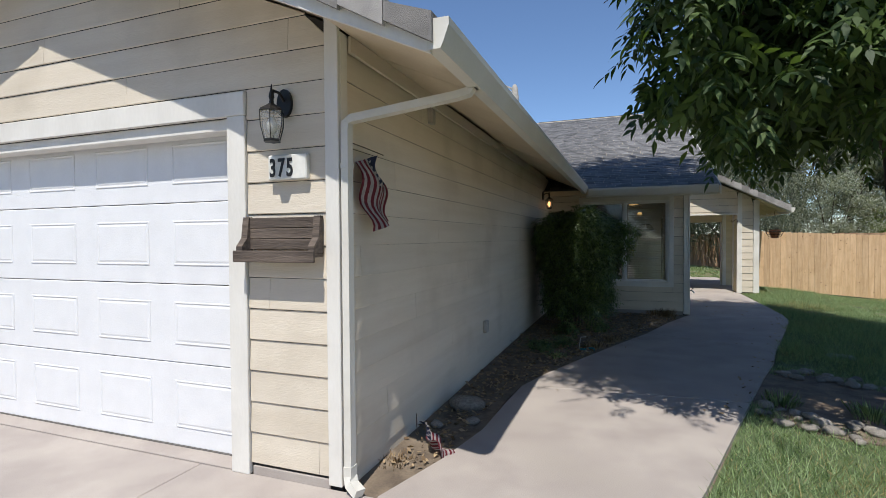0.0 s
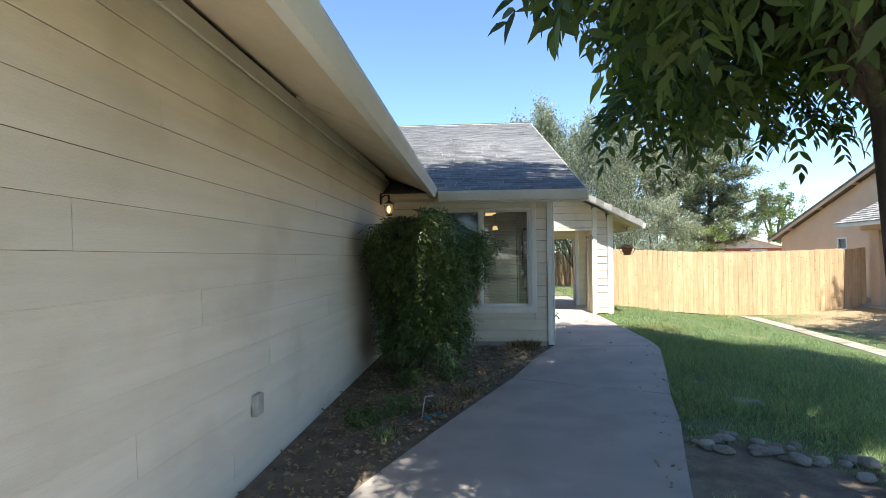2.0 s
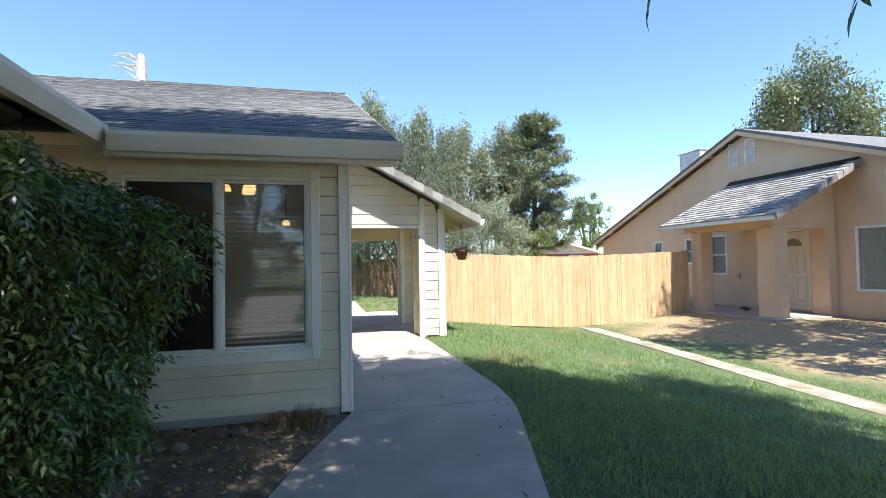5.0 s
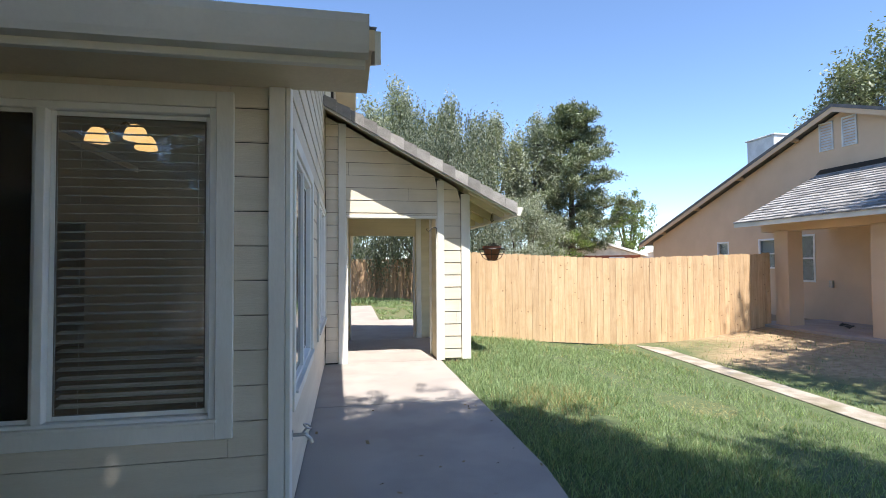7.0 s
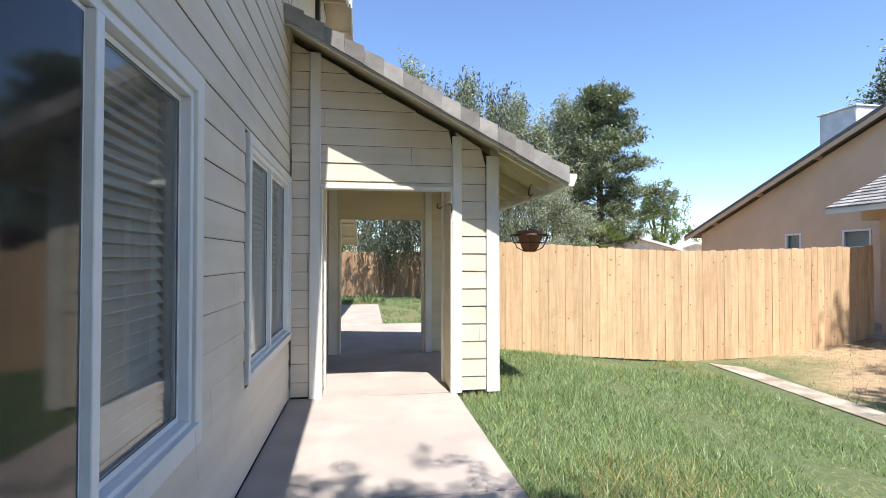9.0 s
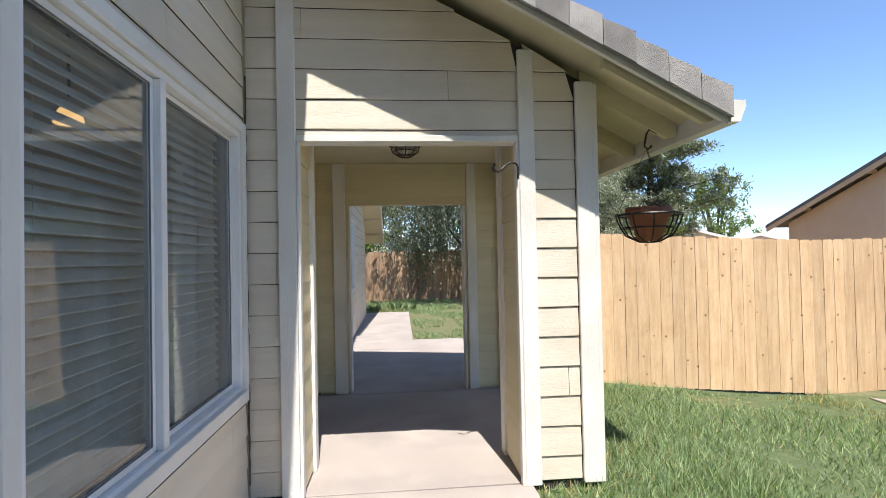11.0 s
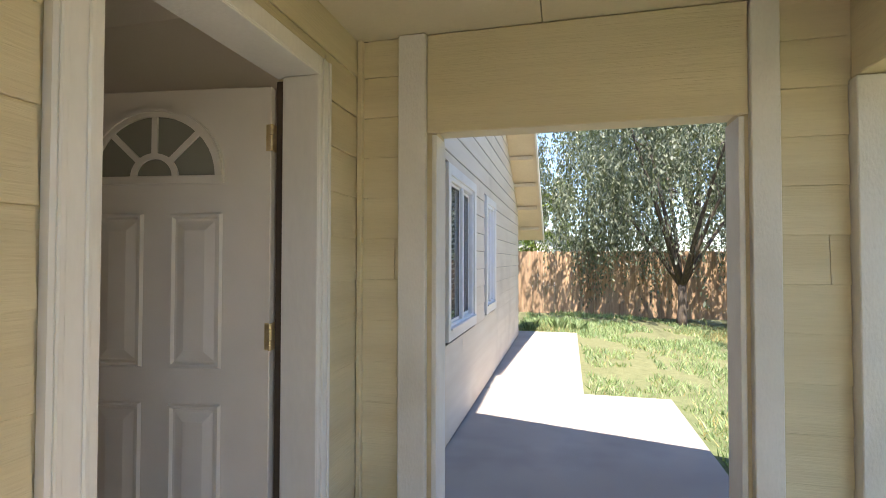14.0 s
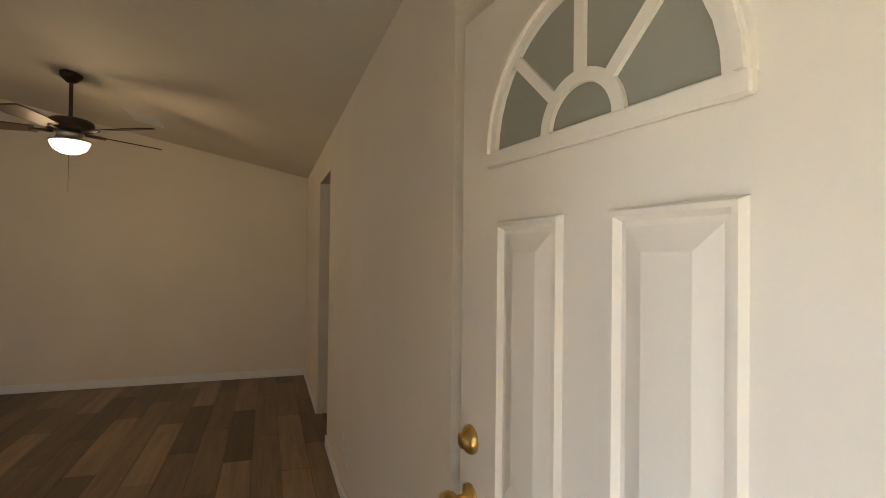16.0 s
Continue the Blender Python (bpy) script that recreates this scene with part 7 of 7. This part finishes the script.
def litter():
    rng = np.random.default_rng(15)
    n = 6500
    y = rng.uniform(4.8, 12.4, n)
    left = np.interp(y, [4.5, 5.0, 6.85, 8.3, 10.2, 12.44], [-0.3, -0.12, 0.03, 0.53, 1.3, 2.08])
    x = GX + 0.05 + (left - GX - 0.08) * rng.uniform(0, 1, n) ** 0.8
    keep = rng.uniform(0, 1, n) < np.clip((y - 4.5) / 6, 0.12, 1)
    x, y = x[keep], y[keep]
    P = np.stack([x, y, np.full(len(x), -0.012) + rng.uniform(0, 0.02, len(x))], 1)
    P2 = np.stack([rng.uniform(0.2, 3.6, 160), rng.uniform(6.5, 15, 160), np.full(160, 0.004)], 1)
    P2 = P2[P2[:, 0] < right_edge(P2[:, 1]) - 0.05]
    edge = rng.uniform(0, 1, len(P2)) < 0.5
    P2[edge, 0] = right_edge(P2[edge, 1]) - rng.uniform(0.02, 0.2, edge.sum())
    P = np.concatenate([P, P2])
    f, s, u = turns(rng, len(P), -0.35, 0.35)
    l = rng.uniform(0.025, 0.06, (len(P), 1))
    q = np.stack([P, P + f * l * 0.5 + s * l * 0.25, P + f * l + np.array([0, 0, 0.006]), P + f * l * 0.5 - s * l * 0.25 + np.array([0, 0, 0.008])], 1)
    q[:, :, 2] = np.maximum(q[:, :, 2], np.where(P[:, 2] > 0.0035, 0.002, -0.019)[:, None])
    tagged(quads("leaf_litter", q.reshape(-1, 3), np.arange(4 * len(P)).reshape(-1, 4), LITTER, None), "dry brown fallen leaves on the soil", "leaves", kind="stuff")


litter()


def weeds():
    rng = np.random.default_rng(18)
    for x, y, h, m in ((0.62, 8.95, 0.14, LITTER), (0.85, 9.5, 0.12, LITTER), (0.2, 8.3, 0.09, GRASS), (1.75, 12.2, 0.2, LITTER), (1.55, 12.3, 0.16, LITTER),
                       (-0.4, 4.9, 0.06, LITTER), (2.35, 27.3, 0.3, GRASS), (2.9, 27.5, 0.34, GRASS), (3.3, 27.4, 0.26, GRASS), (2.95, 6.9, 0.18, GRASS), (2.35, 7.1, 0.16, GRASS)):
        e = thing("weed_tuft", (x, y, ground_z(x, y)), "tuft of dry weeds in the soil" if m is LITTER else "tuft of green weeds in the soil", "weed", "weed tufts")
        k = 120
        a = rng.uniform(0, 2 * np.pi, k)
        r = rng.uniform(0, 0.14, k)
        P = np.stack([x + r * np.cos(a), y + r * np.sin(a), np.full(k, ground_z(x, y) + 0.01)], 1)
        hh = h * rng.uniform(0.3, 0.9, k)
        tip = P + np.stack([np.cos(a) * hh * rng.uniform(0.1, 0.7, k), np.sin(a) * hh * rng.uniform(0.1, 0.7, k), hh], 1)
        sd = np.stack([-np.sin(a), np.cos(a), 0 * a], 1) * 0.003
        q = np.stack([P - sd, P + sd, (P + tip) / 2 + sd + np.array([0, 0, h * 0.1]), tip, (P + tip) / 2 - sd + np.array([0, 0, h * 0.1])], 1)
        tagged(quads("blade_clump", q.reshape(-1, 3), np.arange(5 * k).reshape(-1, 5), m, e), kind="stuff")


weeds()


def valve_box():
    x, y = 3.55, 9.42
    z = ground_z(x, y)
    e = thing("valve_box", (x, y, z), "grey-green plastic irrigation valve box in the lawn", "valve box")
    part("lid", box(x - 0.12, x + 0.12, y - 0.08, y + 0.08, z, z + 0.035, 0.006), PLASTIC_G, e)
    part("rim", box(x - 0.14, x + 0.14, y - 0.1, y + 0.1, z - 0.03, z + 0.022, 0.006), PLASTIC_G, e)


valve_box()

# sprouts at the foot of the bush and a bent pale stick
def sprout(x, y, h, seed):
    rng = np.random.default_rng(seed)
    z = -0.02
    e = thing("bush_sprout", (x, y, z), "low leafy sprout growing from the bare soil", "plant", "bush sprouts")
    st = bmesh.new()
    for _ in range(6):
        a = rng.uniform(0, 6.28)
        q = Vector((x + 0.13 * math.cos(a), y + 0.13 * math.sin(a), z + h * rng.uniform(0.5, 0.9)))
        tube([Vector((x, y, z)), Vector((x, y, z)).lerp(q, 0.5) + Vector((0, 0, 0.03)), q], 0.004, 5, st, [0.004, 0.003, 0.002])
    part("stem_clump", st, BARK, e)
    k = 130
    P = np.stack([x + rng.normal(0, 0.09, k), y + rng.normal(0, 0.09, k), z + 0.04 + h * rng.uniform(0.05, 0.9, k)], 1)
    V, F = sprays(rng, P, 0.09, 2, 0.045, 0.017, (-0.3, 1.0))
    quads("foliage", V, F, LEAF_B, e)


for i, (sx, sy, sh) in enumerate(((0.15, 9.85, 0.18), (0.62, 10.25, 0.18), (0.2, 8.95, 0.13), (-0.02, 8.6, 0.12))):
    sprout(sx, sy, sh, 60 + i)
bs = thing("bent_stick", (0.44, 8.74, -0.02), "pale bent stick standing in the planting bed", "stick")
part("stick", tube([(0.44, 8.74, -0.03), (0.445, 8.95, 0.10), (0.45, 8.98, 0.115), (0.52, 9.0, 0.12)], 0.006, 6), DEADWOOD, bs)

# teal scrap of hose in the bed
h = tube([(0.55 + 0.09 * math.cos(a), 8.75 + 0.07 * math.sin(a), 0.0 + 0.012 * math.sin(2 * a)) for a in [0.3 * i for i in range(16)]], 0.012, 6)
hs_ = thing("hose_piece", (0.55, 8.75, -0.01), "faded teal piece of garden hose on the soil", "hose")
part("hose", h, mat("teal_rubber", (0.05, 0.25, 0.30), None, 12, 0.6), hs_)

# ---- floor planks of the room ----
random.seed(21)
fl = tagged(new("floor"), kind="structure", label="grey-brown laminate plank floor", category="floor")
y = IY0
row = 0
while y < 20.3:
    w = 0.19
    x = IX1 - (row * 0.47) % 1.2
    edges = [IX1] + [x - 1.2 * k for k in range(8) if x - 1.2 * k > IX0]
    edges.append(IX0)
    for a, c in zip(edges, edges[1:]):
        if a - c < 0.03:
            continue
        if y > 18.75 and a > -1.5:
            continue
        b = box(c + 0.001, a - 0.001, y + 0.001, min(y + w, 20.39) - 0.001, FZ - 0.011, FZ, 0.0015)
        part("plank", b, PLANK, fl)
    y += w
    row += 1
